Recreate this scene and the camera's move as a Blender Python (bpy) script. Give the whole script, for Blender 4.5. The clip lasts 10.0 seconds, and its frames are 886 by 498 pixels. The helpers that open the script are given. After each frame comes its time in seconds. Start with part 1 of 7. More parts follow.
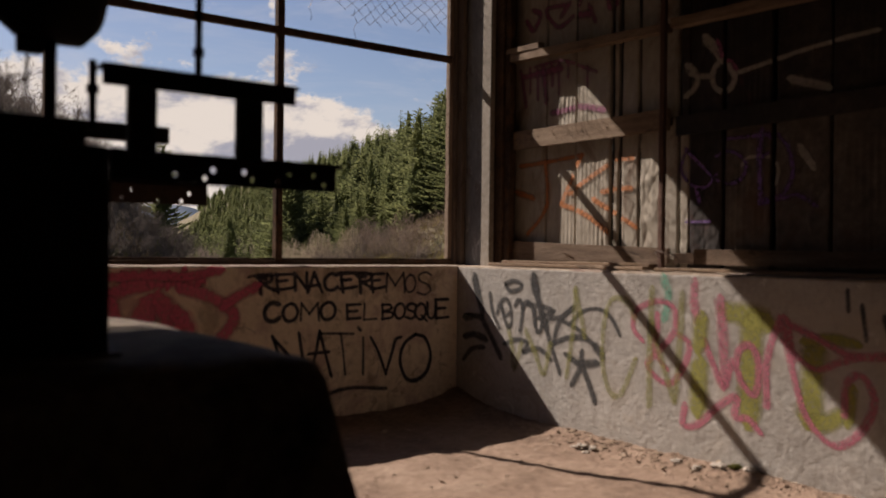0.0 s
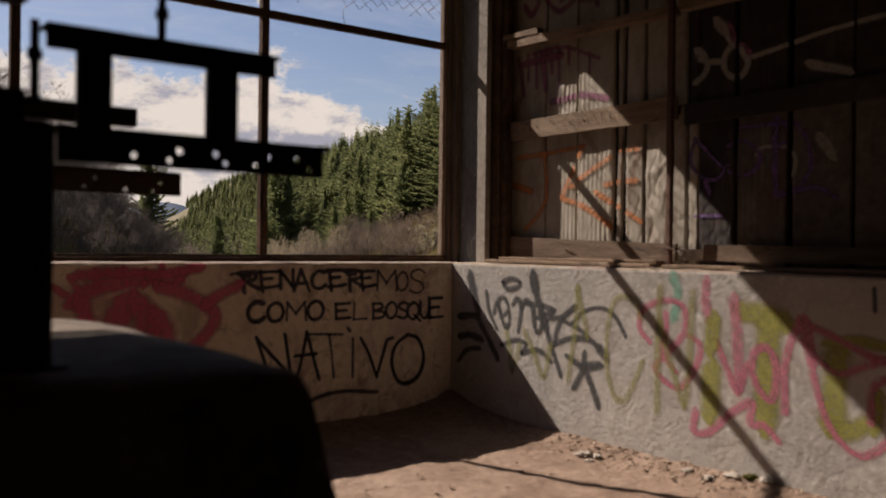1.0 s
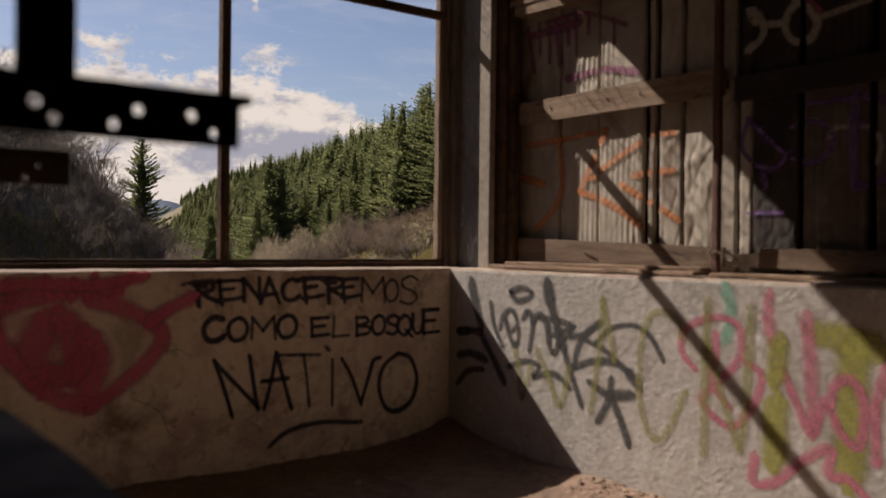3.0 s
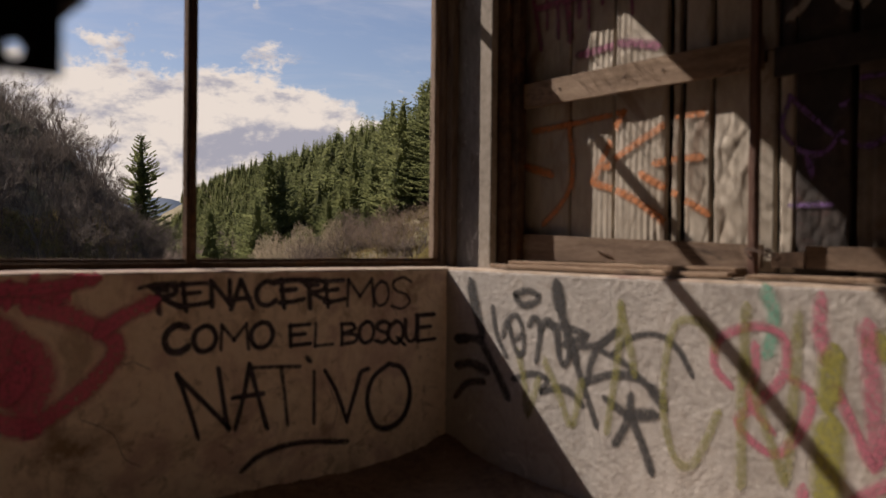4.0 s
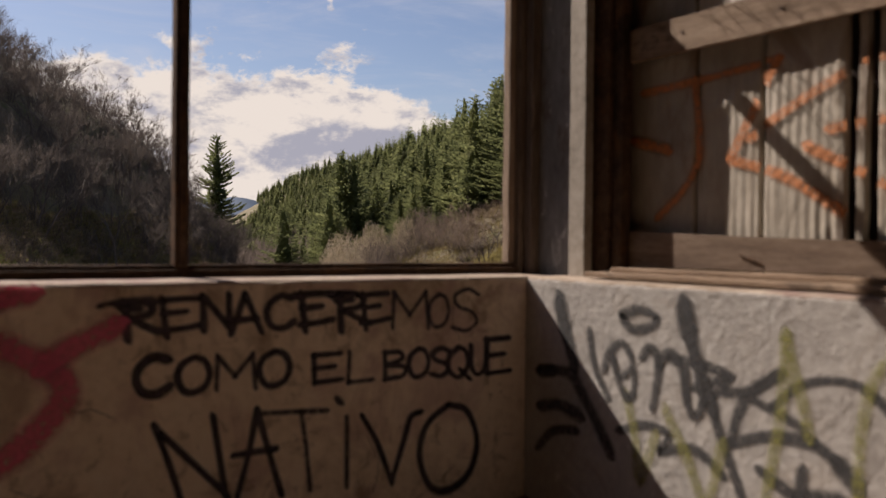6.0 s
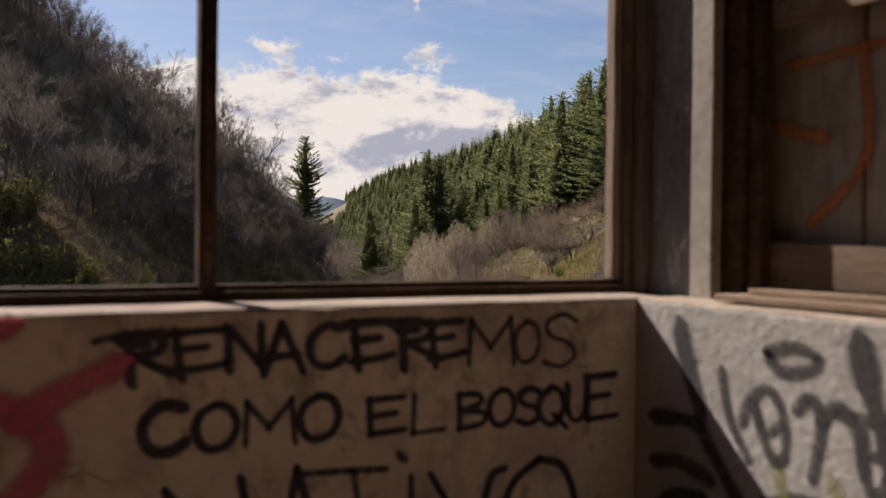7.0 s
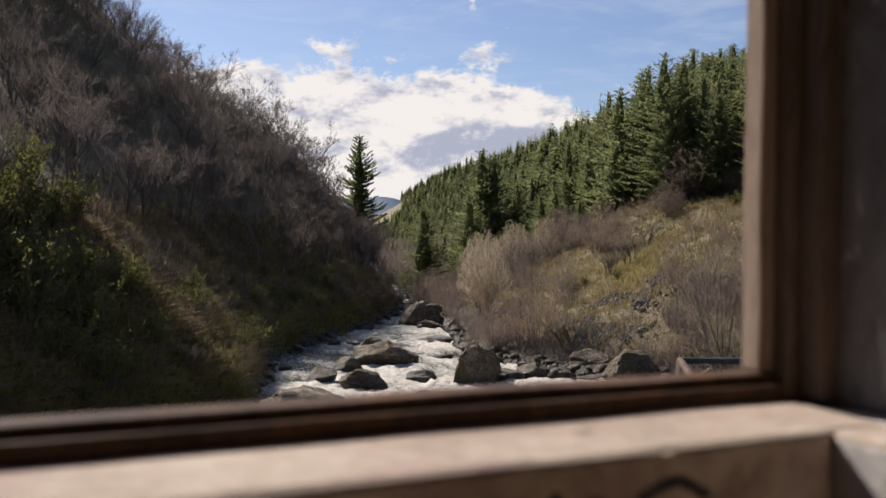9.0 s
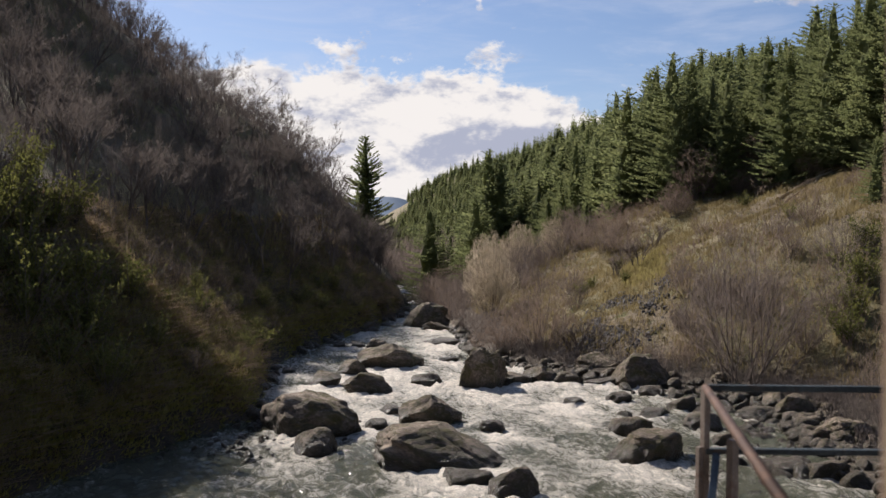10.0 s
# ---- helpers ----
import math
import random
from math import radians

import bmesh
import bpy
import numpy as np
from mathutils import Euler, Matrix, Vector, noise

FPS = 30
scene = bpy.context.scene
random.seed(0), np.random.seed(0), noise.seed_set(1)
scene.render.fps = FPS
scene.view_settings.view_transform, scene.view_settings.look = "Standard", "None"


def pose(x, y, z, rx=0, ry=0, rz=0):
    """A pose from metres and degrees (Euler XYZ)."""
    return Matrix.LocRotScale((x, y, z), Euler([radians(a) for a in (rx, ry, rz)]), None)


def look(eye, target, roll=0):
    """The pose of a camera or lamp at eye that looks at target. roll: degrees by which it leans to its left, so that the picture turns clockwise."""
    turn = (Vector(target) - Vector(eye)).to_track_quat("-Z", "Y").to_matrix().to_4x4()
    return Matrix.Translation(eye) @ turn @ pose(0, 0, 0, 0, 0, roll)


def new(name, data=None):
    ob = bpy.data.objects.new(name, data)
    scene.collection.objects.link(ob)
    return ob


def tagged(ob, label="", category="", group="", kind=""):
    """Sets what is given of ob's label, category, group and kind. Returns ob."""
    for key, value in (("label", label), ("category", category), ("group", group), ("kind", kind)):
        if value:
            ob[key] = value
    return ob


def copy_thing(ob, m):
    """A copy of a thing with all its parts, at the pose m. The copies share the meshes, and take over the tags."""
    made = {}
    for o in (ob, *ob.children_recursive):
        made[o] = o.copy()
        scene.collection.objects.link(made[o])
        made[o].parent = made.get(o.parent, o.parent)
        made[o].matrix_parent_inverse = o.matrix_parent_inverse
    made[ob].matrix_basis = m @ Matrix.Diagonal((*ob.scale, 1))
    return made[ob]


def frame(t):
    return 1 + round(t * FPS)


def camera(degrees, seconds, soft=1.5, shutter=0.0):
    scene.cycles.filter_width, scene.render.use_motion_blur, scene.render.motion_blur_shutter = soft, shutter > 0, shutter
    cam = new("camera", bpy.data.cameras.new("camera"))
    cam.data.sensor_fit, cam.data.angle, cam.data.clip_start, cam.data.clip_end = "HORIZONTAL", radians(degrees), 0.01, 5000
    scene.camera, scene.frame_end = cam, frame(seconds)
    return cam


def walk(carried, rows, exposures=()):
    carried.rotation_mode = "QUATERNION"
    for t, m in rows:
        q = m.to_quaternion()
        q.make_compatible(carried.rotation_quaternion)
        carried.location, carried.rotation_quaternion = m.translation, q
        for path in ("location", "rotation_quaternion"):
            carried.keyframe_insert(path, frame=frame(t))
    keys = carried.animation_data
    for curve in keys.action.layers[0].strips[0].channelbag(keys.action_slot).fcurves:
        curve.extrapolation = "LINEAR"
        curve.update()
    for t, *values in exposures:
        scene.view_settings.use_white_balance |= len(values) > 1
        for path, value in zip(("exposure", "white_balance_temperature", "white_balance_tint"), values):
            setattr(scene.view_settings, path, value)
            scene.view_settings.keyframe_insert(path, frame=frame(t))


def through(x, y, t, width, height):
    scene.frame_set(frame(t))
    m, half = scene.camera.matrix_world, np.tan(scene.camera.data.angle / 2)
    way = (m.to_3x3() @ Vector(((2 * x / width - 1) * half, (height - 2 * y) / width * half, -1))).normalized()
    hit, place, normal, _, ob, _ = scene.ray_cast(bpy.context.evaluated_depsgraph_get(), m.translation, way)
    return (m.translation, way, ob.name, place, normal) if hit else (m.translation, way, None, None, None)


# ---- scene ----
import itertools

# ---- camera and walk ----
LENS = 53.0
cam = camera(LENS, 10.0)
PATH = [
    (0, (-3.409, -4.414, 1.001), (-2.214, -2.81, 1.004), 0.7),
    (0.5, (-3.346, -4.309, 0.99), (-2.142, -2.712, 0.991), 0.8),
    (1, (-3.271, -4.185, 0.994), (-2.057, -2.596, 0.991), 0.7),
    (1.5, (-3.173, -4.054, 1.002), (-1.958, -2.465, 0.998), 0.7),
    (2, (-3.075, -3.902, 1.009), (-1.855, -2.317, 1.003), 0.75),
    (2.5, (-2.949, -3.734, 1.02), (-1.727, -2.152, 1.014), 0.7),
    (4, (-2.5, -3.203, 1.021), (-1.279, -1.62, 1.007), 0.6),
    (4.5, (-2.357, -3.021, 1.017), (-1.144, -1.431, 1.003), 0.6),
    (5, (-2.214, -2.826, 1.015), (-1.03, -1.215, 0.998), 0.55),
    (6.5, (-1.767, -2.185, 1.041), (-0.753, -0.461, 1.021), 0.65),
    (7, (-1.616, -1.933, 1.063), (-0.693, -0.158, 1.04), 0.6),
    (7.5, (-1.461, -1.667, 1.086), (-0.599, 0.137, 1.062), 0.6),
    (8, (-1.302, -1.414, 1.114), (-0.468, 0.404, 1.087), 0.5),
    (8.5, (-1.118, -1.13, 1.131), (-0.297, 0.693, 1.105), 0.55),
    (9, (-0.922, -0.838, 1.15), (-0.113, 0.99, 1.124), 0.5),
    (9.5, (-0.801, -0.606, 1.181), (-0.001, 1.227, 1.155), 0.5),
    (10, (-0.692, -0.398, 1.222), (0.104, 1.436, 1.196), 0.6),
]
EXPOSURES = [(0, 0.46, 6950, 17), (2.5, 0.5, 6950, 17), (5, 0.52, 6950, 17), (7.5, 0.7, 6500, 15), (10, 0.8, 6250, 13)]
walk(cam, [(t, look(e, g, r)) for t, e, g, r in PATH], EXPOSURES)

cam.data.dof.use_dof, cam.data.dof.focus_distance, cam.data.dof.aperture_fstop = True, 40.0, 2.8

# ---- world, sun ----
SUN_TO = Vector((-0.34, 1.0, 0.92)).normalized()
SUN_EL = math.asin(SUN_TO.z)
SUN_AZ = math.atan2(SUN_TO.x, SUN_TO.y)

world = bpy.data.worlds.new("sky")
scene.world = world
world.use_nodes = True
wt = world.node_tree
wt.nodes.clear()


def wnode(kind, **kw):
    n = wt.nodes.new(kind)
    for k, v in kw.items():
        n.inputs[k].default_value = v
    return n


def wmath(op, a, b=None, c=None, clamp=False):
    n = wt.nodes.new("ShaderNodeMath")
    n.operation, n.use_clamp = op, clamp
    for i, v in enumerate((a, b, c)):
        if v is None:
            continue
        if isinstance(v, (int, float)):
            n.inputs[i].default_value = v
        else:
            wt.links.new(v, n.inputs[i])
    return n.outputs[0]


sky = wt.nodes.new("ShaderNodeTexSky")
sky.sky_type, sky.sun_disc = "NISHITA", False
sky.sun_elevation, sky.sun_rotation = SUN_EL, SUN_AZ % (2 * math.pi)
sky.air_density, sky.dust_density, sky.ozone_density = 1.0, 0.6, 2.0
SKY = 0.085
tc = wt.nodes.new("ShaderNodeTexCoord")
sep = wt.nodes.new("ShaderNodeSeparateXYZ")
wt.links.new(tc.outputs["Generated"], sep.inputs[0])
# direction as azimuth (clockwise from +y) and elevation, in degrees
az = wmath("MULTIPLY", wmath("ARCTAN2", sep.outputs[0], sep.outputs[1]), 180 / math.pi)
el = wmath("MULTIPLY", wmath("ARCSINE", sep.outputs[2]), 180 / math.pi)


def cloud_noise(scale, detail, rough, tall=1.7, shift=0.0, up=0.0, dist=0.15):
    """Fractal noise over the sky's dome, drawn out sideways."""
    v = wt.nodes.new("ShaderNodeCombineXYZ")
    wt.links.new(wmath("MULTIPLY_ADD", az, 1 / 57.3, shift), v.inputs[0])
    wt.links.new(wmath("MULTIPLY_ADD", el, tall / 57.3, up), v.inputs[1])
    n = wnode("ShaderNodeTexNoise", Scale=scale, Detail=detail, Roughness=rough, Distortion=dist)
    wt.links.new(v.outputs[0], n.inputs["Vector"])
    return n.outputs[0]


def puff(a, e, wide, high):
    """A soft bump of cloud round one direction."""
    q = wmath("ADD", wmath("POWER", wmath("DIVIDE", wmath("SUBTRACT", az, a), wide), 2.0), wmath("POWER", wmath("DIVIDE", wmath("SUBTRACT", el, e), high), 2.0))
    return wmath("SUBTRACT", 1.0, q, clamp=True)


n1, n2 = cloud_noise(11.0, 10.0, 0.62, 1.7, 0.13), cloud_noise(38.0, 8.0, 0.66, 1.5, 0.4)
# the bank over the valley's end: its top falls off to the east
top = wmath("SUBTRACT", 10.75, wmath("MULTIPLY", wmath("MAXIMUM", wmath("SUBTRACT", az, 26.5), 0.0), 0.36))
body = wmath("MINIMUM", wmath("MULTIPLY", wmath("SUBTRACT", top, el), 0.85), wmath("MULTIPLY", wmath("SUBTRACT", 39.0, az), 0.5))
body = wmath("MINIMUM", wmath("MINIMUM", body, 1.5), wmath("MULTIPLY", wmath("ADD", az, 30.0), 0.1))
for a, e, wide, high, much in ((16.4, 12.0, 3.0, 0.8, 1.25), (18.6, 12.9, 1.2, 0.7, 1.0), (26.6, 11.3, 2.6, 1.5, 1.7), (27.8, 12.9, 0.8, 0.7, 0.9), (21.0, 11.2, 2.4, 0.7, 1.3), (45.5, 14.8, 4.0, 1.4, 1.8), (25.6, 15.0, 0.45, 1.3, 1.3)):
    body = wmath("MAXIMUM", body, wmath("MULTIPLY_ADD", puff(a, e, wide, high), much, -1.05))
ragged = wmath("ADD", wmath("MULTIPLY", wmath("SUBTRACT", n1, 0.5), 4.0), wmath("MULTIPLY", wmath("SUBTRACT", n2, 0.5), 3.6))
dens = wmath("ADD", body, ragged)
cover = wt.nodes.new("ShaderNodeMapRange")
cover.interpolation_type = "SMOOTHSTEP"
cover.inputs["From Min"].default_value, cover.inputs["From Max"].default_value = -0.3, 0.65
wt.links.new(dens, cover.inputs["Value"])
# a shaded belly runs through the bank, thicker to the east
under = wmath("MINIMUM", wmath("MULTIPLY_ADD", az, 0.33, -1.35), 7.1)
belly = wmath("MULTIPLY", wmath("MINIMUM", wmath("SUBTRACT", el, 4.55), wmath("SUBTRACT", under, el)), 1.0)
n1b, n4 = cloud_noise(11.0, 10.0, 0.62, 1.7, 0.142, -0.022), cloud_noise(17.0, 8.0, 0.62, 2.0, 0.9)
billow = wmath("ADD", wmath("MULTIPLY", wmath("SUBTRACT", n2, 0.5), 1.6), wmath("ADD", wmath("MULTIPLY", wmath("SUBTRACT", n1, n1b), 5.0), wmath("MULTIPLY", wmath("SUBTRACT", n4, 0.52), 4.2)))
lit = wt.nodes.new("ShaderNodeMapRange")
lit.interpolation_type = "SMOOTHSTEP"
lit.inputs["From Min"].default_value, lit.inputs["From Max"].default_value = 0.75, -0.75
wt.links.new(wmath("ADD", wmath("MINIMUM", wmath("MAXIMUM", belly, -0.42), 1.5), billow), lit.inputs["Value"])
ctone = wt.nodes.new("ShaderNodeMix")
ctone.data_type = "RGBA"
ctone.inputs[6].default_value, ctone.inputs[7].default_value = (3.0, 3.15, 3.75, 1), (6.3, 5.95, 5.5, 1)
wt.links.new(lit.outputs[0], ctone.inputs[0])
skymix = wt.nodes.new("ShaderNodeMix")
skymix.data_type = "RGBA"
wt.links.new(cover.outputs[0], skymix.inputs[0])
tint = wt.nodes.new("ShaderNodeMix")
tint.data_type, tint.blend_type = "RGBA", "MULTIPLY"
tint.inputs[0].default_value, tint.inputs[7].default_value = 1.0, (0.65, 0.642, 0.685, 1)
wt.links.new(sky.outputs[0], tint.inputs[6])
# thin streaks of high cloud
mp2 = wt.nodes.new("ShaderNodeMapping")
mp2.inputs["Scale"].default_value, mp2.inputs["Rotation"].default_value = (2.2, 2.2, 11.0), (0.0, 0.14, 0.0)
wt.links.new(tc.outputs["Generated"], mp2.inputs[0])
n3 = wnode("ShaderNodeTexNoise", Scale=2.6, Detail=10.0, Roughness=0.62, Distortion=0.5)
wt.links.new(mp2.outputs[0], n3.inputs["Vector"])
streak = wt.nodes.new("ShaderNodeMapRange")
streak.interpolation_type = "SMOOTHSTEP"
streak.inputs["From Min"].default_value, streak.inputs["From Max"].default_value, streak.inputs["To Max"].default_value = 0.46, 0.8, 0.4
wt.links.new(n3.outputs[0], streak.inputs["Value"])
thin = wt.nodes.new("ShaderNodeMix")
thin.data_type = "RGBA"
thin.inputs[7].default_value = (4.6, 4.8, 5.4, 1)
wt.links.new(streak.outputs[0], thin.inputs[0])
wt.links.new(tint.outputs[2], thin.inputs[6])
wt.links.new(thin.outputs[2], skymix.inputs[6])
wt.links.new(ctone.outputs[2], skymix.inputs[7])
bg = wt.nodes.new("ShaderNodeBackground")
bg.inputs["Strength"].default_value = SKY
wt.links.new(skymix.outputs[2], bg.inputs[0])
wo = wt.nodes.new("ShaderNodeOutputWorld")
wt.links.new(bg.outputs[0], wo.inputs[0])

sun = new("sun", bpy.data.lights.new("sun", "SUN"))
sun.data.energy, sun.data.angle, sun.data.color = 5.0, radians(0.53), (1.0, 0.93, 0.84)
sun.matrix_world = look(SUN_TO * 50, (0, 0, 0))

# ---- materials ----
def ramp(nt, fac, stops):
    r = nt.nodes.new("ShaderNodeValToRGB")
    while len(r.color_ramp.elements) < len(stops):
        r.color_ramp.elements.new(0.5)
    for e, (p, c) in zip(r.color_ramp.elements, stops):
        e.position, e.color = p, (*c, 1)
    nt.links.new(fac, r.inputs[0])
    return r.outputs[0]


def mixc(nt, fac, a, b, mode="MIX"):
    m = nt.nodes.new("ShaderNodeMix")
    m.data_type, m.blend_type = "RGBA", mode
    for slot, v in ((0, fac), (6, a), (7, b)):
        if isinstance(v, (int, float)):
            m.inputs[slot].default_value = v
        elif isinstance(v, tuple):
            m.inputs[slot].default_value = (*v, 1)
        else:
            nt.links.new(v, m.inputs[slot])
    return m.outputs[2]


def noise_out(nt, vec, scale, detail=6.0, rough=0.6, dist=0.0):
    n = nt.nodes.new("ShaderNodeTexNoise")
    n.inputs["Scale"].default_value, n.inputs["Detail"].default_value = scale, detail
    n.inputs["Roughness"].default_value, n.inputs["Distortion"].default_value = rough, dist
    nt.links.new(vec, n.inputs["Vector"])
    return n.outputs[0]


def coords(nt, stretch=(1, 1, 1), own=False):
    t = nt.nodes.new("ShaderNodeTexCoord")
    m = nt.nodes.new("ShaderNodeMapping")
    m.inputs["Scale"].default_value = stretch
    nt.links.new(t.outputs["Object"], m.inputs[0])
    if own:
        oi = nt.nodes.new("ShaderNodeObjectInfo")
        v = nt.nodes.new("ShaderNodeVectorMath")
        v.operation = "SCALE"
        v.inputs[0].default_value = (37.0, 17.0, 23.0)
        nt.links.new(oi.outputs["Random"], v.inputs["Scale"])
        nt.links.new(v.outputs[0], m.inputs["Location"])
    return m.outputs[0]


def material(name, dark, mid, light, coarse=1.5, fine=30.0, rough=0.85, bump=0.3, metal=0.0, stretch=(1, 1, 1),
             stain=None, stain_scale=0.8, stain_at=0.6, own=False, depth=0.01, spec=0.3):
    """Three tones spread by a coarse and a fine noise, an optional stain, and fine relief."""
    m = bpy.data.materials.new(name)
    m.use_nodes = True
    nt = m.node_tree
    b = nt.nodes["Principled BSDF"]
    vec = coords(nt, stretch, own)
    a, f = noise_out(nt, vec, coarse, 5, 0.65), noise_out(nt, vec, fine, 6, 0.7)
    mx = nt.nodes.new("ShaderNodeMath")
    mx.operation = "MULTIPLY_ADD"
    nt.links.new(f, mx.inputs[0])
    mx.inputs[1].default_value = 0.45
    sc = nt.nodes.new("ShaderNodeMath")
    sc.operation = "MULTIPLY"
    nt.links.new(a, sc.inputs[0])
    sc.inputs[1].default_value = 0.55
    nt.links.new(sc.outputs[0], mx.inputs[2])
    col = ramp(nt, mx.outputs[0], [(0.36, dark), (0.5, mid), (0.66, light)])
    if stain:
        s = noise_out(nt, vec, stain_scale, 8, 0.7, 0.6)
        mask = ramp(nt, s, [(stain_at - 0.06, (0, 0, 0)), (stain_at + 0.08, (1, 1, 1))])
        col = mixc(nt, mask, col, stain)
    nt.links.new(col, b.inputs["Base Color"])
    b.inputs["Metallic"].default_value = metal
    b.inputs["Specular IOR Level"].default_value = spec
    rr = nt.nodes.new("ShaderNodeMapRange")
    rr.inputs["To Min"].default_value, rr.inputs["To Max"].default_value = max(rough - 0.15, 0.05), min(rough + 0.12, 1)
    nt.links.new(f, rr.inputs["Value"])
    nt.links.new(rr.outputs[0], b.inputs["Roughness"])
    bp = nt.nodes.new("ShaderNodeBump")
    bp.inputs["Strength"].default_value, bp.inputs["Distance"].default_value = bump, depth
    nt.links.new(mx.outputs[0], bp.inputs["Height"])
    nt.links.new(bp.outputs[0], b.inputs["Normal"])
    return m


def paint(name, colour, thin=0.35, grain=60.0, cover=0.95):
    """Sprayed paint on plaster: a ribbon that frays at its edges and lets the wall through."""
    m = bpy.data.materials.new(name)
    m.use_nodes = True
    nt = m.node_tree
    b = nt.nodes["Principled BSDF"]
    vec = coords(nt)
    f, a = noise_out(nt, vec, grain, 5, 0.7), noise_out(nt, vec, 9.0, 4, 0.6)
    c2 = tuple(min(1, v * 1.5 + 0.02) for v in colour)
    nt.links.new(mixc(nt, a, colour, c2), b.inputs["Base Color"])
    b.inputs["Roughness"].default_value = 0.75
    uv = nt.nodes.new("ShaderNodeUVMap")
    uv.uv_map = "across"
    sp = nt.nodes.new("ShaderNodeSeparateXYZ")
    nt.links.new(uv.outputs[0], sp.inputs[0])

    def mth(op, x, y):
        n = nt.nodes.new("ShaderNodeMath")
        n.operation, n.use_clamp = op, op == "MULTIPLY"
        for i, v in enumerate((x, y)):
            if isinstance(v, (int, float)):
                n.inputs[i].default_value = v
            else:
                nt.links.new(v, n.inputs[i])
        return n.outputs[0]

    # |2v - 1|: distance from the middle of the stroke
    mid = nt.nodes.new("ShaderNodeMath")
    mid.operation = "MULTIPLY_ADD"
    nt.links.new(sp.outputs[1], mid.inputs[0])
    mid.inputs[1].default_value, mid.inputs[2].default_value = 2.0, -1.0
    edge = mth("SUBTRACT", 1.0, mth("ABSOLUTE", mid.outputs[0], 0.0))
    solid = mth("MULTIPLY", edge, 1.75)
    worn = nt.nodes.new("ShaderNodeMapRange")
    worn.inputs["From Min"].default_value, worn.inputs["From Max"].default_value = thin - 0.2, thin + 0.2
    worn.inputs["To Max"].default_value = cover
    nt.links.new(f, worn.inputs["Value"])
    al = mth("MULTIPLY", solid, worn.outputs[0])
    nt.links.new(al, b.inputs["Alpha"])
    return m


def foliage(name, dark, mid, light, coarse, fine, through=0.55):
    """Thin leaves or twigs that let light through."""
    m = material(name, dark, mid, light, coarse, fine, 0.85, 0.0, own=True, spec=0.15)
    nt = m.node_tree
    b = nt.nodes["Principled BSDF"]
    src = b.inputs["Base Color"].links[0].from_socket
    tr = nt.nodes.new("ShaderNodeBsdfTranslucent")
    nt.links.new(src, tr.inputs[0])
    mx = nt.nodes.new("ShaderNodeMixShader")
    mx.inputs[0].default_value = through
    nt.links.new(b.outputs[0], mx.inputs[1])
    nt.links.new(tr.outputs[0], mx.inputs[2])
    nt.links.new(mx.outputs[0], nt.nodes["Material Output"].inputs["Surface"])
    return m


# Set lighter than the tan wall: weak bounce light made up in colour
PLASTER = material("plaster_wall", (0.58, 0.465, 0.35), (0.745, 0.63, 0.50), (0.81, 0.71, 0.59), 1.6, 26, 0.9, 0.4,
                   stain=(0.27, 0.19, 0.12), stain_scale=1.7, stain_at=0.6, depth=0.02)
# Set below PLASTER: the sun on this wall is held down in its colour
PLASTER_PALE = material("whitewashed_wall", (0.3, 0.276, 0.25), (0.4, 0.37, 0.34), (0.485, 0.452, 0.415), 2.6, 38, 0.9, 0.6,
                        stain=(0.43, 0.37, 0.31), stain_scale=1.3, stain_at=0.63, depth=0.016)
SILL = material("sill_mortar", (0.2, 0.15, 0.11), (0.3, 0.235, 0.18), (0.4, 0.33, 0.265), 4, 40, 0.9, 0.6, stain=(0.25, 0.17, 0.145), stain_scale=3.0, stain_at=0.56)
EARTH = material("trodden_earth", (0.14, 0.09, 0.064), (0.245, 0.167, 0.121), (0.35, 0.255, 0.192), 2.2, 26, 0.95, 0.9, depth=0.03)
LITTER = material("dry_leaf_litter", (0.16, 0.11, 0.075), (0.28, 0.205, 0.145), (0.45, 0.37, 0.29), 9, 40, 0.9, 0.3)
DARK_PLANK = material("dark_weathered_plank", (0.085, 0.055, 0.037), (0.16, 0.108, 0.074), (0.26, 0.19, 0.138), 2.5, 30, 0.85, 0.5, stretch=(9, 1, 9), own=True)
OLD_WOOD = material("weathered_timber", (0.13, 0.085, 0.055), (0.24, 0.165, 0.11), (0.36, 0.27, 0.195), 2.5, 30, 0.85, 0.5,
                    stretch=(9, 1, 9), own=True)
UP_WOOD = material("weathered_upright", (0.16, 0.105, 0.075), (0.27, 0.195, 0.14), (0.38, 0.29, 0.22), 2.5, 30, 0.85, 0.5,
                   stretch=(9, 9, 1), own=True)
DARK_WOOD = material("dark_stained_frame", (0.03, 0.02, 0.014), (0.075, 0.047, 0.032), (0.14, 0.09, 0.062), 4, 40, 0.7, 0.4,
                     own=True, stain=(0.13, 0.065, 0.03), stain_scale=7, stain_at=0.6, spec=0.06)
COLUMN = material("painted_column", (0.095, 0.089, 0.088), (0.17, 0.163, 0.164), (0.26, 0.252, 0.255), 3, 30, 0.45, 0.4,
                  stain=(0.16, 0.165, 0.175), stain_scale=6.0, stain_at=0.63, stretch=(1, 1, 0.4))
FRAME_WOOD = material("dark_jamb_timber", (0.07, 0.048, 0.035), (0.125, 0.088, 0.066), (0.195, 0.145, 0.112), 3, 30, 0.7, 0.4, own=True, stretch=(6, 6, 1),
                      stain=(0.06, 0.036, 0.024), stain_scale=5, stain_at=0.58)
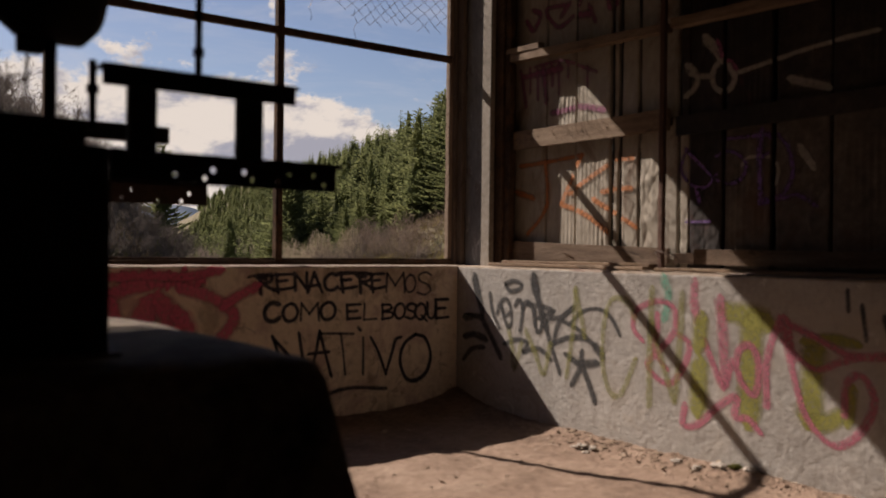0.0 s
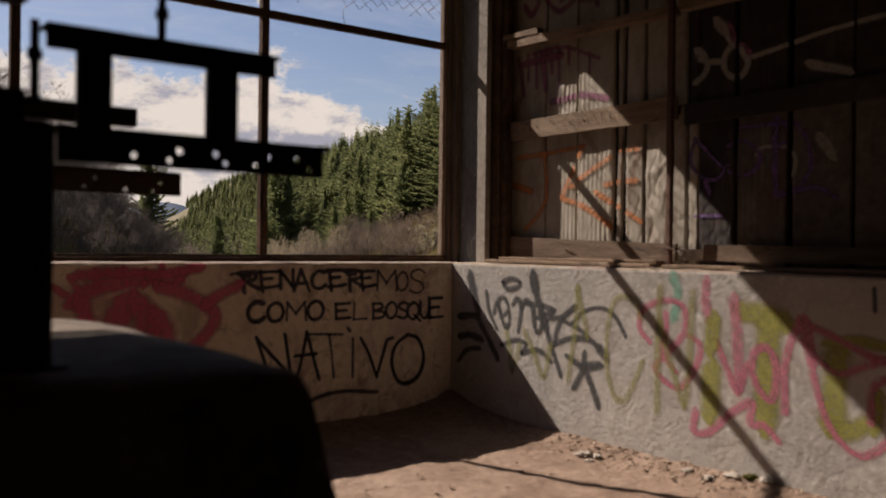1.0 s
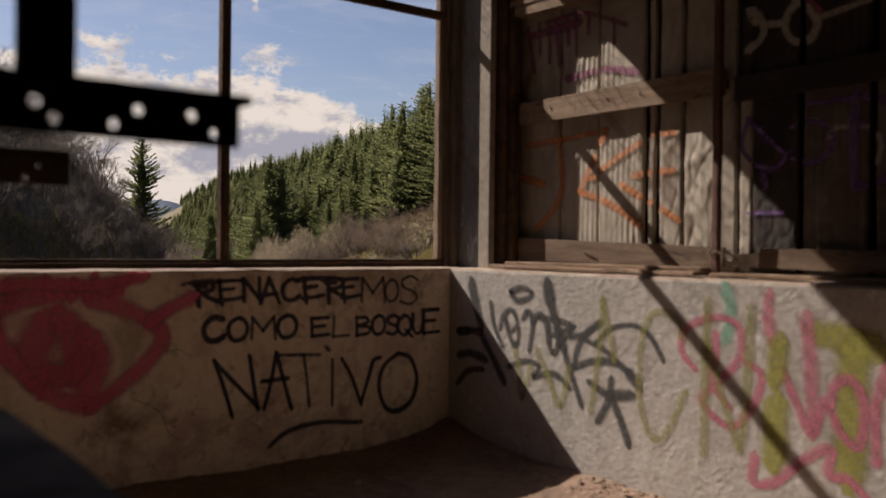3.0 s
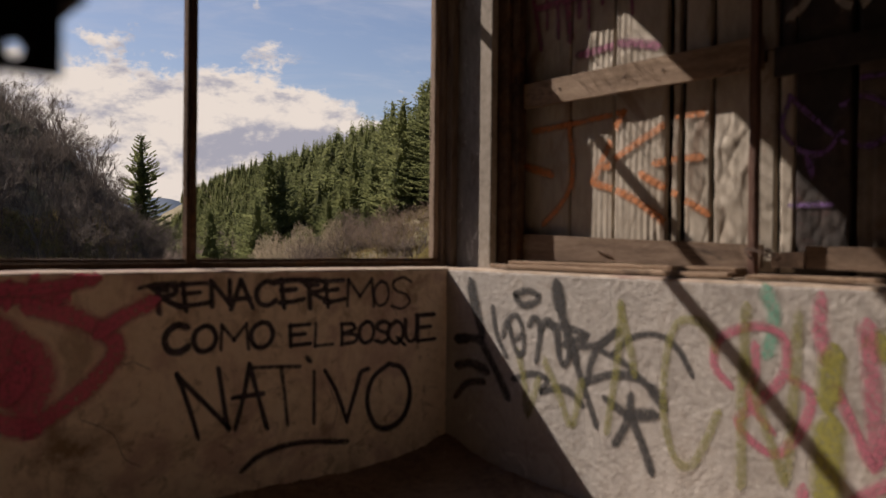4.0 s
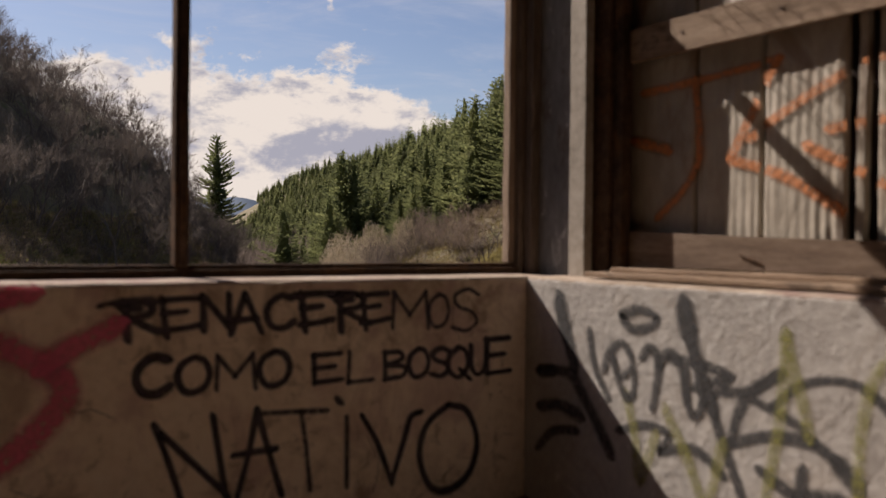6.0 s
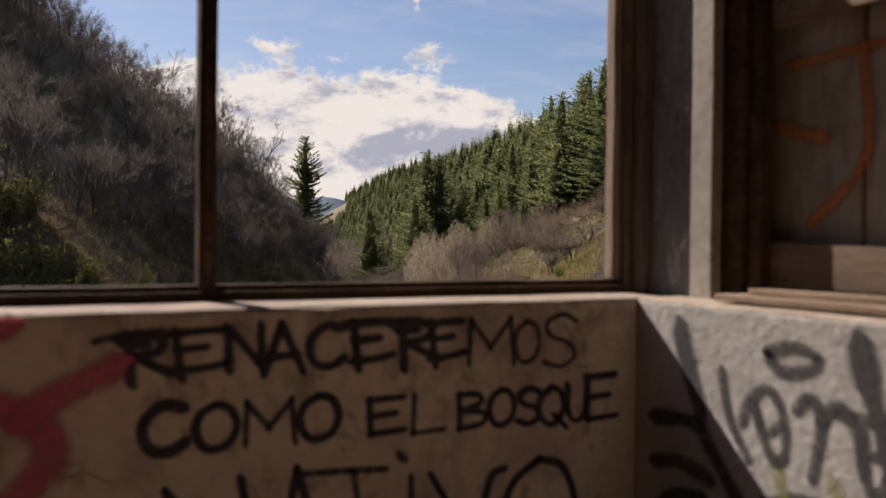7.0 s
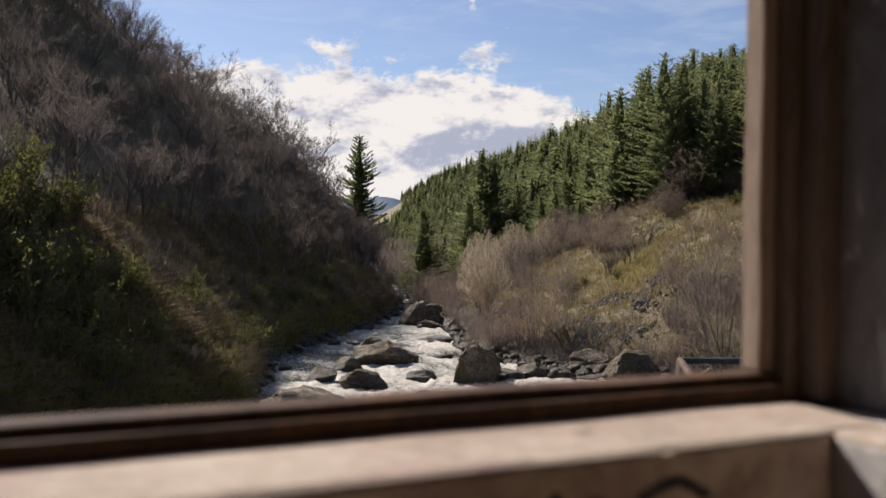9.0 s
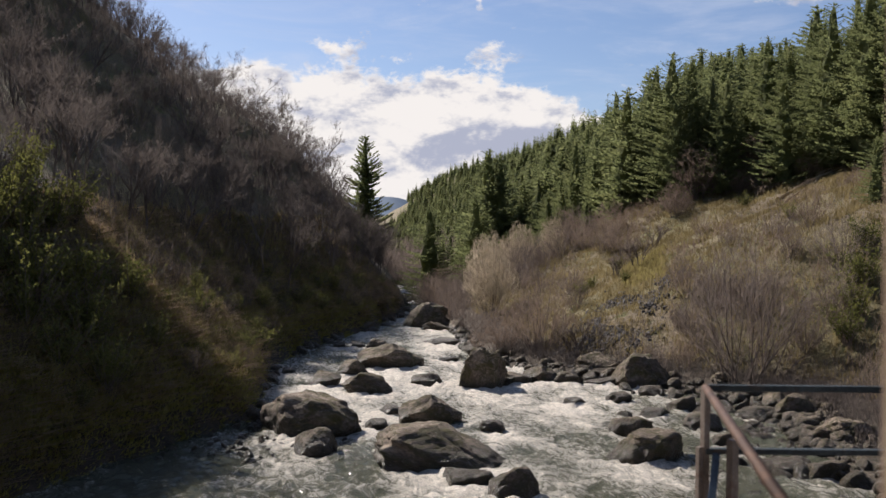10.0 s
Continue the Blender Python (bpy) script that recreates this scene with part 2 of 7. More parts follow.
BATTEN = material("painted_batten", (0.18, 0.152, 0.122), (0.285, 0.247, 0.205), (0.39, 0.347, 0.3), 3, 30, 0.75, 0.4,
                  stain=(0.62, 0.6, 0.57), stain_scale=5.0, stain_at=0.69)
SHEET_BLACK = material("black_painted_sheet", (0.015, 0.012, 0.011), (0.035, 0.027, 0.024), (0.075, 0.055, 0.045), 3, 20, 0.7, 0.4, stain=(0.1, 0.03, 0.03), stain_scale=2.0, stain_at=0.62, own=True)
# Grime tone lowered further: the far bay's missing sun is put into the colour
SHEET_DULL = material("grimy_shaded_sheet", (0.055, 0.044, 0.037), (0.105, 0.085, 0.07), (0.18, 0.15, 0.125), 3, 20, 0.65, 0.4, stain=(0.09, 0.05, 0.03), stain_scale=2.6, stain_at=0.6, own=True)
SHEET = material("corrugated_sheet", (0.25, 0.215, 0.172), (0.375, 0.33, 0.27), (0.49, 0.44, 0.375), 3, 20, 0.6, 0.4, metal=0.1,
                 stain=(0.15, 0.075, 0.04), stain_scale=2.6, stain_at=0.63, own=True, stretch=(1, 1, 0.5))
RUST = material("rusted_steel", (0.035, 0.022, 0.018), (0.07, 0.042, 0.03), (0.13, 0.075, 0.05), 6, 60, 0.75, 0.4, metal=0.3)
BLACK_STEEL = material("blackened_steel", (0.006, 0.0055, 0.006), (0.013, 0.011, 0.011), (0.028, 0.02, 0.017), 5, 50, 0.7, 0.4, metal=0.2)
CONCRETE = material("machine_plinth", (0.1, 0.08, 0.064), (0.18, 0.147, 0.118), (0.3, 0.25, 0.205), 2, 30, 0.9, 0.6,
                    stain=(0.05, 0.043, 0.037), stain_scale=2.2, stain_at=0.55, depth=0.02, spec=0.08)
GALV = material("mesh_wire", (0.06, 0.045, 0.035), (0.1, 0.075, 0.055), (0.16, 0.12, 0.09), 9, 60, 0.6, 0.2, metal=0.6)
# Unseen walls' wash, kept pale to bounce light back onto the window wall
ROOM = material("pale_bounce_wash", (0.6, 0.53, 0.44), (0.73, 0.66, 0.56), (0.81, 0.74, 0.64), 1.2, 20, 0.92, 0.4)
ROCK = material("river_rock", (0.032, 0.023, 0.016), (0.145, 0.109, 0.078), (0.37, 0.292, 0.218), 2.6, 24, 0.85, 1.0, depth=0.2,
                stain=(0.075, 0.063, 0.022), stain_scale=5.0, stain_at=0.53, own=True)


def wet_foot(m, level):
    """A dark, glossy band where the water keeps the stone wet."""
    nt = m.node_tree
    b = nt.nodes["Principled BSDF"]
    geo = nt.nodes.new("ShaderNodeNewGeometry")
    sp = nt.nodes.new("ShaderNodeSeparateXYZ")
    nt.links.new(geo.outputs["Position"], sp.inputs[0])
    wob = nt.nodes.new("ShaderNodeMath")
    wob.operation = "MULTIPLY_ADD"
    nt.links.new(noise_out(nt, geo.outputs["Position"], 2.5, 5, 0.6), wob.inputs[0])
    wob.inputs[1].default_value = -0.5
    nt.links.new(sp.outputs[2], wob.inputs[2])
    mr = nt.nodes.new("ShaderNodeMapRange")
    mr.inputs["From Min"].default_value, mr.inputs["From Max"].default_value = level + 0.34, level - 0.05
    nt.links.new(wob.outputs[0], mr.inputs["Value"])
    for slot, v in (("Base Color", 0.36), ("Roughness", 0.35)):
        src = b.inputs[slot].links[0].from_socket
        k = nt.nodes.new("ShaderNodeMapRange")
        k.inputs["To Min"].default_value, k.inputs["To Max"].default_value = 1.0, v
        nt.links.new(mr.outputs[0], k.inputs["Value"])
        mul = nt.nodes.new("ShaderNodeVectorMath")
        mul.operation = "SCALE"
        nt.links.new(src, mul.inputs[0])
        nt.links.new(k.outputs[0], mul.inputs["Scale"])
        nt.links.new(mul.outputs[0], b.inputs[slot])


wet_foot(ROCK, -5.0)

SCREE = material("scree_stone", (0.035, 0.03, 0.027), (0.085, 0.075, 0.067), (0.17, 0.155, 0.14), 1.5, 9, 0.9, 0.8, depth=0.08, own=True)
PAPER = material("crumpled_paper", (0.27, 0.23, 0.19), (0.4, 0.35, 0.3), (0.56, 0.51, 0.45), 20, 80, 0.8, 0.3)
BARK = material("bare_bark", (0.05, 0.036, 0.029), (0.105, 0.08, 0.064), (0.185, 0.15, 0.125), 2, 9, 0.9, 0.5, own=True)
TWIG = foliage("bare_twigs", (0.098, 0.076, 0.064), (0.16, 0.127, 0.107), (0.24, 0.196, 0.166), 0.3, 2.0)
# TWIG darkened and greyed: the bank's shade and haze put into the colour
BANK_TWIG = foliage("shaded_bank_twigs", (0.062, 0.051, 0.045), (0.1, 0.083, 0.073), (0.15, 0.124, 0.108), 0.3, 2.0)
RED_TWIG = foliage("reddish_twigs", (0.13, 0.095, 0.073), (0.2, 0.15, 0.115), (0.28, 0.215, 0.17), 0.3, 2.0)
MOSS = foliage("bank_moss", (0.2, 0.185, 0.05), (0.34, 0.3, 0.08), (0.46, 0.4, 0.12), 0.4, 3.0)
DEAD_GRASS = foliage("dead_brown_grass", (0.2, 0.14, 0.085), (0.33, 0.235, 0.145), (0.45, 0.34, 0.22), 0.3, 3.0)
PALE_TWIG = foliage("pale_willow_twigs", (0.27, 0.218, 0.15), (0.39, 0.32, 0.226), (0.5, 0.42, 0.31), 0.4, 2.0)
NEEDLE = foliage("pine_needles", (0.09, 0.106, 0.046), (0.15, 0.166, 0.07), (0.22, 0.226, 0.096), 0.35, 3.0, 0.62)
YELLOW_LEAF = foliage("broom_leaves", (0.06, 0.064, 0.02), (0.115, 0.116, 0.034), (0.2, 0.185, 0.055), 0.6, 4.0)
DRY_GRASS = foliage("dry_grass", (0.14, 0.108, 0.05), (0.2, 0.157, 0.075), (0.265, 0.21, 0.105), 0.12, 1.0)
GREEN_GRASS = foliage("mossy_grass", (0.16, 0.128, 0.055), (0.26, 0.215, 0.085), (0.36, 0.31, 0.115), 0.25, 3.0)
BLUE_PAINT = material("chipped_blue_paint", (0.02, 0.032, 0.05), (0.035, 0.06, 0.095), (0.075, 0.105, 0.14), 5, 40, 0.7, 0.3)

def stained(m, colour, scale, at, soft=0.05, stretch=(1, 1, 1), amount=0.7):
    """One more layer of blotches or drips over a wall's colour."""
    nt = m.node_tree
    b = nt.nodes["Principled BSDF"]
    src = b.inputs["Base Color"].links[0].from_socket
    n = noise_out(nt, coords(nt, stretch), scale, 8, 0.68, 0.8)
    mask = ramp(nt, n, [(at - soft, (0, 0, 0)), (at + soft, (amount, amount, amount))])
    nt.links.new(mixc(nt, mask, src, colour), b.inputs["Base Color"])


def rough_cast(m, scale, strength, depth):
    """Trowelled lumps and ridges under the fine grain."""
    nt = m.node_tree
    b = nt.nodes["Principled BSDF"]
    fine = b.inputs["Normal"].links[0].from_node
    vec = coords(nt)
    lump, ridge = noise_out(nt, vec, scale, 4, 0.55, 0.4), noise_out(nt, vec, scale * 0.8, 3, 0.5, 1.6)
    fold = nt.nodes.new("ShaderNodeMath")
    fold.operation = "SUBTRACT"
    nt.links.new(ridge, fold.inputs[0])
    fold.inputs[1].default_value = 0.5
    crest = nt.nodes.new("ShaderNodeMath")
    crest.operation = "ABSOLUTE"
    nt.links.new(fold.outputs[0], crest.inputs[0])
    both = nt.nodes.new("ShaderNodeMath")
    both.operation = "SUBTRACT"
    nt.links.new(lump, both.inputs[0])
    nt.links.new(crest.outputs[0], both.inputs[1])
    bp = nt.nodes.new("ShaderNodeBump")
    bp.inputs["Strength"].default_value, bp.inputs["Distance"].default_value = strength, depth
    nt.links.new(both.outputs[0], bp.inputs["Height"])
    nt.links.new(bp.outputs[0], fine.inputs["Normal"])


rough_cast(PLASTER_PALE, 8.0, 0.3, 0.018)
rough_cast(PLASTER, 6.0, 0.25, 0.014)
stained(PLASTER, (0.44, 0.29, 0.27), 2.6, 0.55, 0.05, amount=0.6)
stained(PLASTER, (0.26, 0.18, 0.12), 4.5, 0.61, 0.04, (1, 1, 0.45), 0.6)
stained(PLASTER, (0.26, 0.185, 0.12), 12.0, 0.60, 0.04, amount=0.6)
stained(PLASTER, (0.6, 0.52, 0.42), 3.3, 0.64, 0.03, amount=0.5)
stained(PLASTER, (0.12, 0.085, 0.065), 22.0, 0.70, 0.02)
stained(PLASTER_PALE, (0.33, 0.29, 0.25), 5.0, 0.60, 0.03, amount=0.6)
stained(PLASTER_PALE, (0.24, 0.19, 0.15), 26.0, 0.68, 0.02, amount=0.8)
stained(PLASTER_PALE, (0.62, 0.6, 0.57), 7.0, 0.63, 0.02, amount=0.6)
stained(ROCK, (0.05, 0.045, 0.02), 7.0, 0.56, 0.03, amount=0.75)
stained(ROCK, (0.28, 0.245, 0.205), 13.0, 0.63, 0.02, amount=0.5)
stained(COLUMN, (0.5, 0.49, 0.48), 17.0, 0.635, 0.025, stretch=(1, 1, 0.5), amount=0.8)
stained(COLUMN, (0.09, 0.06, 0.04), 9.0, 0.6, 0.05, amount=0.6)
stained(OLD_WOOD, (0.08, 0.055, 0.038), 9.0, 0.62, 0.03, (1, 0.4, 1), 0.7)
stained(DARK_PLANK, (0.035, 0.022, 0.015), 9.0, 0.63, 0.03, (1, 0.4, 1), 0.8)
stained(SILL, (0.4, 0.33, 0.27), 12.0, 0.63, 0.02, amount=0.5)
stained(SILL, (0.14, 0.1, 0.075), 9.0, 0.64, 0.03, amount=0.7)
stained(EARTH, (0.46, 0.38, 0.3), 14.0, 0.66, 0.03)
stained(SHEET, (0.3, 0.24, 0.18), 9.0, 0.6, 0.05, (1, 1, 0.3), 0.5)
stained(UP_WOOD, (0.06, 0.035, 0.02), 11.0, 0.69, 0.02, (1, 1, 0.6))

POST = material("rusty_red_post", (0.055, 0.026, 0.018), (0.11, 0.055, 0.038), (0.19, 0.105, 0.075), 4, 40, 0.75, 0.4, own=True, stretch=(6, 6, 1))
SLATE = material("slate_grey_paint", (0.014, 0.019, 0.021), (0.026, 0.034, 0.037), (0.055, 0.066, 0.07), 5, 40, 0.65, 0.3, stain=(0.07, 0.04, 0.025), stain_scale=8.0, stain_at=0.63)
BLACK_PAINT = paint("black_spray", (0.03, 0.021, 0.03), 0.32, cover=0.9)
GREY_PAINT = paint("faded_black_spray", (0.03, 0.028, 0.028), 0.34, cover=0.9)
RED_PAINT = paint("dark_pink_spray", (0.5, 0.085, 0.165), 0.36, cover=0.85)
PINK_PAINT = paint("pink_spray", (0.42, 0.13, 0.18), 0.42, cover=0.82)
GREEN_PAINT = paint("olive_spray", (0.21, 0.2, 0.05), 0.45, cover=0.74)
LIME_PAINT = paint("lime_spray", (0.22, 0.21, 0.035), 0.36, cover=0.9)
TEAL_PAINT = paint("teal_spray", (0.12, 0.33, 0.24), 0.42, cover=0.75)
ORANGE_PAINT = paint("orange_spray", (0.42, 0.14, 0.035), 0.36, cover=0.85)
PURPLE_PAINT = paint("purple_spray", (0.1, 0.045, 0.17), 0.38)
MAGENTA_PAINT = paint("magenta_spray", (0.2, 0.05, 0.11), 0.38)
WHITE_PAINT = paint("white_spray", (0.3, 0.275, 0.245), 0.28, cover=0.7)


# ---- mesh helpers ----
def link_mesh(name, bm, mat, parent=None, label="", smooth=False):
    me = bpy.data.meshes.new(name)
    bm.normal_update()
    bm.to_mesh(me)
    bm.free()
    me.materials.append(mat)
    if smooth:
        me.polygons.foreach_set("use_smooth", [True] * len(me.polygons))
    ob = new(name, me)
    if parent:
        ob.parent = parent
        if parent.type == "EMPTY":
            ob.matrix_parent_inverse = Matrix.Translation(parent.location).inverted()
    if label:
        ob["label"] = label
    return ob


def part(name, bm, mat, parent, label="", smooth=False):
    return link_mesh(name, bm, mat, parent, label, smooth)


def thing(name, at, label, category, group="", kind=""):
    ob = new(name)
    ob.location = at
    ob.empty_display_size = 0.1
    return tagged(ob, label, category, group, kind)


def raw_mesh(name, verts, faces, mat, smooth=False):
    me = bpy.data.meshes.new(name)
    me.from_pydata(verts, [], faces)
    me.materials.append(mat)
    if smooth:
        me.polygons.foreach_set("use_smooth", [True] * len(me.polygons))
    return me


def add_box(bm, x0, x1, y0, y1, z0, z1, bevel=0.0, wobble=0.0, cuts=0, seed=0):
    """A box with bevelled edges; cuts and wobble make it uneven along its length."""
    t = bmesh.new()
    bmesh.ops.create_cube(t, size=1.0)
    for v in t.verts:
        v.co = Vector(((x0 + x1) / 2 + v.co.x * (x1 - x0), (y0 + y1) / 2 + v.co.y * (y1 - y0), (z0 + z1) / 2 + v.co.z * (z1 - z0)))
    if bevel:
        bmesh.ops.bevel(t, geom=t.edges[:], offset=bevel, segments=2, profile=0.6, affect="EDGES")
    if cuts:
        dims = (x1 - x0, y1 - y0, z1 - z0)
        ax = dims.index(max(dims))
        longs = [e for e in t.edges if abs((e.verts[0].co - e.verts[1].co)[ax]) > 0.8 * dims[ax]]
        bmesh.ops.subdivide_edges(t, edges=longs, cuts=cuts, use_grid_fill=True)
    if wobble:
        for v in t.verts:
            v.co += noise.noise_vector(v.co * 7 + Vector((seed, seed * 2, 0))) * wobble
    made = {v: bm.verts.new(v.co) for v in t.verts}
    for f in t.faces:
        bm.faces.new([made[v] for v in f.verts])
    t.free()
    return bm


def box_part(name, b, mat, parent, bevel=0.006, label="", wobble=0.0, cuts=0, seed=0):
    bm = bmesh.new()
    add_box(bm, *b, bevel=bevel, wobble=wobble, cuts=cuts, seed=seed)
    return part(name, bm, mat, parent, label)


def tube(bm, a, b, r0, r1=None, sides=8, caps=True):
    r1 = r0 if r1 is None else r1
    a, b = Vector(a), Vector(b)
    q = (b - a).to_track_quat("Z", "Y")
    rings = []
    for p, r in ((a, r0), (b, r1)):
        rings.append([bm.verts.new(p + q @ Vector((r * math.cos(2 * math.pi * i / sides), r * math.sin(2 * math.pi * i / sides), 0))) for i in range(sides)])
    for i in range(sides):
        j = (i + 1) % sides
        bm.faces.new((rings[0][i], rings[0][j], rings[1][j], rings[1][i]))
    if caps:
        bm.faces.new(rings[0][::-1])
        bm.faces.new(rings[1])


def smooth_path(pts, n=5):
    if len(pts) < 3:
        return [Vector(p) for p in pts]
    P = [Vector(p) for p in pts]
    P = [P[0] * 2 - P[1]] + P + [P[-1] * 2 - P[-2]]
    out = []
    for i in range(1, len(P) - 2):
        for k in range(n):
            t = k / n
            out.append(0.5 * ((2 * P[i]) + (P[i + 1] - P[i - 1]) * t + (2 * P[i - 1] - 5 * P[i] + 4 * P[i + 1] - P[i + 2]) * t * t
                              + (3 * P[i] - P[i - 1] - 3 * P[i + 1] + P[i + 2]) * t ** 3))
    out.append(P[-2])
    return out


LIFT = itertools.count()


def stroke(bm, pts, width, to3d, soft=True):
    """A flat painted stroke through pts on a wall; to3d sets (u, z, lift) into the room."""
    path = smooth_path(pts) if soft else [Vector(p) for p in pts]
    uv = bm.loops.layers.uv.get("across") or bm.loops.layers.uv.new("across")
    width *= 1.22 if to3d is on_east else 1.0
    lift = 0.0009 + (next(LIFT) % 40) * 0.00004
    if to3d is on_sheet:  # follow every rib and fold
        fine = []
        for p, q in zip(path, path[1:]):
            m = max(1, int((q - p).length / 0.007))
            fine += [p.lerp(q, k / m) for k in range(m)]
        path = fine + [path[-1]]
    d0, d1 = (path[0] - path[1]).normalized(), (path[-1] - path[-2]).normalized()
    path = [path[0] + d0 * width * 0.45] + path + [path[-1] + d1 * width * 0.45]
    left, right = [], []
    for i, p in enumerate(path):
        d = (path[min(i + 1, len(path) - 1)] - path[max(i - 1, 0)]).normalized()
        nrm = Vector((-d.y, d.x))
        w = width * 0.5 * (1 + 0.22 * noise.noise(Vector((p.x * 9, p.y * 9, lift * 900))))
        if i in (0, len(path) - 1):
            w *= 0.35
        left.append(bm.verts.new(to3d(p.x + nrm.x * w, p.y + nrm.y * w, lift)))
        right.append(bm.verts.new(to3d(p.x - nrm.x * w, p.y - nrm.y * w, lift)))
    for i in range(len(path) - 1):
        if to3d is on_sheet and sheet_at(path[i].x) is None and not -0.5 < path[i].x < -0.47:
            continue
        f = bm.faces.new((left[i], right[i], right[i + 1], left[i + 1]))
        for lp, v in zip(f.loops, (0.0, 1.0, 1.0, 0.0)):
            lp[uv].uv = (0.5, v)


def on_north(u, z, lift):
    return (u, -lift, z)


def on_east(u, z, lift):
    return (-lift, u, z)


def on_sheet(u, z, lift):
    return (sheet_x(u, z) - 0.004 - lift, u, z)


def read_strokes(text):
    for row in text.strip().splitlines():
        w, *pts = row.split()
        yield float(w), [tuple(float(q) for q in p.split(",")) for p in pts]


def graffiti(name, at, label, text, to3d, mat, again=None):
    root = thing(name, at, label, "graffiti")
    for w, pts in read_strokes(text):
        bm = bmesh.new()
        stroke(bm, pts, w, to3d)
        if again and w < 0.04:  # a second, thinner pass beside the first
            stroke(bm, [(u + again[0], z + again[1]) for u, z in pts], w * 0.7, to3d)
        part("paint_stroke", bm, mat, root)
    return root

# ---- the room: ground, walls, roof ----
SILL_Z = 0.9
SHEET_X = 0.29
WEST, SOUTH, CEIL = -7.5, -7.5, 3.3


def grid_mesh(name, xs, ys, zf, mat, smooth=True):
    nx, ny = len(xs), len(ys)
    verts = [(x, y, zf(x, y)) for y in ys for x in xs]
    faces = [(j * nx + i, j * nx + i + 1, (j + 1) * nx + i + 1, (j + 1) * nx + i) for j in range(ny - 1) for i in range(nx - 1)]
    return raw_mesh(name, verts, faces, mat, smooth)


def floor_z(x, y):
    heap = 0.07 * math.exp(-(x * x + y * y) / 0.12) + 0.035 * math.exp(-(x / 0.12) ** 2) + 0.03 * math.exp(-(y / 0.12) ** 2)
    return 0.015 + heap + 0.012 * noise.fractal(Vector((x * 2.2, y * 2.2, 0)), 1.0, 2.0, 3) + 0.009 * noise.noise(Vector((x * 12, y * 12, 5)))


fxs = [WEST + i * 0.25 for i in range(20)] + [-2.5 + i * 0.035 for i in range(73)]
fys = [SOUTH + i * 0.25 for i in range(18)] + [-3.0 + i * 0.035 for i in range(87)]
floor = tagged(new("floor", grid_mesh("floor", fxs, fys, floor_z, EARTH)), "trodden brown earth floor with scattered rubble", "floor", kind="structure")


def wall(name, boxes, mat, label, bevel=0.012):
    bm = bmesh.new()
    for b in boxes:
        add_box(bm, *b, bevel=bevel)
    return tagged(link_mesh(name, bm, mat), label, "wall", kind="structure")


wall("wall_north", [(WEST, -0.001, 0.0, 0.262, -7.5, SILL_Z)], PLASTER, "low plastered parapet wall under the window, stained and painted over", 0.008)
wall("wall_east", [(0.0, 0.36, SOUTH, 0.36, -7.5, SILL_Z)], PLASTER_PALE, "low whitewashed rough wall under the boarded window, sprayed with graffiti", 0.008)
wall("wall_north_upper", [(WEST, 0.38, 0.17, 0.27, 2.94, CEIL)], ROOM, "dim plastered lintel wall over the window", 0.01)
wall("wall_east_upper", [(0.14, 0.38, SOUTH, 0.165, 2.75, CEIL)], ROOM, "dim plastered lintel wall over the boarded openings", 0.01)
wall("wall_south", [(WEST - 0.25, 0.36, SOUTH - 0.25, SOUTH, -7.5, CEIL)], ROOM, "unseen wall closing the room, kept pale to bounce light")
wall("wall_west", [(WEST - 0.25, WEST, SOUTH, 0.4, -7.5, CEIL)], ROOM, "unseen wall closing the room, kept pale to bounce light")
bm = bmesh.new()
add_box(bm, WEST - 0.4, 0.7, SOUTH - 0.4, 0.55, CEIL, CEIL + 0.15, bevel=0.01)
tagged(link_mesh("ceiling", bm, DARK_WOOD), "dark boarded ceiling under the roof", "ceiling", kind="structure")

# mortar sills on top of the parapets, chipped along the inner edge
def sill_mesh(name, along, a0, a1, d0, d1, label):
    n = int((a1 - a0) / 0.03)
    verts, faces = [], []
    for i in range(n + 1):
        a = a0 + (a1 - a0) * i / n
        chip = 0.008 * max(0, noise.noise(Vector((a * 6, d0, 3)))) + 0.014 * max(0, noise.noise(Vector((a * 17, 2, 8))) - 0.45)
        top = SILL_Z + 0.006 + 0.004 * noise.noise(Vector((a * 5, 1, 1)))
        prof = [(d0 + 0.001 + chip, SILL_Z - 0.004), (d0 + 0.003 + chip, top - 0.004 - chip * 0.5), (d0 + 0.012 + chip * 1.5, top), (d1, top + 0.004), (d1, SILL_Z - 0.004)]
        for d, z in prof:
            verts.append((a, d, z) if along == "x" else (d, a, z))
    for i in range(n):
        for k in range(4):
            q = (i * 5 + k, i * 5 + k + 1, (i + 1) * 5 + k + 1, (i + 1) * 5 + k)
            faces.append(q if along == "y" else q[::-1])
    ob = new(name, raw_mesh(name, verts, faces, SILL))
    return tagged(ob, label, "sill", kind="structure")


sill_mesh("window_sill_north", "x", WEST, 0.1, 0.0, 0.258, "pale chipped mortar sill on the parapet under the window")
sill_mesh("window_sill_east", "y", SOUTH, 0.0, 0.0, 0.30, "pale chipped mortar sill on the low wall")

# corner column between the two openings
bm = bmesh.new()
add_box(bm, 0.165, 0.42, -0.115, 0.26, SILL_Z, CEIL, bevel=0.012, cuts=10, wobble=0.003)
column = tagged(link_mesh("corner_column", bm, COLUMN), "square corner column with dark flaking paint and white splashes", "column", kind="structure")
bm = bmesh.new()
add_box(bm, 0.134, 0.172, -0.138, -0.057, SILL_Z + 0.004, 2.9, bevel=0.004, cuts=16, wobble=0.002)
part("batten", bm, BATTEN, column, "pale painted batten splashed with white")

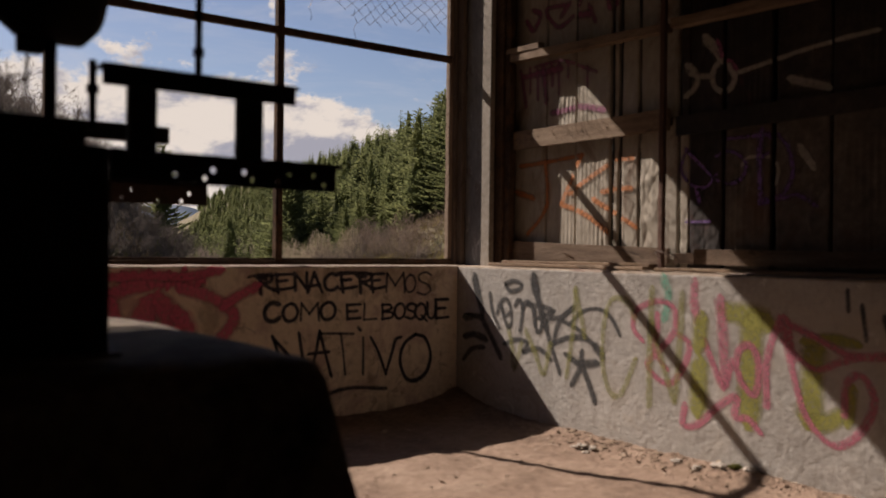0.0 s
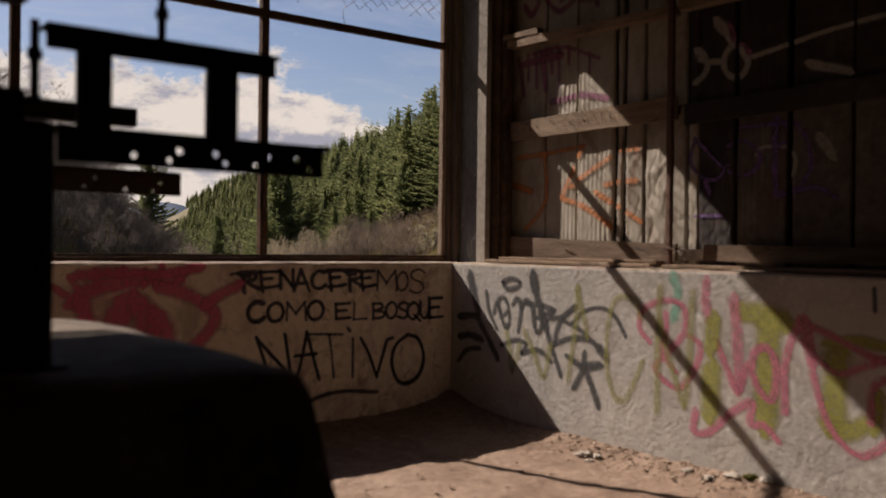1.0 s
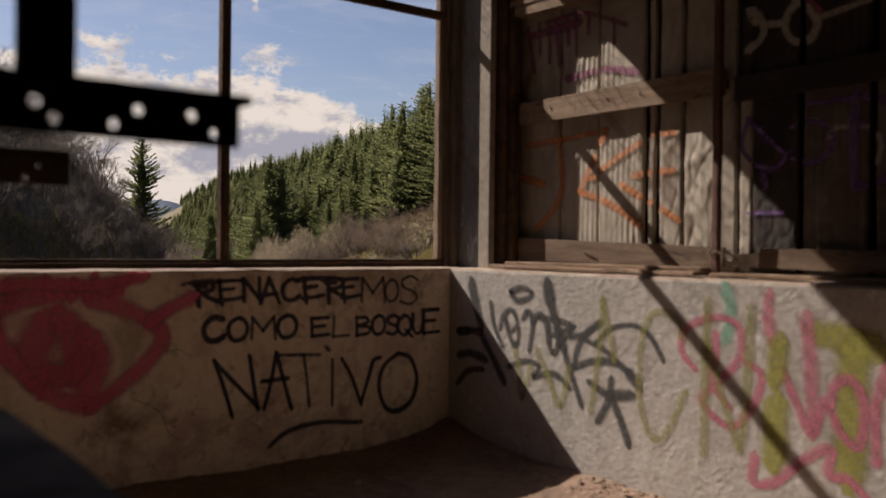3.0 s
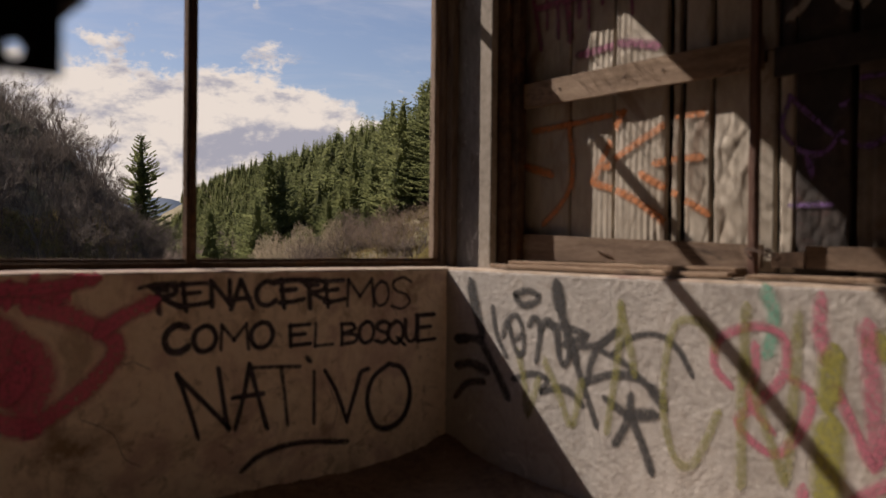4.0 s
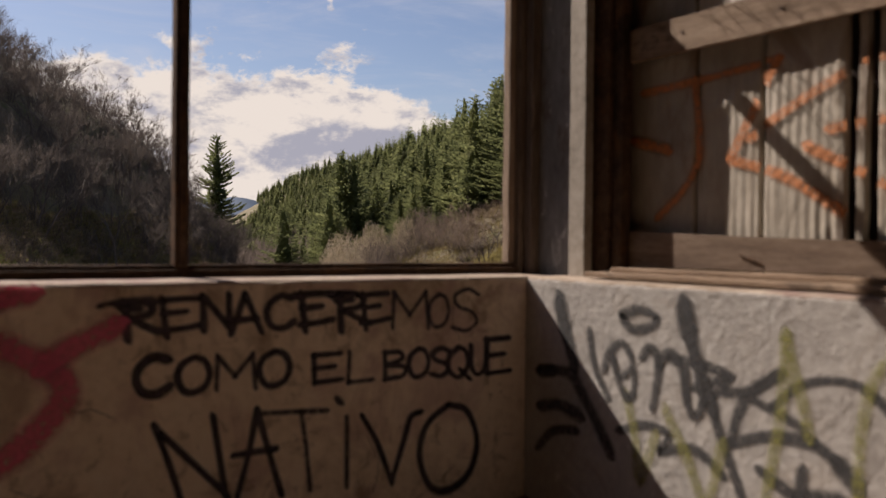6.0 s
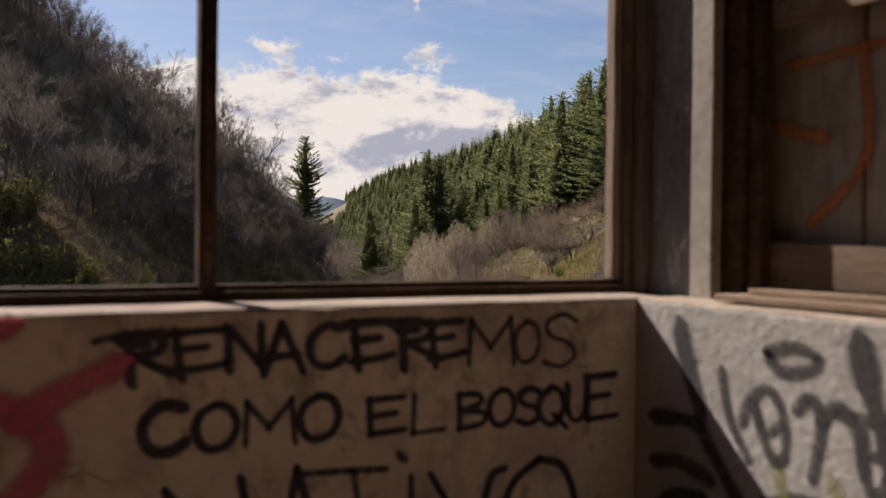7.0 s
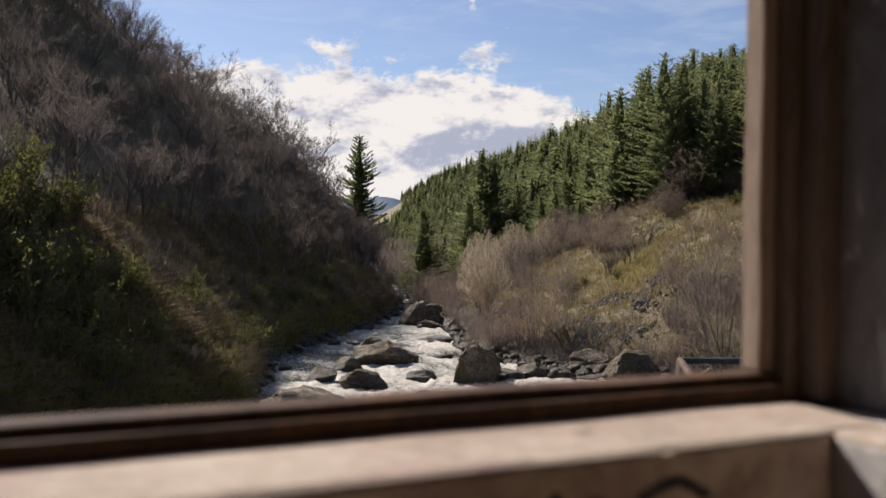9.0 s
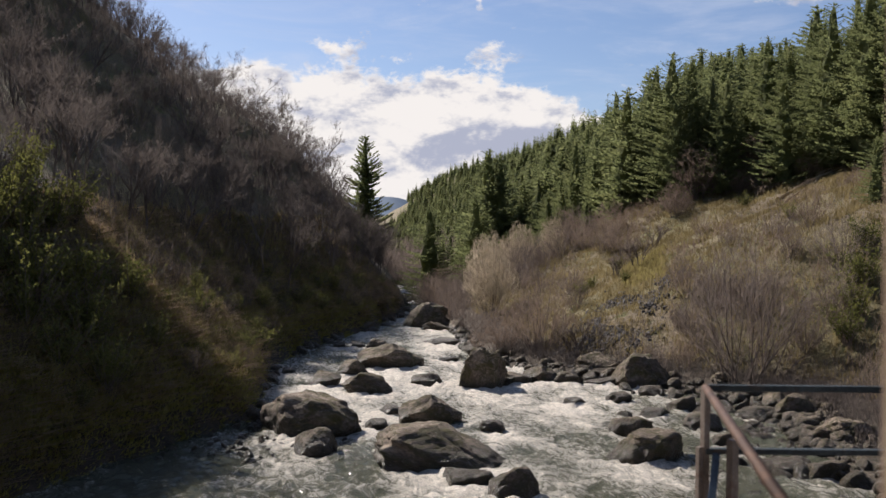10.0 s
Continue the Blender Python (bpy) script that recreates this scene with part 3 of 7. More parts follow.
# ---- north window: dark steel frame, mullions, one cross bar, timber jamb board ----
WY = 0.19
BAR_Z = 2.243
window = tagged(thing("window_1", (-1.1, WY, SILL_Z), "wide unglazed window with a dark rusty frame above the parapet", "window"), kind="structure")
FRONT, BACK = WY, WY + 0.05
box_part("bottom_rail", (WEST, 0.168, FRONT - 0.008, BACK, SILL_Z + 0.004, 0.932), DARK_WOOD, window, 0.004, cuts=30, wobble=0.003)
box_part("bottom_rail", (WEST, 0.09, FRONT + 0.012, BACK + 0.012, 0.932, 0.947), DARK_WOOD, window, 0.003, "rust-edged upper step of the rail", cuts=30, wobble=0.003)
box_part("cross_bar", (WEST, 0.085, FRONT + 0.004, BACK - 0.012, BAR_Z - 0.02, BAR_Z + 0.022), DARK_WOOD, window, 0.004)
for k in range(6):
    x = -1.118 - 1.235 * k
    mullion = box_part("mullion", (x - 0.042, x, FRONT + 0.002, BACK, 0.93, 2.92), DARK_WOOD, window, 0.005, cuts=12, wobble=0.002, seed=k)
    box_part("mullion_bead", (x - 0.03, x - 0.012, FRONT - 0.01, FRONT + 0.004, 0.947, 2.92), DARK_WOOD, mullion, 0.003)
box_part("jamb", (0.101, 0.125, FRONT - 0.008, BACK - 0.004, SILL_Z + 0.01, 2.94), FRAME_WOOD, window, 0.005, cuts=12, wobble=0.002)
box_part("jamb", (0.125, 0.165, 0.14, FRONT + 0.03, SILL_Z + 0.01, 2.94), FRAME_WOOD, window, 0.006, cuts=12, wobble=0.003)
box_part("jamb_board", (0.074, 0.125, BACK - 0.03, 0.248, SILL_Z + 0.048, 2.94), UP_WOOD, window, 0.004, "sunlit bare timber board with knots", cuts=20, wobble=0.003)
# torn wire netting hanging over the upper light
def netting():
    bm = bmesh.new()
    px, pz = 0.085, 0.075
    def pt(i, j):
        x, z = 0.07 - (i + (j % 2) * 0.5) * px, 2.9 - j * pz * 0.5
        sag = 0.016 * math.sin(x * 9) + 0.02 * noise.noise(Vector((x * 6, z * 6, 2)))
        return Vector((x + sag, WY + 0.07 + 0.02 * noise.noise(Vector((x * 4, z * 4, 9))), z + sag * 0.7))
    def low(x):
        return 2.36 + 0.24 * max(0, noise.noise(Vector((x * 3.1, 7, 0))) + 0.25) + 0.35 * max(0, -x - 0.75)
    for j in range(22):
        for i in range(14):
            a = pt(i, j)
            for b in (pt(i + (j % 2), j + 1), pt(i - 1 + (j % 2), j + 1)):
                if min(a.z, b.z) > low(a.x) and a.x > -1.15 and b.x > -1.15 and noise.noise(a * 23) > -0.62:
                    tube(bm, a, b, 0.0017, sides=3, caps=False)
    for k, x in enumerate((-0.62, -0.93)):
        p = Vector((x, WY + 0.07, low(x) + 0.06))
        for s in range(5):
            q = p + Vector((0.018 * math.sin(s * 2.1 + k), 0.006 * math.cos(s * 3), -0.035))
            tube(bm, p, q, 0.0017, sides=3, caps=False)
            p = q
    return part("wire_netting", bm, GALV, window, "torn rusty wire netting with a ragged lower edge")


netting()

# ---- east opening: timber bays boarded with corrugated sheets ----
east = tagged(thing("window_2", (0.2, -1.5, SILL_Z), "window opening boarded up with corrugated metal sheets and old planks", "window"), kind="structure")


# each sheet from its north to its south edge, with open joints between
SHEETS = ((-0.16, -0.478), (-0.487, -0.722), (-0.75, -1.006), (-1.034, -1.062), (-1.096, -1.209), (-1.224, -1.47), (-1.492, -1.543), (-1.546, -1.738),
          (-1.762, -2.008), (-2.034, -2.30), (-2.315, -2.60), (-2.62, -2.9), (-2.92, -3.2), (-3.22, -3.5), (-3.52, -3.85))


def sheet_at(y):
    """Which sheet covers y, or None over a joint."""
    for k, (a, b) in enumerate(SHEETS):
        if b <= y <= a:
            return k
    return None


def sheet_x(y, z):
    """The face of the boarding: ribs on some sheets, dents and slanting creases."""
    k = sheet_at(y)
    k = min(range(len(SHEETS)), key=lambda q: min(abs(y - SHEETS[q][0]), abs(y - SHEETS[q][1]))) if k is None else k
    ribbed = k < 3 or k in (8, 10, 12)
    wear = max(0.1, 0.7 + 1.3 * noise.noise(Vector((y * 7, z * 4, 1))))
    rib = (0.0013 if ribbed else 0.0003) * wear * math.sin(2 * math.pi * (y + 0.004 * noise.noise(Vector((z * 3, k, 2)))) / 0.0325)
    lean = 0.0045 * noise.noise(Vector((y * 4, z * 2.0, k)))
    small = 0 if ribbed else 0.006 * max(0, noise.noise(Vector((y * 15, z * 9, k + 4))) - 0.18)
    fold = max(0, 0.10 - abs(noise.noise(Vector((y * 5 + z * 2.6, z * 2.4 - y, k * 3))))) / 0.10
    crease = 0.006 * fold * max(0, 0.5 + noise.noise(Vector((y * 3, z * 2, k + 8))))
    crinkle = (0.001 if ribbed else 0.0028) * max(0, 0.12 - abs(noise.noise(Vector((y * 11, z * 7, k * 2 + 9))))) / 0.12
    return SHEET_X - (0.0 if k < 2 else 0.012) + rib + 0.004 * (k % 2) + lean - small - crease + crinkle


def corrugated(y0, y1, z0, z1, wave):
    """One narrow sheet, slightly buckled, its edges bent back and its rim uneven."""
    ny, nz = max(10, int(abs(y1 - y0) / 0.0054)), 56
    verts, faces = [], []
    for j in range(nz + 1):
        z = z0 + (z1 - z0) * j / nz
        shift = 0.0035 * noise.noise(Vector((z * 4, y0 * 9, wave)))
        for i in range(-1, ny + 2):
            y = y0 + (y1 - y0) * min(max(i, 0), ny) / ny
            back = 0.022 if i in (-1, ny + 1) else 0.004 if i in (0, ny) else 0
            verts.append((sheet_x(y, z) + back, y + shift, z))
    w = ny + 3
    for j in range(nz):
        for i in range(w - 1):
            a = j * w + i
            faces.append((a, a + w, a + w + 1, a + 1))
    # Far bay: black paint, and grimy lower sheets with their shade in the colour
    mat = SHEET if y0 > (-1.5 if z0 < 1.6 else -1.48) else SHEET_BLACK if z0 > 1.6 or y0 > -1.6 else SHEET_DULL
    ob = new("sheet", raw_mesh("sheet", verts, faces, mat, True))
    ob.parent = east
    ob.matrix_parent_inverse = Matrix.Translation(east.location).inverted()
    return ob


for k, (a, b) in enumerate(SHEETS):
    corrugated(a, b, 0.93, 1.70, k)
    corrugated(a, b, 1.704, 2.78, k + 40)
bm = bmesh.new()
add_box(bm, SHEET_X + 0.075, SHEET_X + 0.1, SOUTH, -0.1, SILL_Z, 2.8)
part("backing_board", bm, SHEET_BLACK, east, "black boards behind the metal sheets")


def sloped_plank(name, x0, x1, ya, yb, za, zb, mat, parent, label, seed):
    """A worn plank from ya to yb, with its own lower and upper edge at either end."""
    bm = bmesh.new()
    add_box(bm, x0, x1, yb, ya, 0.0, 1.0, bevel=0.0, cuts=16)
    for v in bm.verts:
        t = (v.co.y - ya) / (yb - ya)
        lo, hi = za[0] + (zb[0] - za[0]) * t, za[1] + (zb[1] - za[1]) * t
        v.co.z = lo + (hi - lo) * v.co.z
        v.co += noise.noise_vector(Vector((v.co.x * 4, v.co.y * 6, v.co.z * 9 + seed))) * 0.0035
    bmesh.ops.bevel(bm, geom=[e for e in bm.edges if len(e.link_faces) == 2 and e.calc_face_angle() > 0.9], offset=0.004, segments=2, profile=0.6, affect="EDGES")
    return part(name, bm, mat, parent, label)


knotty = sloped_plank("bottom_plank", 0.238, 0.262, -0.205, -1.443, (0.948, 1.064), (0.946, 1.026), DARK_PLANK, east, "weathered plank with a split knot", 1)
bm = bmesh.new()
for u, zc, ln in ((-0.70, 0.992, 0.03), (-0.725, 0.983, 0.045), (-0.748, 0.978, 0.03)):
    tube(bm, (0.2365, u, zc), (0.2365, u - ln, zc - ln * 0.35), 0.0045, 0.002, 5)
part("knot", bm, DARK_WOOD, knotty, "dark split knot in the plank")
sloped_plank("bottom_plank", 0.25, 0.27, -1.478, -1.6, (0.948, 1.0), (0.948, 1.004), DARK_WOOD, east, "short dark stub of plank", 2)
sloped_plank("bottom_plank", 0.236, 0.262, -1.612, -2.74, (0.948, 1.023), (0.944, 1.012), DARK_PLANK, east, "weathered plank behind the post", 3)
sloped_plank("bottom_plank", 0.236, 0.262, -2.78, -4.05, (0.946, 1.02), (0.946, 1.02), DARK_PLANK, east, "weathered plank behind the post", 4)
middle = sloped_plank("middle_plank", 0.234, 0.258, -0.205, -1.44, (1.632, 1.738), (1.632, 1.746), OLD_WOOD, east, "greyed nailed plank across the sheets", 5)
# Unseen filler behind the plank, added so no sun passes over it
box_part("plank_batten", (0.259, 0.278, -1.44, -0.205, 1.66, 1.70), DARK_WOOD, middle, 0.004, "unseen filler added behind the plank to close its shadow")
bm = bmesh.new()
for u in (-0.47, -0.83, -1.02):
    tube(bm, (0.2305, u, 1.69), (0.236, u, 1.69), 0.005, sides=6)
part("nail_head", bm, RUST, middle, "rusty nail heads")
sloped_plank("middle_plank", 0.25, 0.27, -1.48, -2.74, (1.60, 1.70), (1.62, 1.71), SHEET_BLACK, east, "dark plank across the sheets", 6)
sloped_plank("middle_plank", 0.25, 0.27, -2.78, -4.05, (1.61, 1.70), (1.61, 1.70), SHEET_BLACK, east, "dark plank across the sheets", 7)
sloped_plank("upper_rail", 0.2, 0.262, -0.205, -1.443, (2.172, 2.222), (2.136, 2.178), OLD_WOOD, east, "bare timber rail across the bay", 8)
sloped_plank("upper_rail", 0.2, 0.262, -1.478, -2.74, (2.146, 2.194), (2.12, 2.168), OLD_WOOD, east, "bare timber rail across the bay", 9)
sloped_plank("upper_rail", 0.2, 0.262, -2.78, -4.05, (2.12, 2.168), (2.11, 2.158), OLD_WOOD, east, "bare timber rail across the bay", 10)
for k, b in enumerate((-1.443, -2.74, -4.05)):
    box_part("post", (0.162, 0.19, b - 0.03, b, SILL_Z + 0.008, 2.75), POST, east, 0.006, "", 0.003, 14, k)
box_part("post", (0.18, 0.30, -0.20, -0.118, SILL_Z + 0.008, 2.75), DARK_WOOD, east, 0.006, "dark timber post beside the column", 0.003, 14, 8)
box_part("side_board", (0.2, 0.24, -0.245, -0.203, SILL_Z + 0.03, 2.75), DARK_WOOD, east, 0.004, "", 0.002, 14, 9)
box_part("top_rail", (0.16, 0.30, SOUTH, -0.12, 2.69, 2.75), DARK_WOOD, east, 0.006)
box_part("sill_board", (0.045, 0.165, -1.45, -0.24, SILL_Z + 0.012, SILL_Z + 0.03), OLD_WOOD, east, 0.004, "flat pale plank lying on the sill", 0.004, 18, 4)
box_part("sill_board", (0.07, 0.165, -2.9, -1.5, SILL_Z + 0.012, SILL_Z + 0.028), OLD_WOOD, east, 0.004, "flat pale plank lying on the sill", 0.004, 18, 5)
box_part("sill_lath", (0.10, 0.168, -1.44, -0.3, SILL_Z + 0.031, SILL_Z + 0.046), OLD_WOOD, east, 0.003, "", 0.003, 18, 6)
# short splinter of wood on the upper rail, a twist of wire at the post's foot
sloped_plank("plank_end", 0.195, 0.245, -0.207, -0.5, (2.226, 2.252), (2.216, 2.25), OLD_WOOD, east, "short splintered offcut lying on the rail", 11)
bm = bmesh.new()
p = Vector((0.15, -1.45, 1.01))
for s in range(46):
    a = s * 0.55
    q = Vector((0.145 + 0.012 * math.sin(a * 1.3), -1.50 - 0.055 * math.sin(a * 0.37) - 0.03 * math.cos(a), 0.995 + 0.018 * math.sin(a * 0.9)))
    tube(bm, p, q, 0.0022, sides=4, caps=False)
    p = q
part("wire_twist", bm, RUST, east, "twist of rusty wire round the post's foot")

# ---- writing and graffiti ----
GLYPHS = {
    "R": "0,0 0.02,1|-0.02,0.95 0.7,0.98 0.92,0.75 0.6,0.52 0.1,0.45|0.3,0.46 0.65,0.2 1,-0.02",
    "E": "0.05,0 0.02,1|0,0.98 0.95,1.0|0.02,0.52 0.75,0.55|0.05,0.02 1,0.06",
    "N": "0.02,-0.05 0,1|0,1 0.95,0.02|0.95,0 0.93,1.02",
    "A": "0,0 0.45,1.02|0.45,1.02 1,0|0.12,0.34 0.85,0.38",
    "C": "0.95,0.9 0.55,1 0.15,0.75 0.05,0.4 0.25,0.06 0.65,0 1,0.18",
    "M": "0.02,0 0.05,1|0.05,1 0.48,0.35|0.48,0.35 0.92,1|0.92,1 1,-0.05",
    "O": "0.5,1 0.14,0.8 0.02,0.45 0.2,0.08 0.5,0 0.85,0.15 1,0.52 0.82,0.9 0.5,1",
    "S": "1,0.86 0.6,1 0.15,0.85 0.25,0.6 0.75,0.45 0.95,0.2 0.55,0 0.05,0.1",
    "L": "0.1,1 0.05,0.03|0.05,0.03 1,0.06",
    "B": "0.1,0 0.08,1|0.05,0.97 0.7,0.95 0.8,0.7 0.15,0.52|0.15,0.52 0.9,0.42 0.85,0.1 0.08,0.02",
    "Q": "0.5,1 0.12,0.75 0.05,0.4 0.3,0.1 0.6,0.08 0.9,0.4 0.8,0.85 0.5,1|0.55,0.3 1,-0.05",
    "U": "0.05,1 0.08,0.3 0.4,0 0.8,0.2 0.95,1",
    "T": "0,0.97 1,1|0.62,1 0.7,0",
    "I": "0.5,1 0.55,0",
    "V": "0,0.98 0.47,0|0.47,0 1,1",
    "n": "0,0.98 0.2,0.5 0.4,-0.08|0.04,0.92 1,0.02|0.78,1.02 0.97,0",
    "a": "0.38,1.02 0.22,0.5 0,0|0.38,1.02 0.6,0.55 0.9,-0.05|-0.08,0.5 0.78,0.52",
    "t": "0,1 0.5,0.98 1,0.95|0.62,0.97 0.7,0.5 0.76,-0.02",
    "v": "0,1 0.25,0.6 0.5,0|0.5,0 0.72,0.62 0.82,0.9 1,0.96",
    "r": "0.12,1 0.16,0.5 0.2,-0.12|-0.12,0.93 0.4,1 0.85,0.86 0.7,0.6 0.2,0.5|0.05,0.78 0.5,0.8|0.3,0.46 0.65,0.28 1.05,0.08",
    "e": "0.1,1 0.14,0.5 0.22,-0.14|-0.05,0.92 0.5,0.97 1,0.98|0.12,0.55 0.7,0.6|0.05,0.06 0.6,0.1 1.05,0.18",
}


def lettering(name, label, cells, width, start):
    root = thing(name, start, label, "graffiti")
    for cell in cells.split(";"):
        ch, *nums = cell.split()
        x0, x1, z0, z1, *own = (float(q) for q in nums)
        w, again = (own + [width, 0.0][len(own):]) if own else (width, 0.0)
        bm = bmesh.new()
        for run in GLYPHS[ch].split("|"):
            pts = [tuple(float(q) for q in p.split(",")) for p in run.split()]
            stroke(bm, [(x0 + (x1 - x0) * u, z0 + (z1 - z0) * v) for u, v in pts], w, on_north)
            if again:  # gone over a second time, a little off
                stroke(bm, [(x0 + again * 0.7 + (x1 - x0) * u * 0.96, z0 - again * 0.6 + (z1 - z0) * (v * 0.97 + 0.05)) for u, v in pts], w, on_north)
        part("letter", bm, BLACK_PAINT, root)
    return root


words1 = lettering("graffiti_lettering", "black hand-sprayed word RENACEREMOS on the parapet wall",
                   "r -1.362 -1.262 0.766 0.858 .025 .013;e -1.262 -1.150 0.770 0.863 .022 .008;N -1.140 -1.060 0.775 0.868 .022 .010;A -1.060 -0.967 0.757 0.867 .023 .009;"
                   "C -0.958 -0.868 0.767 0.862 .026 .006;e -0.858 -0.748 0.769 0.868 .024 .010;r -0.740 -0.622 0.761 0.866 .024 .012;e -0.652 -0.553 0.764 0.862 .022 .006;"
                   "M -0.538 -0.403 0.751 0.862 .020 0;O -0.403 -0.326 0.747 0.852 .020 0;S -0.317 -0.208 0.730 0.867 .019 0", 0.022, (-0.8, 0, 0.8))
bm = bmesh.new()
stroke(bm, [(-1.41, 0.846), (-1.36, 0.856), (-1.28, 0.862)], 0.024, on_north)
part("paint_stroke", bm, BLACK_PAINT, words1)
bm = bmesh.new()
stroke(bm, [(-0.868, 0.866), (-0.78, 0.868), (-0.66, 0.86)], 0.022, on_north)
part("paint_stroke", bm, BLACK_PAINT, words1)
lettering("graffiti_lettering", "black hand-sprayed words COMO EL BOSQUE on the parapet wall",
          "C -1.322 -1.225 0.604 0.706 .030 .004;O -1.209 -1.116 0.600 0.698 .025 .003;M -1.100 -0.983 0.605 0.697 .021 0;O -0.976 -0.878 0.600 0.701 .025 .003;"
          "E -0.806 -0.710 0.598 0.683 .021 .005;L -0.693 -0.603 0.589 0.685 .020 0;B -0.569 -0.483 0.589 0.678 .020 .003;O -0.478 -0.401 0.590 0.682 .021 .006;"
          "S -0.400 -0.324 0.589 0.681 .020 .014;Q -0.335 -0.241 0.575 0.680 .020 .014;U -0.243 -0.168 0.583 0.684 .020 .012;E -0.178 -0.075 0.580 0.700 .022 .012", 0.021, (-0.7, 0, 0.64))
words3 = lettering("graffiti_lettering", "large black hand-sprayed word NATIVO on the parapet wall",
                   "n -1.269 -1.058 0.292 0.526 .023 .003;a -1.036 -0.884 0.290 0.532 .023 .003;t -0.977 -0.759 0.290 0.525 .022 0;I -0.706 -0.676 0.276 0.487 .023 0;"
                   "v -0.641 -0.423 0.263 0.486 .023 .003;O -0.438 -0.204 0.206 0.490 .026 .005", 0.027, (-0.7, 0, 0.4))
for run, w in (([(-0.722, 0.545), (-0.712, 0.533)], 0.03), ([(-1.006, 0.126), (-0.918, 0.18), (-0.755, 0.203), (-0.531, 0.179)], 0.03)):
    bm = bmesh.new()
    stroke(bm, run, w, on_north)
    part("paint_stroke", bm, BLACK_PAINT, words3)

bm = bmesh.new()
for run in ([(-1.52, 0.60), (-1.46, 0.575), (-1.43, 0.58), (-1.37, 0.55)], [(-1.62, 0.40), (-1.5, 0.33), (-1.46, 0.24), (-1.4, 0.2)],
            [(-0.62, 0.42), (-0.58, 0.33), (-0.60, 0.24)], [(-1.86, 0.74), (-1.855, 0.6), (-1.865, 0.52)], [(-0.3, 0.86), (-0.31, 0.76), (-0.28, 0.7)]):
    stroke(bm, run, 0.0035, on_north)
tagged(link_mesh("wall_crack", bm, BLACK_PAINT), "thin dark cracks in the parapet's plaster", "crack", kind="structure")
graffiti("pink_graffiti", (-1.8, 0, 0.6), "dark pink heart-like spray painting on the parapet wall", """
.10 -2.17,0.73 -2.09,0.78 -1.98,0.81 -1.83,0.83 -1.69,0.82
.09 -1.77,0.79 -1.66,0.76 -1.54,0.70 -1.49,0.63 -1.55,0.54 -1.66,0.45 -1.77,0.38
.09 -1.54,0.70 -1.46,0.75 -1.37,0.79
.16 -1.94,0.70 -1.98,0.61 -1.96,0.49
.16 -1.87,0.72 -1.83,0.62 -1.83,0.53
.14 -1.78,0.65 -1.75,0.55 -1.79,0.43
.10 -2.13,0.73 -2.10,0.64 -2.01,0.52 -1.89,0.42 -1.78,0.38
.045 -2.25,0.80 -2.20,0.76
.045 -2.18,0.84 -2.14,0.78
.045 -2.07,0.865 -2.06,0.80
.05 -1.94,0.875 -1.93,0.81
.05 -1.84,0.865 -1.85,0.80
.05 -1.76,0.885 -1.79,0.81
.05 -1.62,0.885 -1.69,0.81
.12 -1.80,0.56 -1.86,0.50 -1.93,0.52
.07 -1.57,0.88 -1.78,0.85 -1.96,0.86 -2.15,0.85""", on_north, RED_PAINT)
graffiti("green_graffiti", (0, -1.4, 0.55), "faded olive-green sprayed letters on the whitewashed wall", """
.040 -0.48,0.57 -0.52,0.46 -0.54,0.32 -0.60,0.47
.040 -0.64,0.55 -0.72,0.43 -0.79,0.32 -0.84,0.49
.038 -1.03,0.80 -1.02,0.61 -0.97,0.33
.038 -1.03,0.80 -1.07,0.67 -1.10,0.56
.035 -1.44,0.68 -1.41,0.74 -1.35,0.77 -1.28,0.75 -1.24,0.64 -1.23,0.44 -1.28,0.29 -1.35,0.28 -1.41,0.38 -1.45,0.47
.045 -1.55,0.82 -1.54,0.53 -1.54,0.26
.040 -1.55,0.66 -1.61,0.49 -1.69,0.30
.040 -1.73,0.81 -1.72,0.59 -1.70,0.31""", on_east, GREEN_PAINT)
graffiti("lime_graffiti", (0, -2.1, 0.5), "broad lime-green sprayed bars on the whitewashed wall", """
.09 -1.84,0.69 -1.83,0.58
.10 -1.83,0.48 -1.83,0.29
.10 -1.98,0.74 -2.08,0.73 -2.18,0.71
.12 -2.11,0.70 -2.10,0.52 -2.10,0.29
.12 -2.40,0.60 -2.39,0.45 -2.385,0.34
.08 -2.52,0.36 -2.46,0.32 -2.40,0.31
.05 -2.36,0.64 -2.46,0.66 -2.58,0.65
.06 -2.56,0.46 -2.55,0.34""", on_east, LIME_PAINT)
graffiti("teal_graffiti", (0, -1.63, 0.8), "short teal spray mark on the whitewashed wall", ".05 -1.62,0.88 -1.65,0.80 -1.63,0.69", on_east, TEAL_PAINT)
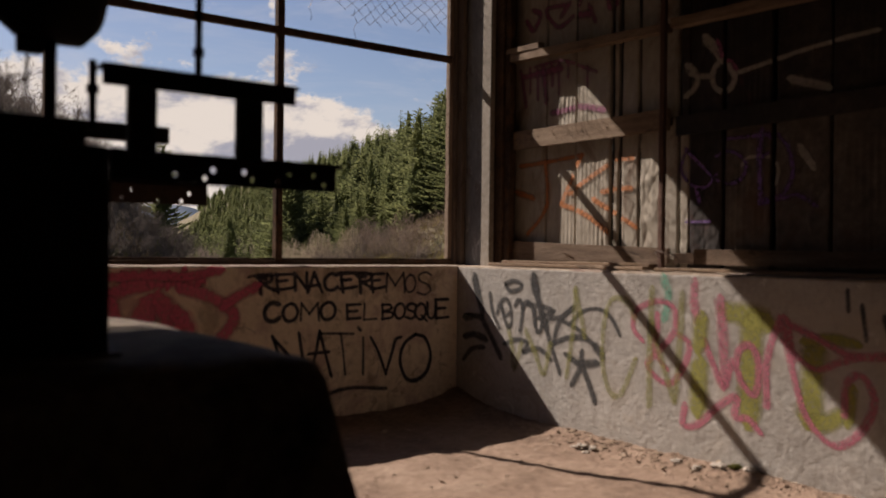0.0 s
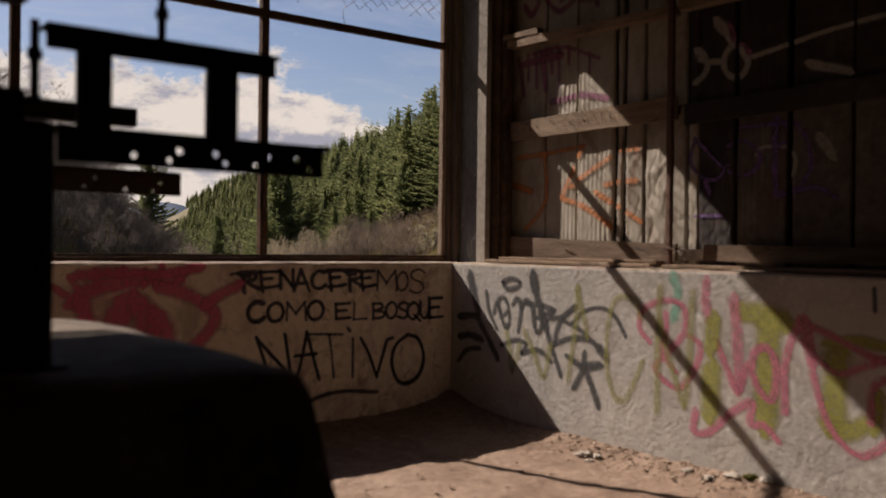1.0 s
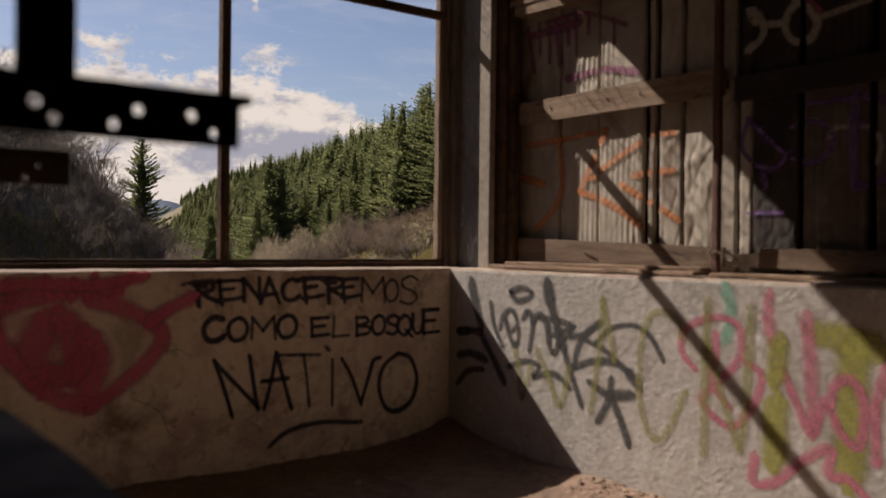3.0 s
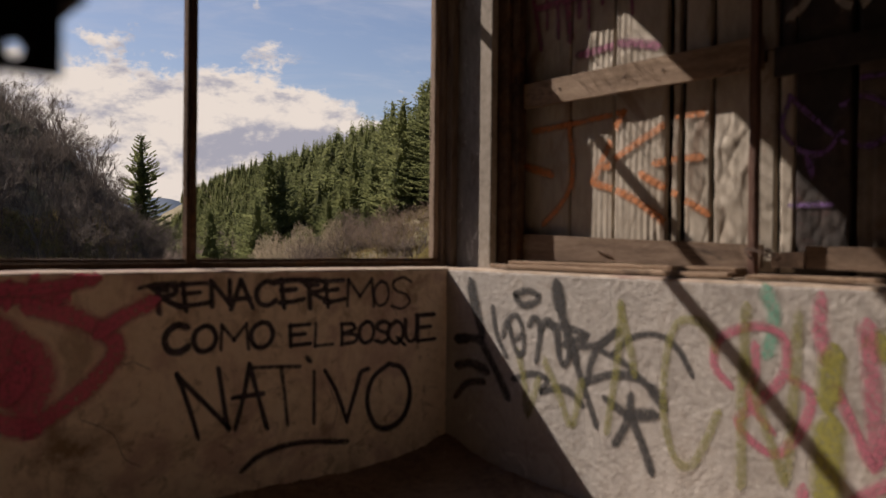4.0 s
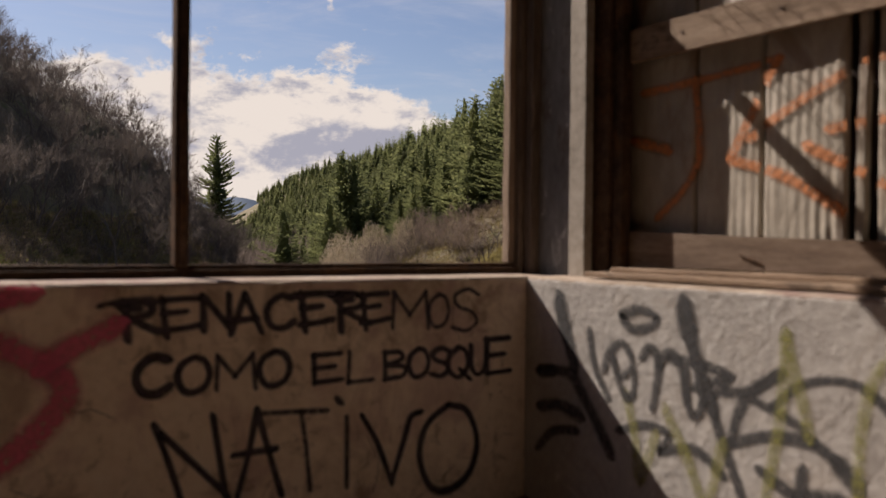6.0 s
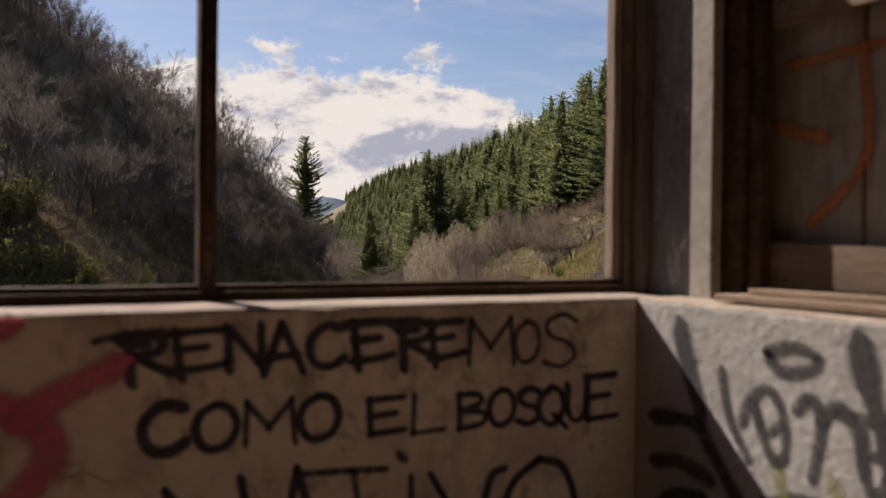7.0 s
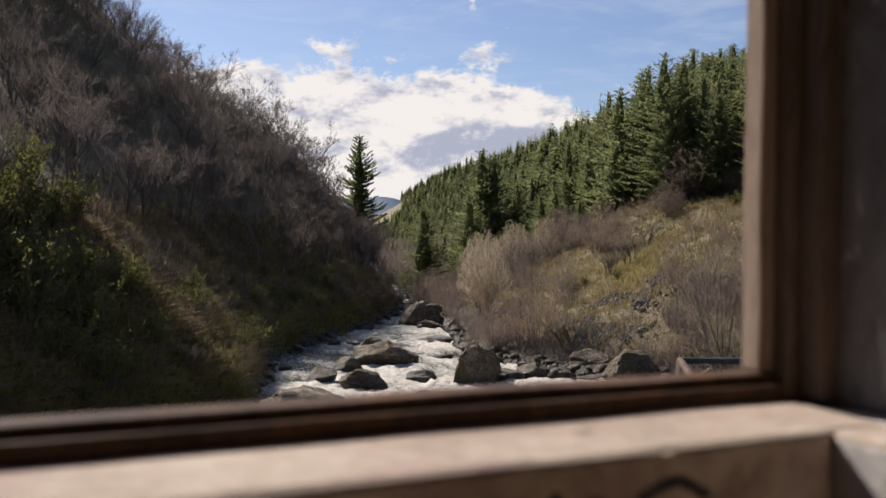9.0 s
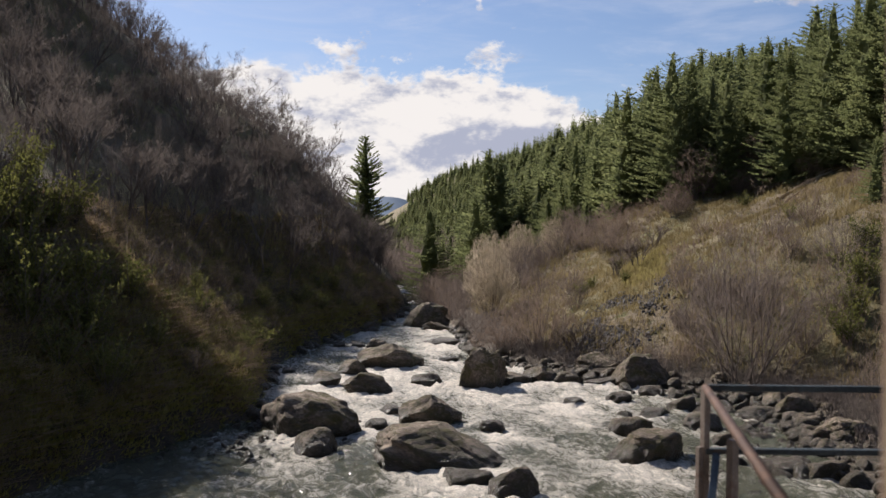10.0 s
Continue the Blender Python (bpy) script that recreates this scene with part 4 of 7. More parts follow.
graffiti("pink_graffiti", (0, -1.9, 0.5), "pink looping sprayed tag on the whitewashed wall", """
.030 -1.49,0.57 -1.43,0.63 -1.45,0.72 -1.58,0.77 -1.68,0.74 -1.68,0.63 -1.59,0.53 -1.52,0.46 -1.58,0.40 -1.66,0.38 -1.74,0.47 -1.77,0.58 -1.70,0.62
.028 -1.58,0.71 -1.58,0.62 -1.56,0.53 -1.64,0.45
.055 -1.80,0.86 -1.80,0.77 -1.82,0.69
.055 -1.94,0.79 -1.96,0.62 -1.97,0.41
.035 -1.85,0.61 -1.91,0.49 -1.96,0.41 -2.00,0.52
.035 -2.02,0.50 -2.04,0.58 -2.10,0.60 -2.14,0.52 -2.12,0.39 -2.06,0.43 -2.03,0.49
.032 -2.18,0.35 -2.18,0.56 -2.26,0.74 -2.30,0.56
.035 -1.75,0.29 -1.74,0.20 -1.82,0.21 -1.93,0.31 -2.03,0.37 -2.02,0.28 -2.09,0.28 -2.15,0.23
.030 -2.24,0.73 -2.29,0.55 -2.36,0.34 -2.48,0.235 -2.59,0.30 -2.65,0.43 -2.60,0.53 -2.535,0.49 -2.53,0.365
.036 -2.275,0.71 -2.41,0.66 -2.55,0.605 -2.70,0.615
.026 -2.25,0.64 -2.39,0.535 -2.50,0.57 -2.60,0.605""", on_east, PINK_PAINT, (-0.013, -0.007))
graffiti("black_graffiti", (0, -0.7, 0.55), "greyed black sprayed tag with a star on the whitewashed wall", """
.068 -0.17,0.835 -0.20,0.75
.056 -0.17,0.82 -0.21,0.72 -0.25,0.63
.055 -0.08,0.59 -0.14,0.60
.044 -0.08,0.59 -0.22,0.60 -0.29,0.54 -0.42,0.38
.066 -0.70,0.85 -0.72,0.78
.052 -0.70,0.85 -0.73,0.76 -0.78,0.63 -0.81,0.58
.033 -0.46,0.81 -0.53,0.83 -0.60,0.81 -0.57,0.78 -0.50,0.77 -0.46,0.80
.03 -0.315,0.746 -0.345,0.635 -0.403,0.551
.03 -0.385,0.634 -0.408,0.692 -0.466,0.723 -0.506,0.667 -0.513,0.589 -0.488,0.560 -0.452,0.600 -0.425,0.669
.026 -0.418,0.686 -0.452,0.622 -0.500,0.649
.032 -0.546,0.692 -0.577,0.721 -0.611,0.676 -0.589,0.550
.03 -0.608,0.676 -0.652,0.718 -0.697,0.667 -0.713,0.586
.03 -0.712,0.669 -0.719,0.586 -0.742,0.548 -0.772,0.592 -0.754,0.662
.036 -0.725,0.753 -0.769,0.653 -0.840,0.499 -0.917,0.342
.034 -0.653,0.699 -0.768,0.694 -0.851,0.681
.03 -0.741,0.626 -0.810,0.653 -0.867,0.675
.03 -0.770,0.588 -0.824,0.628 -0.856,0.658
.036 -0.867,0.499 -0.892,0.586 -0.935,0.650 -1.018,0.703
.03 -0.846,0.629 -0.943,0.651 -1.010,0.700
.026 -0.994,0.617 -1.079,0.684 -1.194,0.706 -1.283,0.668 -1.347,0.583
.036 -0.867,0.499 -0.983,0.538 -1.105,0.545 -1.175,0.512
.05 -1.179,0.509 -1.227,0.465
.026 -0.931,0.626 -1.056,0.586 -1.117,0.547
.032 -0.454,0.457 -0.565,0.493 -0.656,0.478 -0.612,0.425 -0.744,0.457 -0.844,0.407
.036 -0.959,0.447 -1.059,0.405
.05 -1.083,0.406 -1.187,0.424
.038 -1.082,0.472 -1.071,0.389 -1.012,0.291
.04 -1.088,0.391 -1.136,0.312 -1.179,0.223
.048 -0.08,0.47 -0.17,0.49 -0.28,0.47
.038 -0.07,0.33 -0.15,0.40 -0.26,0.42
.02 -2.54,0.86 -2.545,0.78
.022 -2.60,0.80 -2.62,0.67
.03 -2.69,0.76 -2.73,0.64""", on_east, GREY_PAINT)
graffiti("orange_graffiti", (0.3, -0.7, 1.35), "orange sprayed letters J K on the corrugated sheets", """
.042 -0.26,1.53 -0.50,1.54
.042 -0.48,1.54 -0.50,1.32 -0.45,1.21 -0.33,1.11
.05 -0.22,1.37 -0.37,1.33
.034 -0.50,1.54 -0.65,1.55 -0.80,1.56
.045 -0.79,1.55 -0.68,1.39 -0.62,1.29
.042 -1.01,1.49 -0.85,1.42 -0.69,1.34
.045 -0.62,1.28 -0.82,1.22 -1.01,1.11
.04 -0.96,1.34 -1.07,1.35 -1.17,1.35
.04 -0.89,1.30 -1.05,1.22 -1.20,1.14
.03 -1.06,1.51 -1.18,1.51""", on_sheet, ORANGE_PAINT)
graffiti("purple_graffiti", (0.3, -1.9, 1.35), "dim purple sprayed tag on the corrugated sheets", """
.03 -1.71,1.48 -1.78,1.50 -1.85,1.47 -1.88,1.42 -1.85,1.36 -1.78,1.34 -1.72,1.36
.035 -1.75,1.58 -1.74,1.46 -1.76,1.34
.03 -1.53,1.52 -1.50,1.43 -1.56,1.35 -1.65,1.33 -1.71,1.39
.03 -1.77,1.56 -1.90,1.56 -2.00,1.56
.045 -1.96,1.58 -1.95,1.45 -1.96,1.25
.035 -2.05,1.55 -2.10,1.48 -2.12,1.36 -2.06,1.27 -1.96,1.25
.03 -1.96,1.24 -2.08,1.26 -2.15,1.27 -2.24,1.22
.03 -1.53,1.53 -1.62,1.44 -1.68,1.39
.035 -1.59,1.33 -1.61,1.26
.03 -2.00,1.56 -2.02,1.49 -1.95,1.45
.02 -1.53,1.16 -1.68,1.16""", on_sheet, PURPLE_PAINT)
graffiti("magenta_graffiti", (0.3, -0.6, 2.0), "dripping dark magenta spray paint on the corrugated sheets", """
.04 -0.25,2.12 -0.30,1.90
.05 -0.45,2.12 -0.48,1.91
.03 -0.38,2.13 -0.62,2.13 -0.90,2.02
.05 -0.53,1.83 -0.77,1.84 -0.96,1.80
.04 -0.71,2.38 -0.57,2.34 -0.47,2.46 -0.62,2.46
.05 -0.30,2.42 -0.36,2.36 -0.42,2.44 -0.36,2.48
.06 -0.78,2.48 -0.74,2.38 -0.84,2.36
.05 -0.98,2.46 -1.0,2.36 -1.08,2.40
.05 -0.60,2.40 -0.66,2.46
.03 -0.33,2.13 -0.34,1.98
.03 -0.40,2.12 -0.41,1.93
.035 -0.52,2.13 -0.53,2.0
.03 -0.58,2.12 -0.585,1.94
.03 -0.66,2.12 -0.66,2.03
.025 -0.83,2.06 -0.835,1.95
.06 -0.28,2.08 -0.60,2.09
.04 -0.89,2.31 -0.84,2.41
.05 -1.71,2.04 -1.74,1.96
.045 -1.74,1.96 -1.80,1.92 -1.82,1.89""", on_sheet, MAGENTA_PAINT)
graffiti("white_graffiti", (0.3, -1.9, 1.9), "dim white sprayed curls on the corrugated sheets", """
.05 -1.53,1.95 -1.57,1.92 -1.59,1.87 -1.57,1.83 -1.53,1.80
.08 -1.54,1.94 -1.56,1.92
.045 -1.59,1.89 -1.67,1.88
.05 -1.73,1.95 -1.69,1.91 -1.68,1.86 -1.71,1.81 -1.76,1.79 -1.80,1.82 -1.81,1.86 -1.78,1.91
.075 -1.64,2.07 -1.68,2.03
.05 -1.68,2.03 -1.73,1.95
.035 -1.81,1.87 -1.95,1.89 -2.07,1.91 -2.22,1.93 -2.51,1.95
.06 -2.11,1.80 -2.20,1.77 -2.29,1.74
.03 -1.86,1.43 -1.89,1.46 -1.95,1.46 -2.02,1.45 -2.05,1.39 -2.04,1.33
.06 -2.16,1.48 -2.22,1.40""", on_sheet, WHITE_PAINT)

# ---- machine on its plinth ----
def stone_block(x0, x1, y0, y1, z0, z1, r, seed, amp):
    """A worn block: a box rounded at its edges and roughened."""
    bm = bmesh.new()
    add_box(bm, x0, x1, y0, y1, z0, z1)
    bmesh.ops.subdivide_edges(bm, edges=bm.edges[:], cuts=14, use_grid_fill=True)
    c = Vector(((x0 + x1) / 2, (y0 + y1) / 2, (z0 + z1) / 2))
    h = Vector(((x1 - x0) / 2 - r, (y1 - y0) / 2 - r, (z1 - z0) / 2 - r))
    for v in bm.verts:
        d = v.co - c
        core = Vector((max(-h.x, min(h.x, d.x)), max(-h.y, min(h.y, d.y)), max(-h.z, min(h.z, d.z))))
        o = d - core
        if o.length > 1e-6:
            o = o.normalized() * r
        v.co = c + core + o + noise.noise_vector(v.co * 5 + Vector((seed, 0, 0))) * amp
    return bm


plinth = thing("machine_plinth", (-3.3, -2.4, 0), "worn dark concrete machine plinth with rounded edges", "plinth")
bm = stone_block(-4.15, -2.5, -2.80, -1.5, -0.05, 0.785, 0.05, 3, 0.006)
for v in bm.verts:
    low = 0.785 - v.co.z
    v.co.x += 0.12 * low * (v.co.x > -3)
    v.co.y -= 0.42 * low * (v.co.y < -2.4)
part("block", bm, CONCRETE, plinth, smooth=True)
box_part("base_plate", (-3.85, -2.868, -2.64, -2.18, 0.776, 0.792), RUST, plinth, 0.004, "rusty steel base plate bedded on the plinth")

machine = thing("old_machine", (-2.95, -2.5, 0.78), "blackened steel machine frame with drilled beams, rods and a hanging drum", "machine")


def plate(bm, x0, x1, z0, z1, y, t, holes):
    """An upright drilled plate along x. holes: (x, z, r), spaced apart along x."""
    xs = [x0]
    spans = []
    for hx, hz, r in sorted(holes):
        w = r * 1.35
        spans.append((xs[-1], hx - w, None))
        spans.append((hx - w, hx + w, (hx, hz, r)))
        xs.append(hx + w)
    spans.append((xs[-1], x1, None))
    def quad(a, b, c, d):
        for yy, flip in ((y, False), (y + t, True)):
            vs = [bm.verts.new((px, yy, pz)) for px, pz in (a, b, c, d)]
            bm.faces.new(vs[::-1] if flip else vs)
    for a, b, hole in spans:
        if b - a < 1e-4:
            continue
        if hole is None:
            quad((a, z0), (b, z0), (b, z1), (a, z1))
            continue
        hx, hz, r = hole
        w = (b - a) / 2
        quad((a, z0), (b, z0), (b, hz - w), (a, hz - w))
        quad((a, hz + w), (b, hz + w), (b, z1), (a, z1))
        n = 16
        for i in range(n):
            t0, t1 = 2 * math.pi * i / n, 2 * math.pi * (i + 1) / n
            def sq(t_):
                c, s = math.cos(t_), math.sin(t_)
                k = w / max(abs(c), abs(s))
                return (hx + c * k, hz + s * k)
            ci = lambda t_: (hx + r * math.cos(t_), hz + r * math.sin(t_))
            quad(ci(t0), sq(t0), sq(t1), ci(t1))
            vs = [bm.verts.new(p) for p in ((ci(t0)[0], y, ci(t0)[1]), (ci(t0)[0], y + t, ci(t0)[1]), (ci(t1)[0], y + t, ci(t1)[1]), (ci(t1)[0], y, ci(t1)[1]))]
            bm.faces.new(vs)
    for za, fl in ((z0, 1), (z1, 0)):
        vs = [bm.verts.new(p) for p in ((x0, y, za), (x0, y + t, za), (x1, y + t, za), (x1, y, za))]
        bm.faces.new(vs[::-1] if fl else vs)
    for xa in (x0, x1):
        bm.faces.new([bm.verts.new(p) for p in ((xa, y, z0), (xa, y, z1), (xa, y + t, z1), (xa, y + t, z0))])


bm = bmesh.new()
plate(bm, -2.86, -2.325, 1.139, 1.2, -2.52, 0.006,
      [(-2.725, 1.159, 0.006), (-2.657, 1.154, 0.006), (-2.638, 1.173, 0.0075), (-2.564, 1.173, 0.007), (-2.544, 1.156, 0.006), (-2.479, 1.156, 0.006), (-2.451, 1.175, 0.0065), (-2.386, 1.175, 0.0065), (-2.357, 1.155, 0.006)])
add_box(bm, -2.86, -2.308, -2.52, -2.42, 1.196, 1.206)
part("drilled_beam", bm, BLACK_STEEL, machine, "drilled angle-iron beam")
# the second frame, behind the first, carried by its own posts
bm = bmesh.new()
plate(bm, -3.4, -2.284, 1.138, 1.206, -1.6, 0.007, [(-2.7, 1.155, 0.007), (-2.562, 1.154, 0.007), (-2.533, 1.179, 0.007), (-2.447, 1.15, 0.007), (-2.37, 1.15, 0.007), (-2.345, 1.175, 0.007)])
add_box(bm, -3.4, -2.284, -1.6, -1.54, 1.199, 1.2075)
part("drilled_beam", bm, RUST, machine, "rusty drilled angle beam of the rear frame")
box_part("rear_arm", (-3.4, -2.452, -1.712, -1.675, 1.319, 1.369), BLACK_STEEL, machine, 0.003)
for x in (-3.3, -3.06):
    box_part("rear_post", (x, x + 0.06, -1.72, -1.6, 0.76, 1.36), BLACK_STEEL, machine, 0.005)
top_beam = box_part("top_beam", (-2.885, -2.447, -2.54, -2.533, 1.334, 1.380), BLACK_STEEL, machine, 0.002)
box_part("top_beam_flange", (-2.885, -2.437, -2.54, -2.48, 1.372, 1.3785), BLACK_STEEL, top_beam, 0.002)
for x in (-2.823, -2.578):
    box_part("upright", (x - 0.004, x + 0.055, -2.53, -2.50, 1.19, 1.345), BLACK_STEEL, machine, 0.004)
box_part("side_plate", (-3.3, -2.92, -2.56, -2.42, 1.185, 1.255), BLACK_STEEL, machine, 0.006)
for x, y, z0, z1, nut in ((-2.672, -2.51, 1.37, 2.1, 1.432), (-2.897, -2.51, 1.24, 1.385, 1.325), (-2.978, -2.51, 1.24, 1.44, None)):
    bm = bmesh.new()
    tube(bm, (x, y, z0), (x, y, z1), 0.008 if nut else 0.011, sides=10)
    if nut:
        tube(bm, (x, y, nut - 0.009), (x, y, nut + 0.009), 0.013, sides=6)
        tube(bm, (x, y, z0), (x, y, z0 + 0.012), 0.013, sides=6)
    part("rod", bm, BLACK_STEEL, machine, "threaded rod with a nut" if nut else "")
# housing that stands on the plinth
bm = bmesh.new()
add_box(bm, -3.75, -2.885, -2.62, -2.2, 0.77, 1.2, bevel=0.02)
part("housing", bm, BLACK_STEEL, machine, "heavy dark cast housing bolted to the plinth")
bm = bmesh.new()
prof = ((0.05, -3.1), (0.085, -3.075), (0.112, -3.04), (0.121, -2.99), (0.12, -2.915), (0.09, -2.887), (0.0, -2.878))
rings = []
for r, x in prof:
    rings.append([bm.verts.new((x, -2.5 + r * math.cos(k * math.pi / 12), 1.53 + r * math.sin(k * math.pi / 12))) for k in range(24)] if r else [bm.verts.new((x, -2.5, 1.53))] * 24)
for a, b in zip(rings, rings[1:]):
    for k in range(24):
        vs = []
        for v in (a[k], a[(k + 1) % 24], b[(k + 1) % 24], b[k]):
            if v not in vs:
                vs.append(v)
        if len(vs) > 2:
            bm.faces.new(vs)
bm.faces.new(rings[0][::-1])
wire_bm = bmesh.new()
tube(wire_bm, (-3.021, -2.5, 1.3), (-3.021, -2.5, 1.4), 0.003, sides=6)
part("wire", wire_bm, RUST, machine, "thin wire hanging from the drum")
drum = part("drum", bm, BLACK_STEEL, machine, "dark rounded drum held above the beams", smooth=True)
box_part("drum_lug", (-3.04, -2.99, -2.52, -2.48, 1.385, 1.46), BLACK_STEEL, drum, 0.006)
box_part("drum_stand", (-3.45, -3.09, -2.56, -2.44, 1.19, 1.56), BLACK_STEEL, machine, 0.01)

# ---- rubbish on the floor ----
def crumple(name, at, r, seed, mat, label, flat=0.45):
    bm = bmesh.new()
    bmesh.ops.create_icosphere(bm, subdivisions=3, radius=r)
    for v in bm.verts:
        k = 1 + 0.55 * noise.noise(v.co * (2.2 / r) + Vector((seed * 7, 0, 0))) + 0.35 * noise.noise(v.co * (6 / r) + Vector((0, seed * 3, 0)))
        v.co = Vector((v.co.x * k * 1.4, v.co.y * k, v.co.z * k * flat))
    ob = link_mesh(name, bm, mat)
    ob.location = (at[0], at[1], floor_z(at[0], at[1]) + r * flat * 0.6)
    ob.rotation_euler = (0, 0, seed * 1.3)
    return tagged(ob, label, name.replace("_", " "))


for k, (x, y, r) in enumerate(((-0.20, -1.28, 0.028), (-0.17, -1.33, 0.02), (-0.09, -1.78, 0.018), (-0.1, -1.9, 0.02), (-0.05, -1.98, 0.026), (-0.24, -1.35, 0.014), (-0.02, -2.12, 0.024))):
    crumple("paper_scrap", (x, y), r, k + 2, PAPER, "crumpled dirty white paper scrap on the earth floor")
crumple("plastic_scrap", (-0.03, -2.05), 0.022, 31, YELLOW_LEAF, "small crushed yellow wrapper on the earth floor")

rng = random.Random(5)
verts, faces = [], []
def pebble(c, r, up=0.6):
    i0 = len(verts)
    for a in range(5):
        t = a * 2 * math.pi / 5 + rng.random()
        verts.append((c[0] + r * math.cos(t) * rng.uniform(0.7, 1.3), c[1] + r * math.sin(t) * rng.uniform(0.7, 1.3), c[2]))
    verts.append((c[0] + rng.uniform(-0.3, 0.3) * r, c[1] + rng.uniform(-0.3, 0.3) * r, c[2] + r * up * rng.uniform(0.6, 1.2)))
    for a in range(5):
        faces.append((i0 + a, i0 + (a + 1) % 5, i0 + 5))
for k in range(2600):
    if k < 1300:
        x, y = -abs(rng.gauss(0, 0.12)) - 0.004, rng.uniform(-3.2, -0.05)
    elif k < 2700:
        x, y = rng.uniform(-2.4, 0), -abs(rng.gauss(0, 0.09)) - 0.004
    else:
        x, y = rng.uniform(-2.2, 0), rng.uniform(-3.5, 0)
    pebble((x, y, floor_z(x, y) - 0.001), abs(rng.gauss(0.004, 0.005)) + 0.0015)
tagged(new("floor_rubble", raw_mesh("floor_rubble", verts, faces, EARTH)), "loose crumbs of earth and plaster along the walls", "rubble", kind="stuff")
# dry leaves and flakes of plaster
verts, faces = [], []
for k in range(760):
    if k < 430:
        x, y = -abs(rng.gauss(0, 0.10)) - 0.01, -1.0 - abs(rng.gauss(0, 0.9))
    else:
        x, y = rng.uniform(-2.0, 0), rng.uniform(-3.2, -0.05)
    z = floor_z(x, y) + 0.002
    r, a = abs(rng.gauss(0.005, 0.007)) + 0.003, rng.uniform(0, 6.3)
    ca, sa = math.cos(a) * r, math.sin(a) * r
    i0 = len(verts)
    verts += [(x - ca, y - sa, z), (x + sa * 0.5, y - ca * 0.5, z + r * rng.uniform(0, 0.5)), (x + ca, y + sa, z + r * rng.uniform(0, 0.8)), (x - sa * 0.5, y + ca * 0.5, z + r * rng.uniform(0, 0.5))]
    faces += [(i0, i0 + 1, i0 + 2), (i0, i0 + 2, i0 + 3)]
tagged(new("leaf_litter", raw_mesh("leaf_litter", verts, faces, LITTER)), "dry leaf flakes and plaster chips on the floor", "litter", kind="stuff")

# ---- the valley: s metres to the side, d metres ahead of the window ----
OX, OY, FX, FY = -0.692, -0.398, 0.398, 0.917
WATER = -5.0


def W(s, d, z=0.0):
    return (OX + FX * d + FY * s, OY + FY * d - FX * s, z)


def Wp(s, d, z):
    return Vector(W(s, d, z))


EL_D, EL_S = (-60, 8, 23, 30, 42, 49, 59, 70, 89, 130, 300, 3000), (-20, -14, -9.2, -6.5, -8.2, -7.6, -5.0, -3.5, -3.9, -8, -24, -300)
ER_D, ER_S = (-60, 8, 22.7, 25.6, 30, 34.4, 36.8, 38.2, 40.6, 44.3, 57.3, 70, 89, 130, 300, 3000), (20, 13.5, 10.6, 10.8, 11.4, 11.2, 9.0, 7.2, 4.4, 1.4, 0.6, -2.0, -2.0, -5, -20, -280)


def smooth(a, b, x):
    t = min(1, max(0, (x - a) / (b - a)))
    return t * t * (3 - 2 * t)


def ground(s, d):
    l, r = float(np.interp(d, EL_D, EL_S)), float(np.interp(d, ER_D, ER_S))
    rise = max(0, d - 100) * 0.04 if d < 500 else 16
    n1 = noise.fractal(Vector((s * 0.05, d * 0.05, 0)), 1.0, 2.0, 4)
    n2 = noise.fractal(Vector((s * 0.35, d * 0.35, 3)), 1.0, 2.0, 3)
    if s < l:
        u = l - s
        steep = 0.94 - 0.14 * smooth(60, 120, d)
        z = WATER + 0.9 * smooth(0, 0.7, u) + steep * min(u, 30) + 0.35 * max(0, u - 30) * (u < 90) + 21 * (u >= 90) + 1.6 * n1 * smooth(2, 14, u) + 0.4 * n2 * smooth(0, 2, u)
        z += 3.6 * math.exp(-((d - 86) / 9) ** 2) * smooth(2, 8, u) * (1 - smooth(14, 22, u))
    elif s > r:
        u = s - r
        k = float(np.interp(d, (0, 58, 75, 110, 220, 400), (0.40, 0.43, 0.5, 0.56, 0.58, 0.6)))
        top = float(np.interp(d, (30, 60, 75, 110, 150, 250), (33, 36, 38, 37, 37, 40)))
        z = WATER + 0.1 + 0.16 * min(u, 3.5) + k * max(0, min(u, top) - 3.5) + 0.07 * max(0, min(u, 200) - top) + 2.0 * n1 * smooth(4, 25, u) + 0.28 * n2 * smooth(0.5, 3, u)
    else:
        mid = min(s - l, r - s)
        z = WATER - 0.7 * smooth(0, 1.5, mid) + 0.12 * n2
    z += rise
    x, y, _ = W(s, d)
    z += (-0.4 - z) * (1 - smooth(0.9, 5.0, y)) if y < 5 else 0
    if -8.2 < x < 0.8 and y < 0.7:
        z = min(z, -0.35)
    return z


def spread(lo, hi, step, far, grow):
    out, v = [], lo
    while v < hi:
        out.append(v)
        v += step
    st = step
    while out[-1] < far:
        st *= grow
        out.append(out[-1] + st)
    st = step
    while out[0] > -far:
        st *= grow
        out.insert(0, out[0] - st)
    return out


GS, GD = spread(-46, 60, 0.85, 2500, 1.25), spread(4, 150, 0.95, 2600, 1.22)
verts = [W(s, d, ground(s, d)) for d in GD for s in GS]
n = len(GS)
faces = [(j * n + i, j * n + i + 1, (j + 1) * n + i + 1, (j + 1) * n + i) for j in range(len(GD) - 1) for i in range(n - 1)]


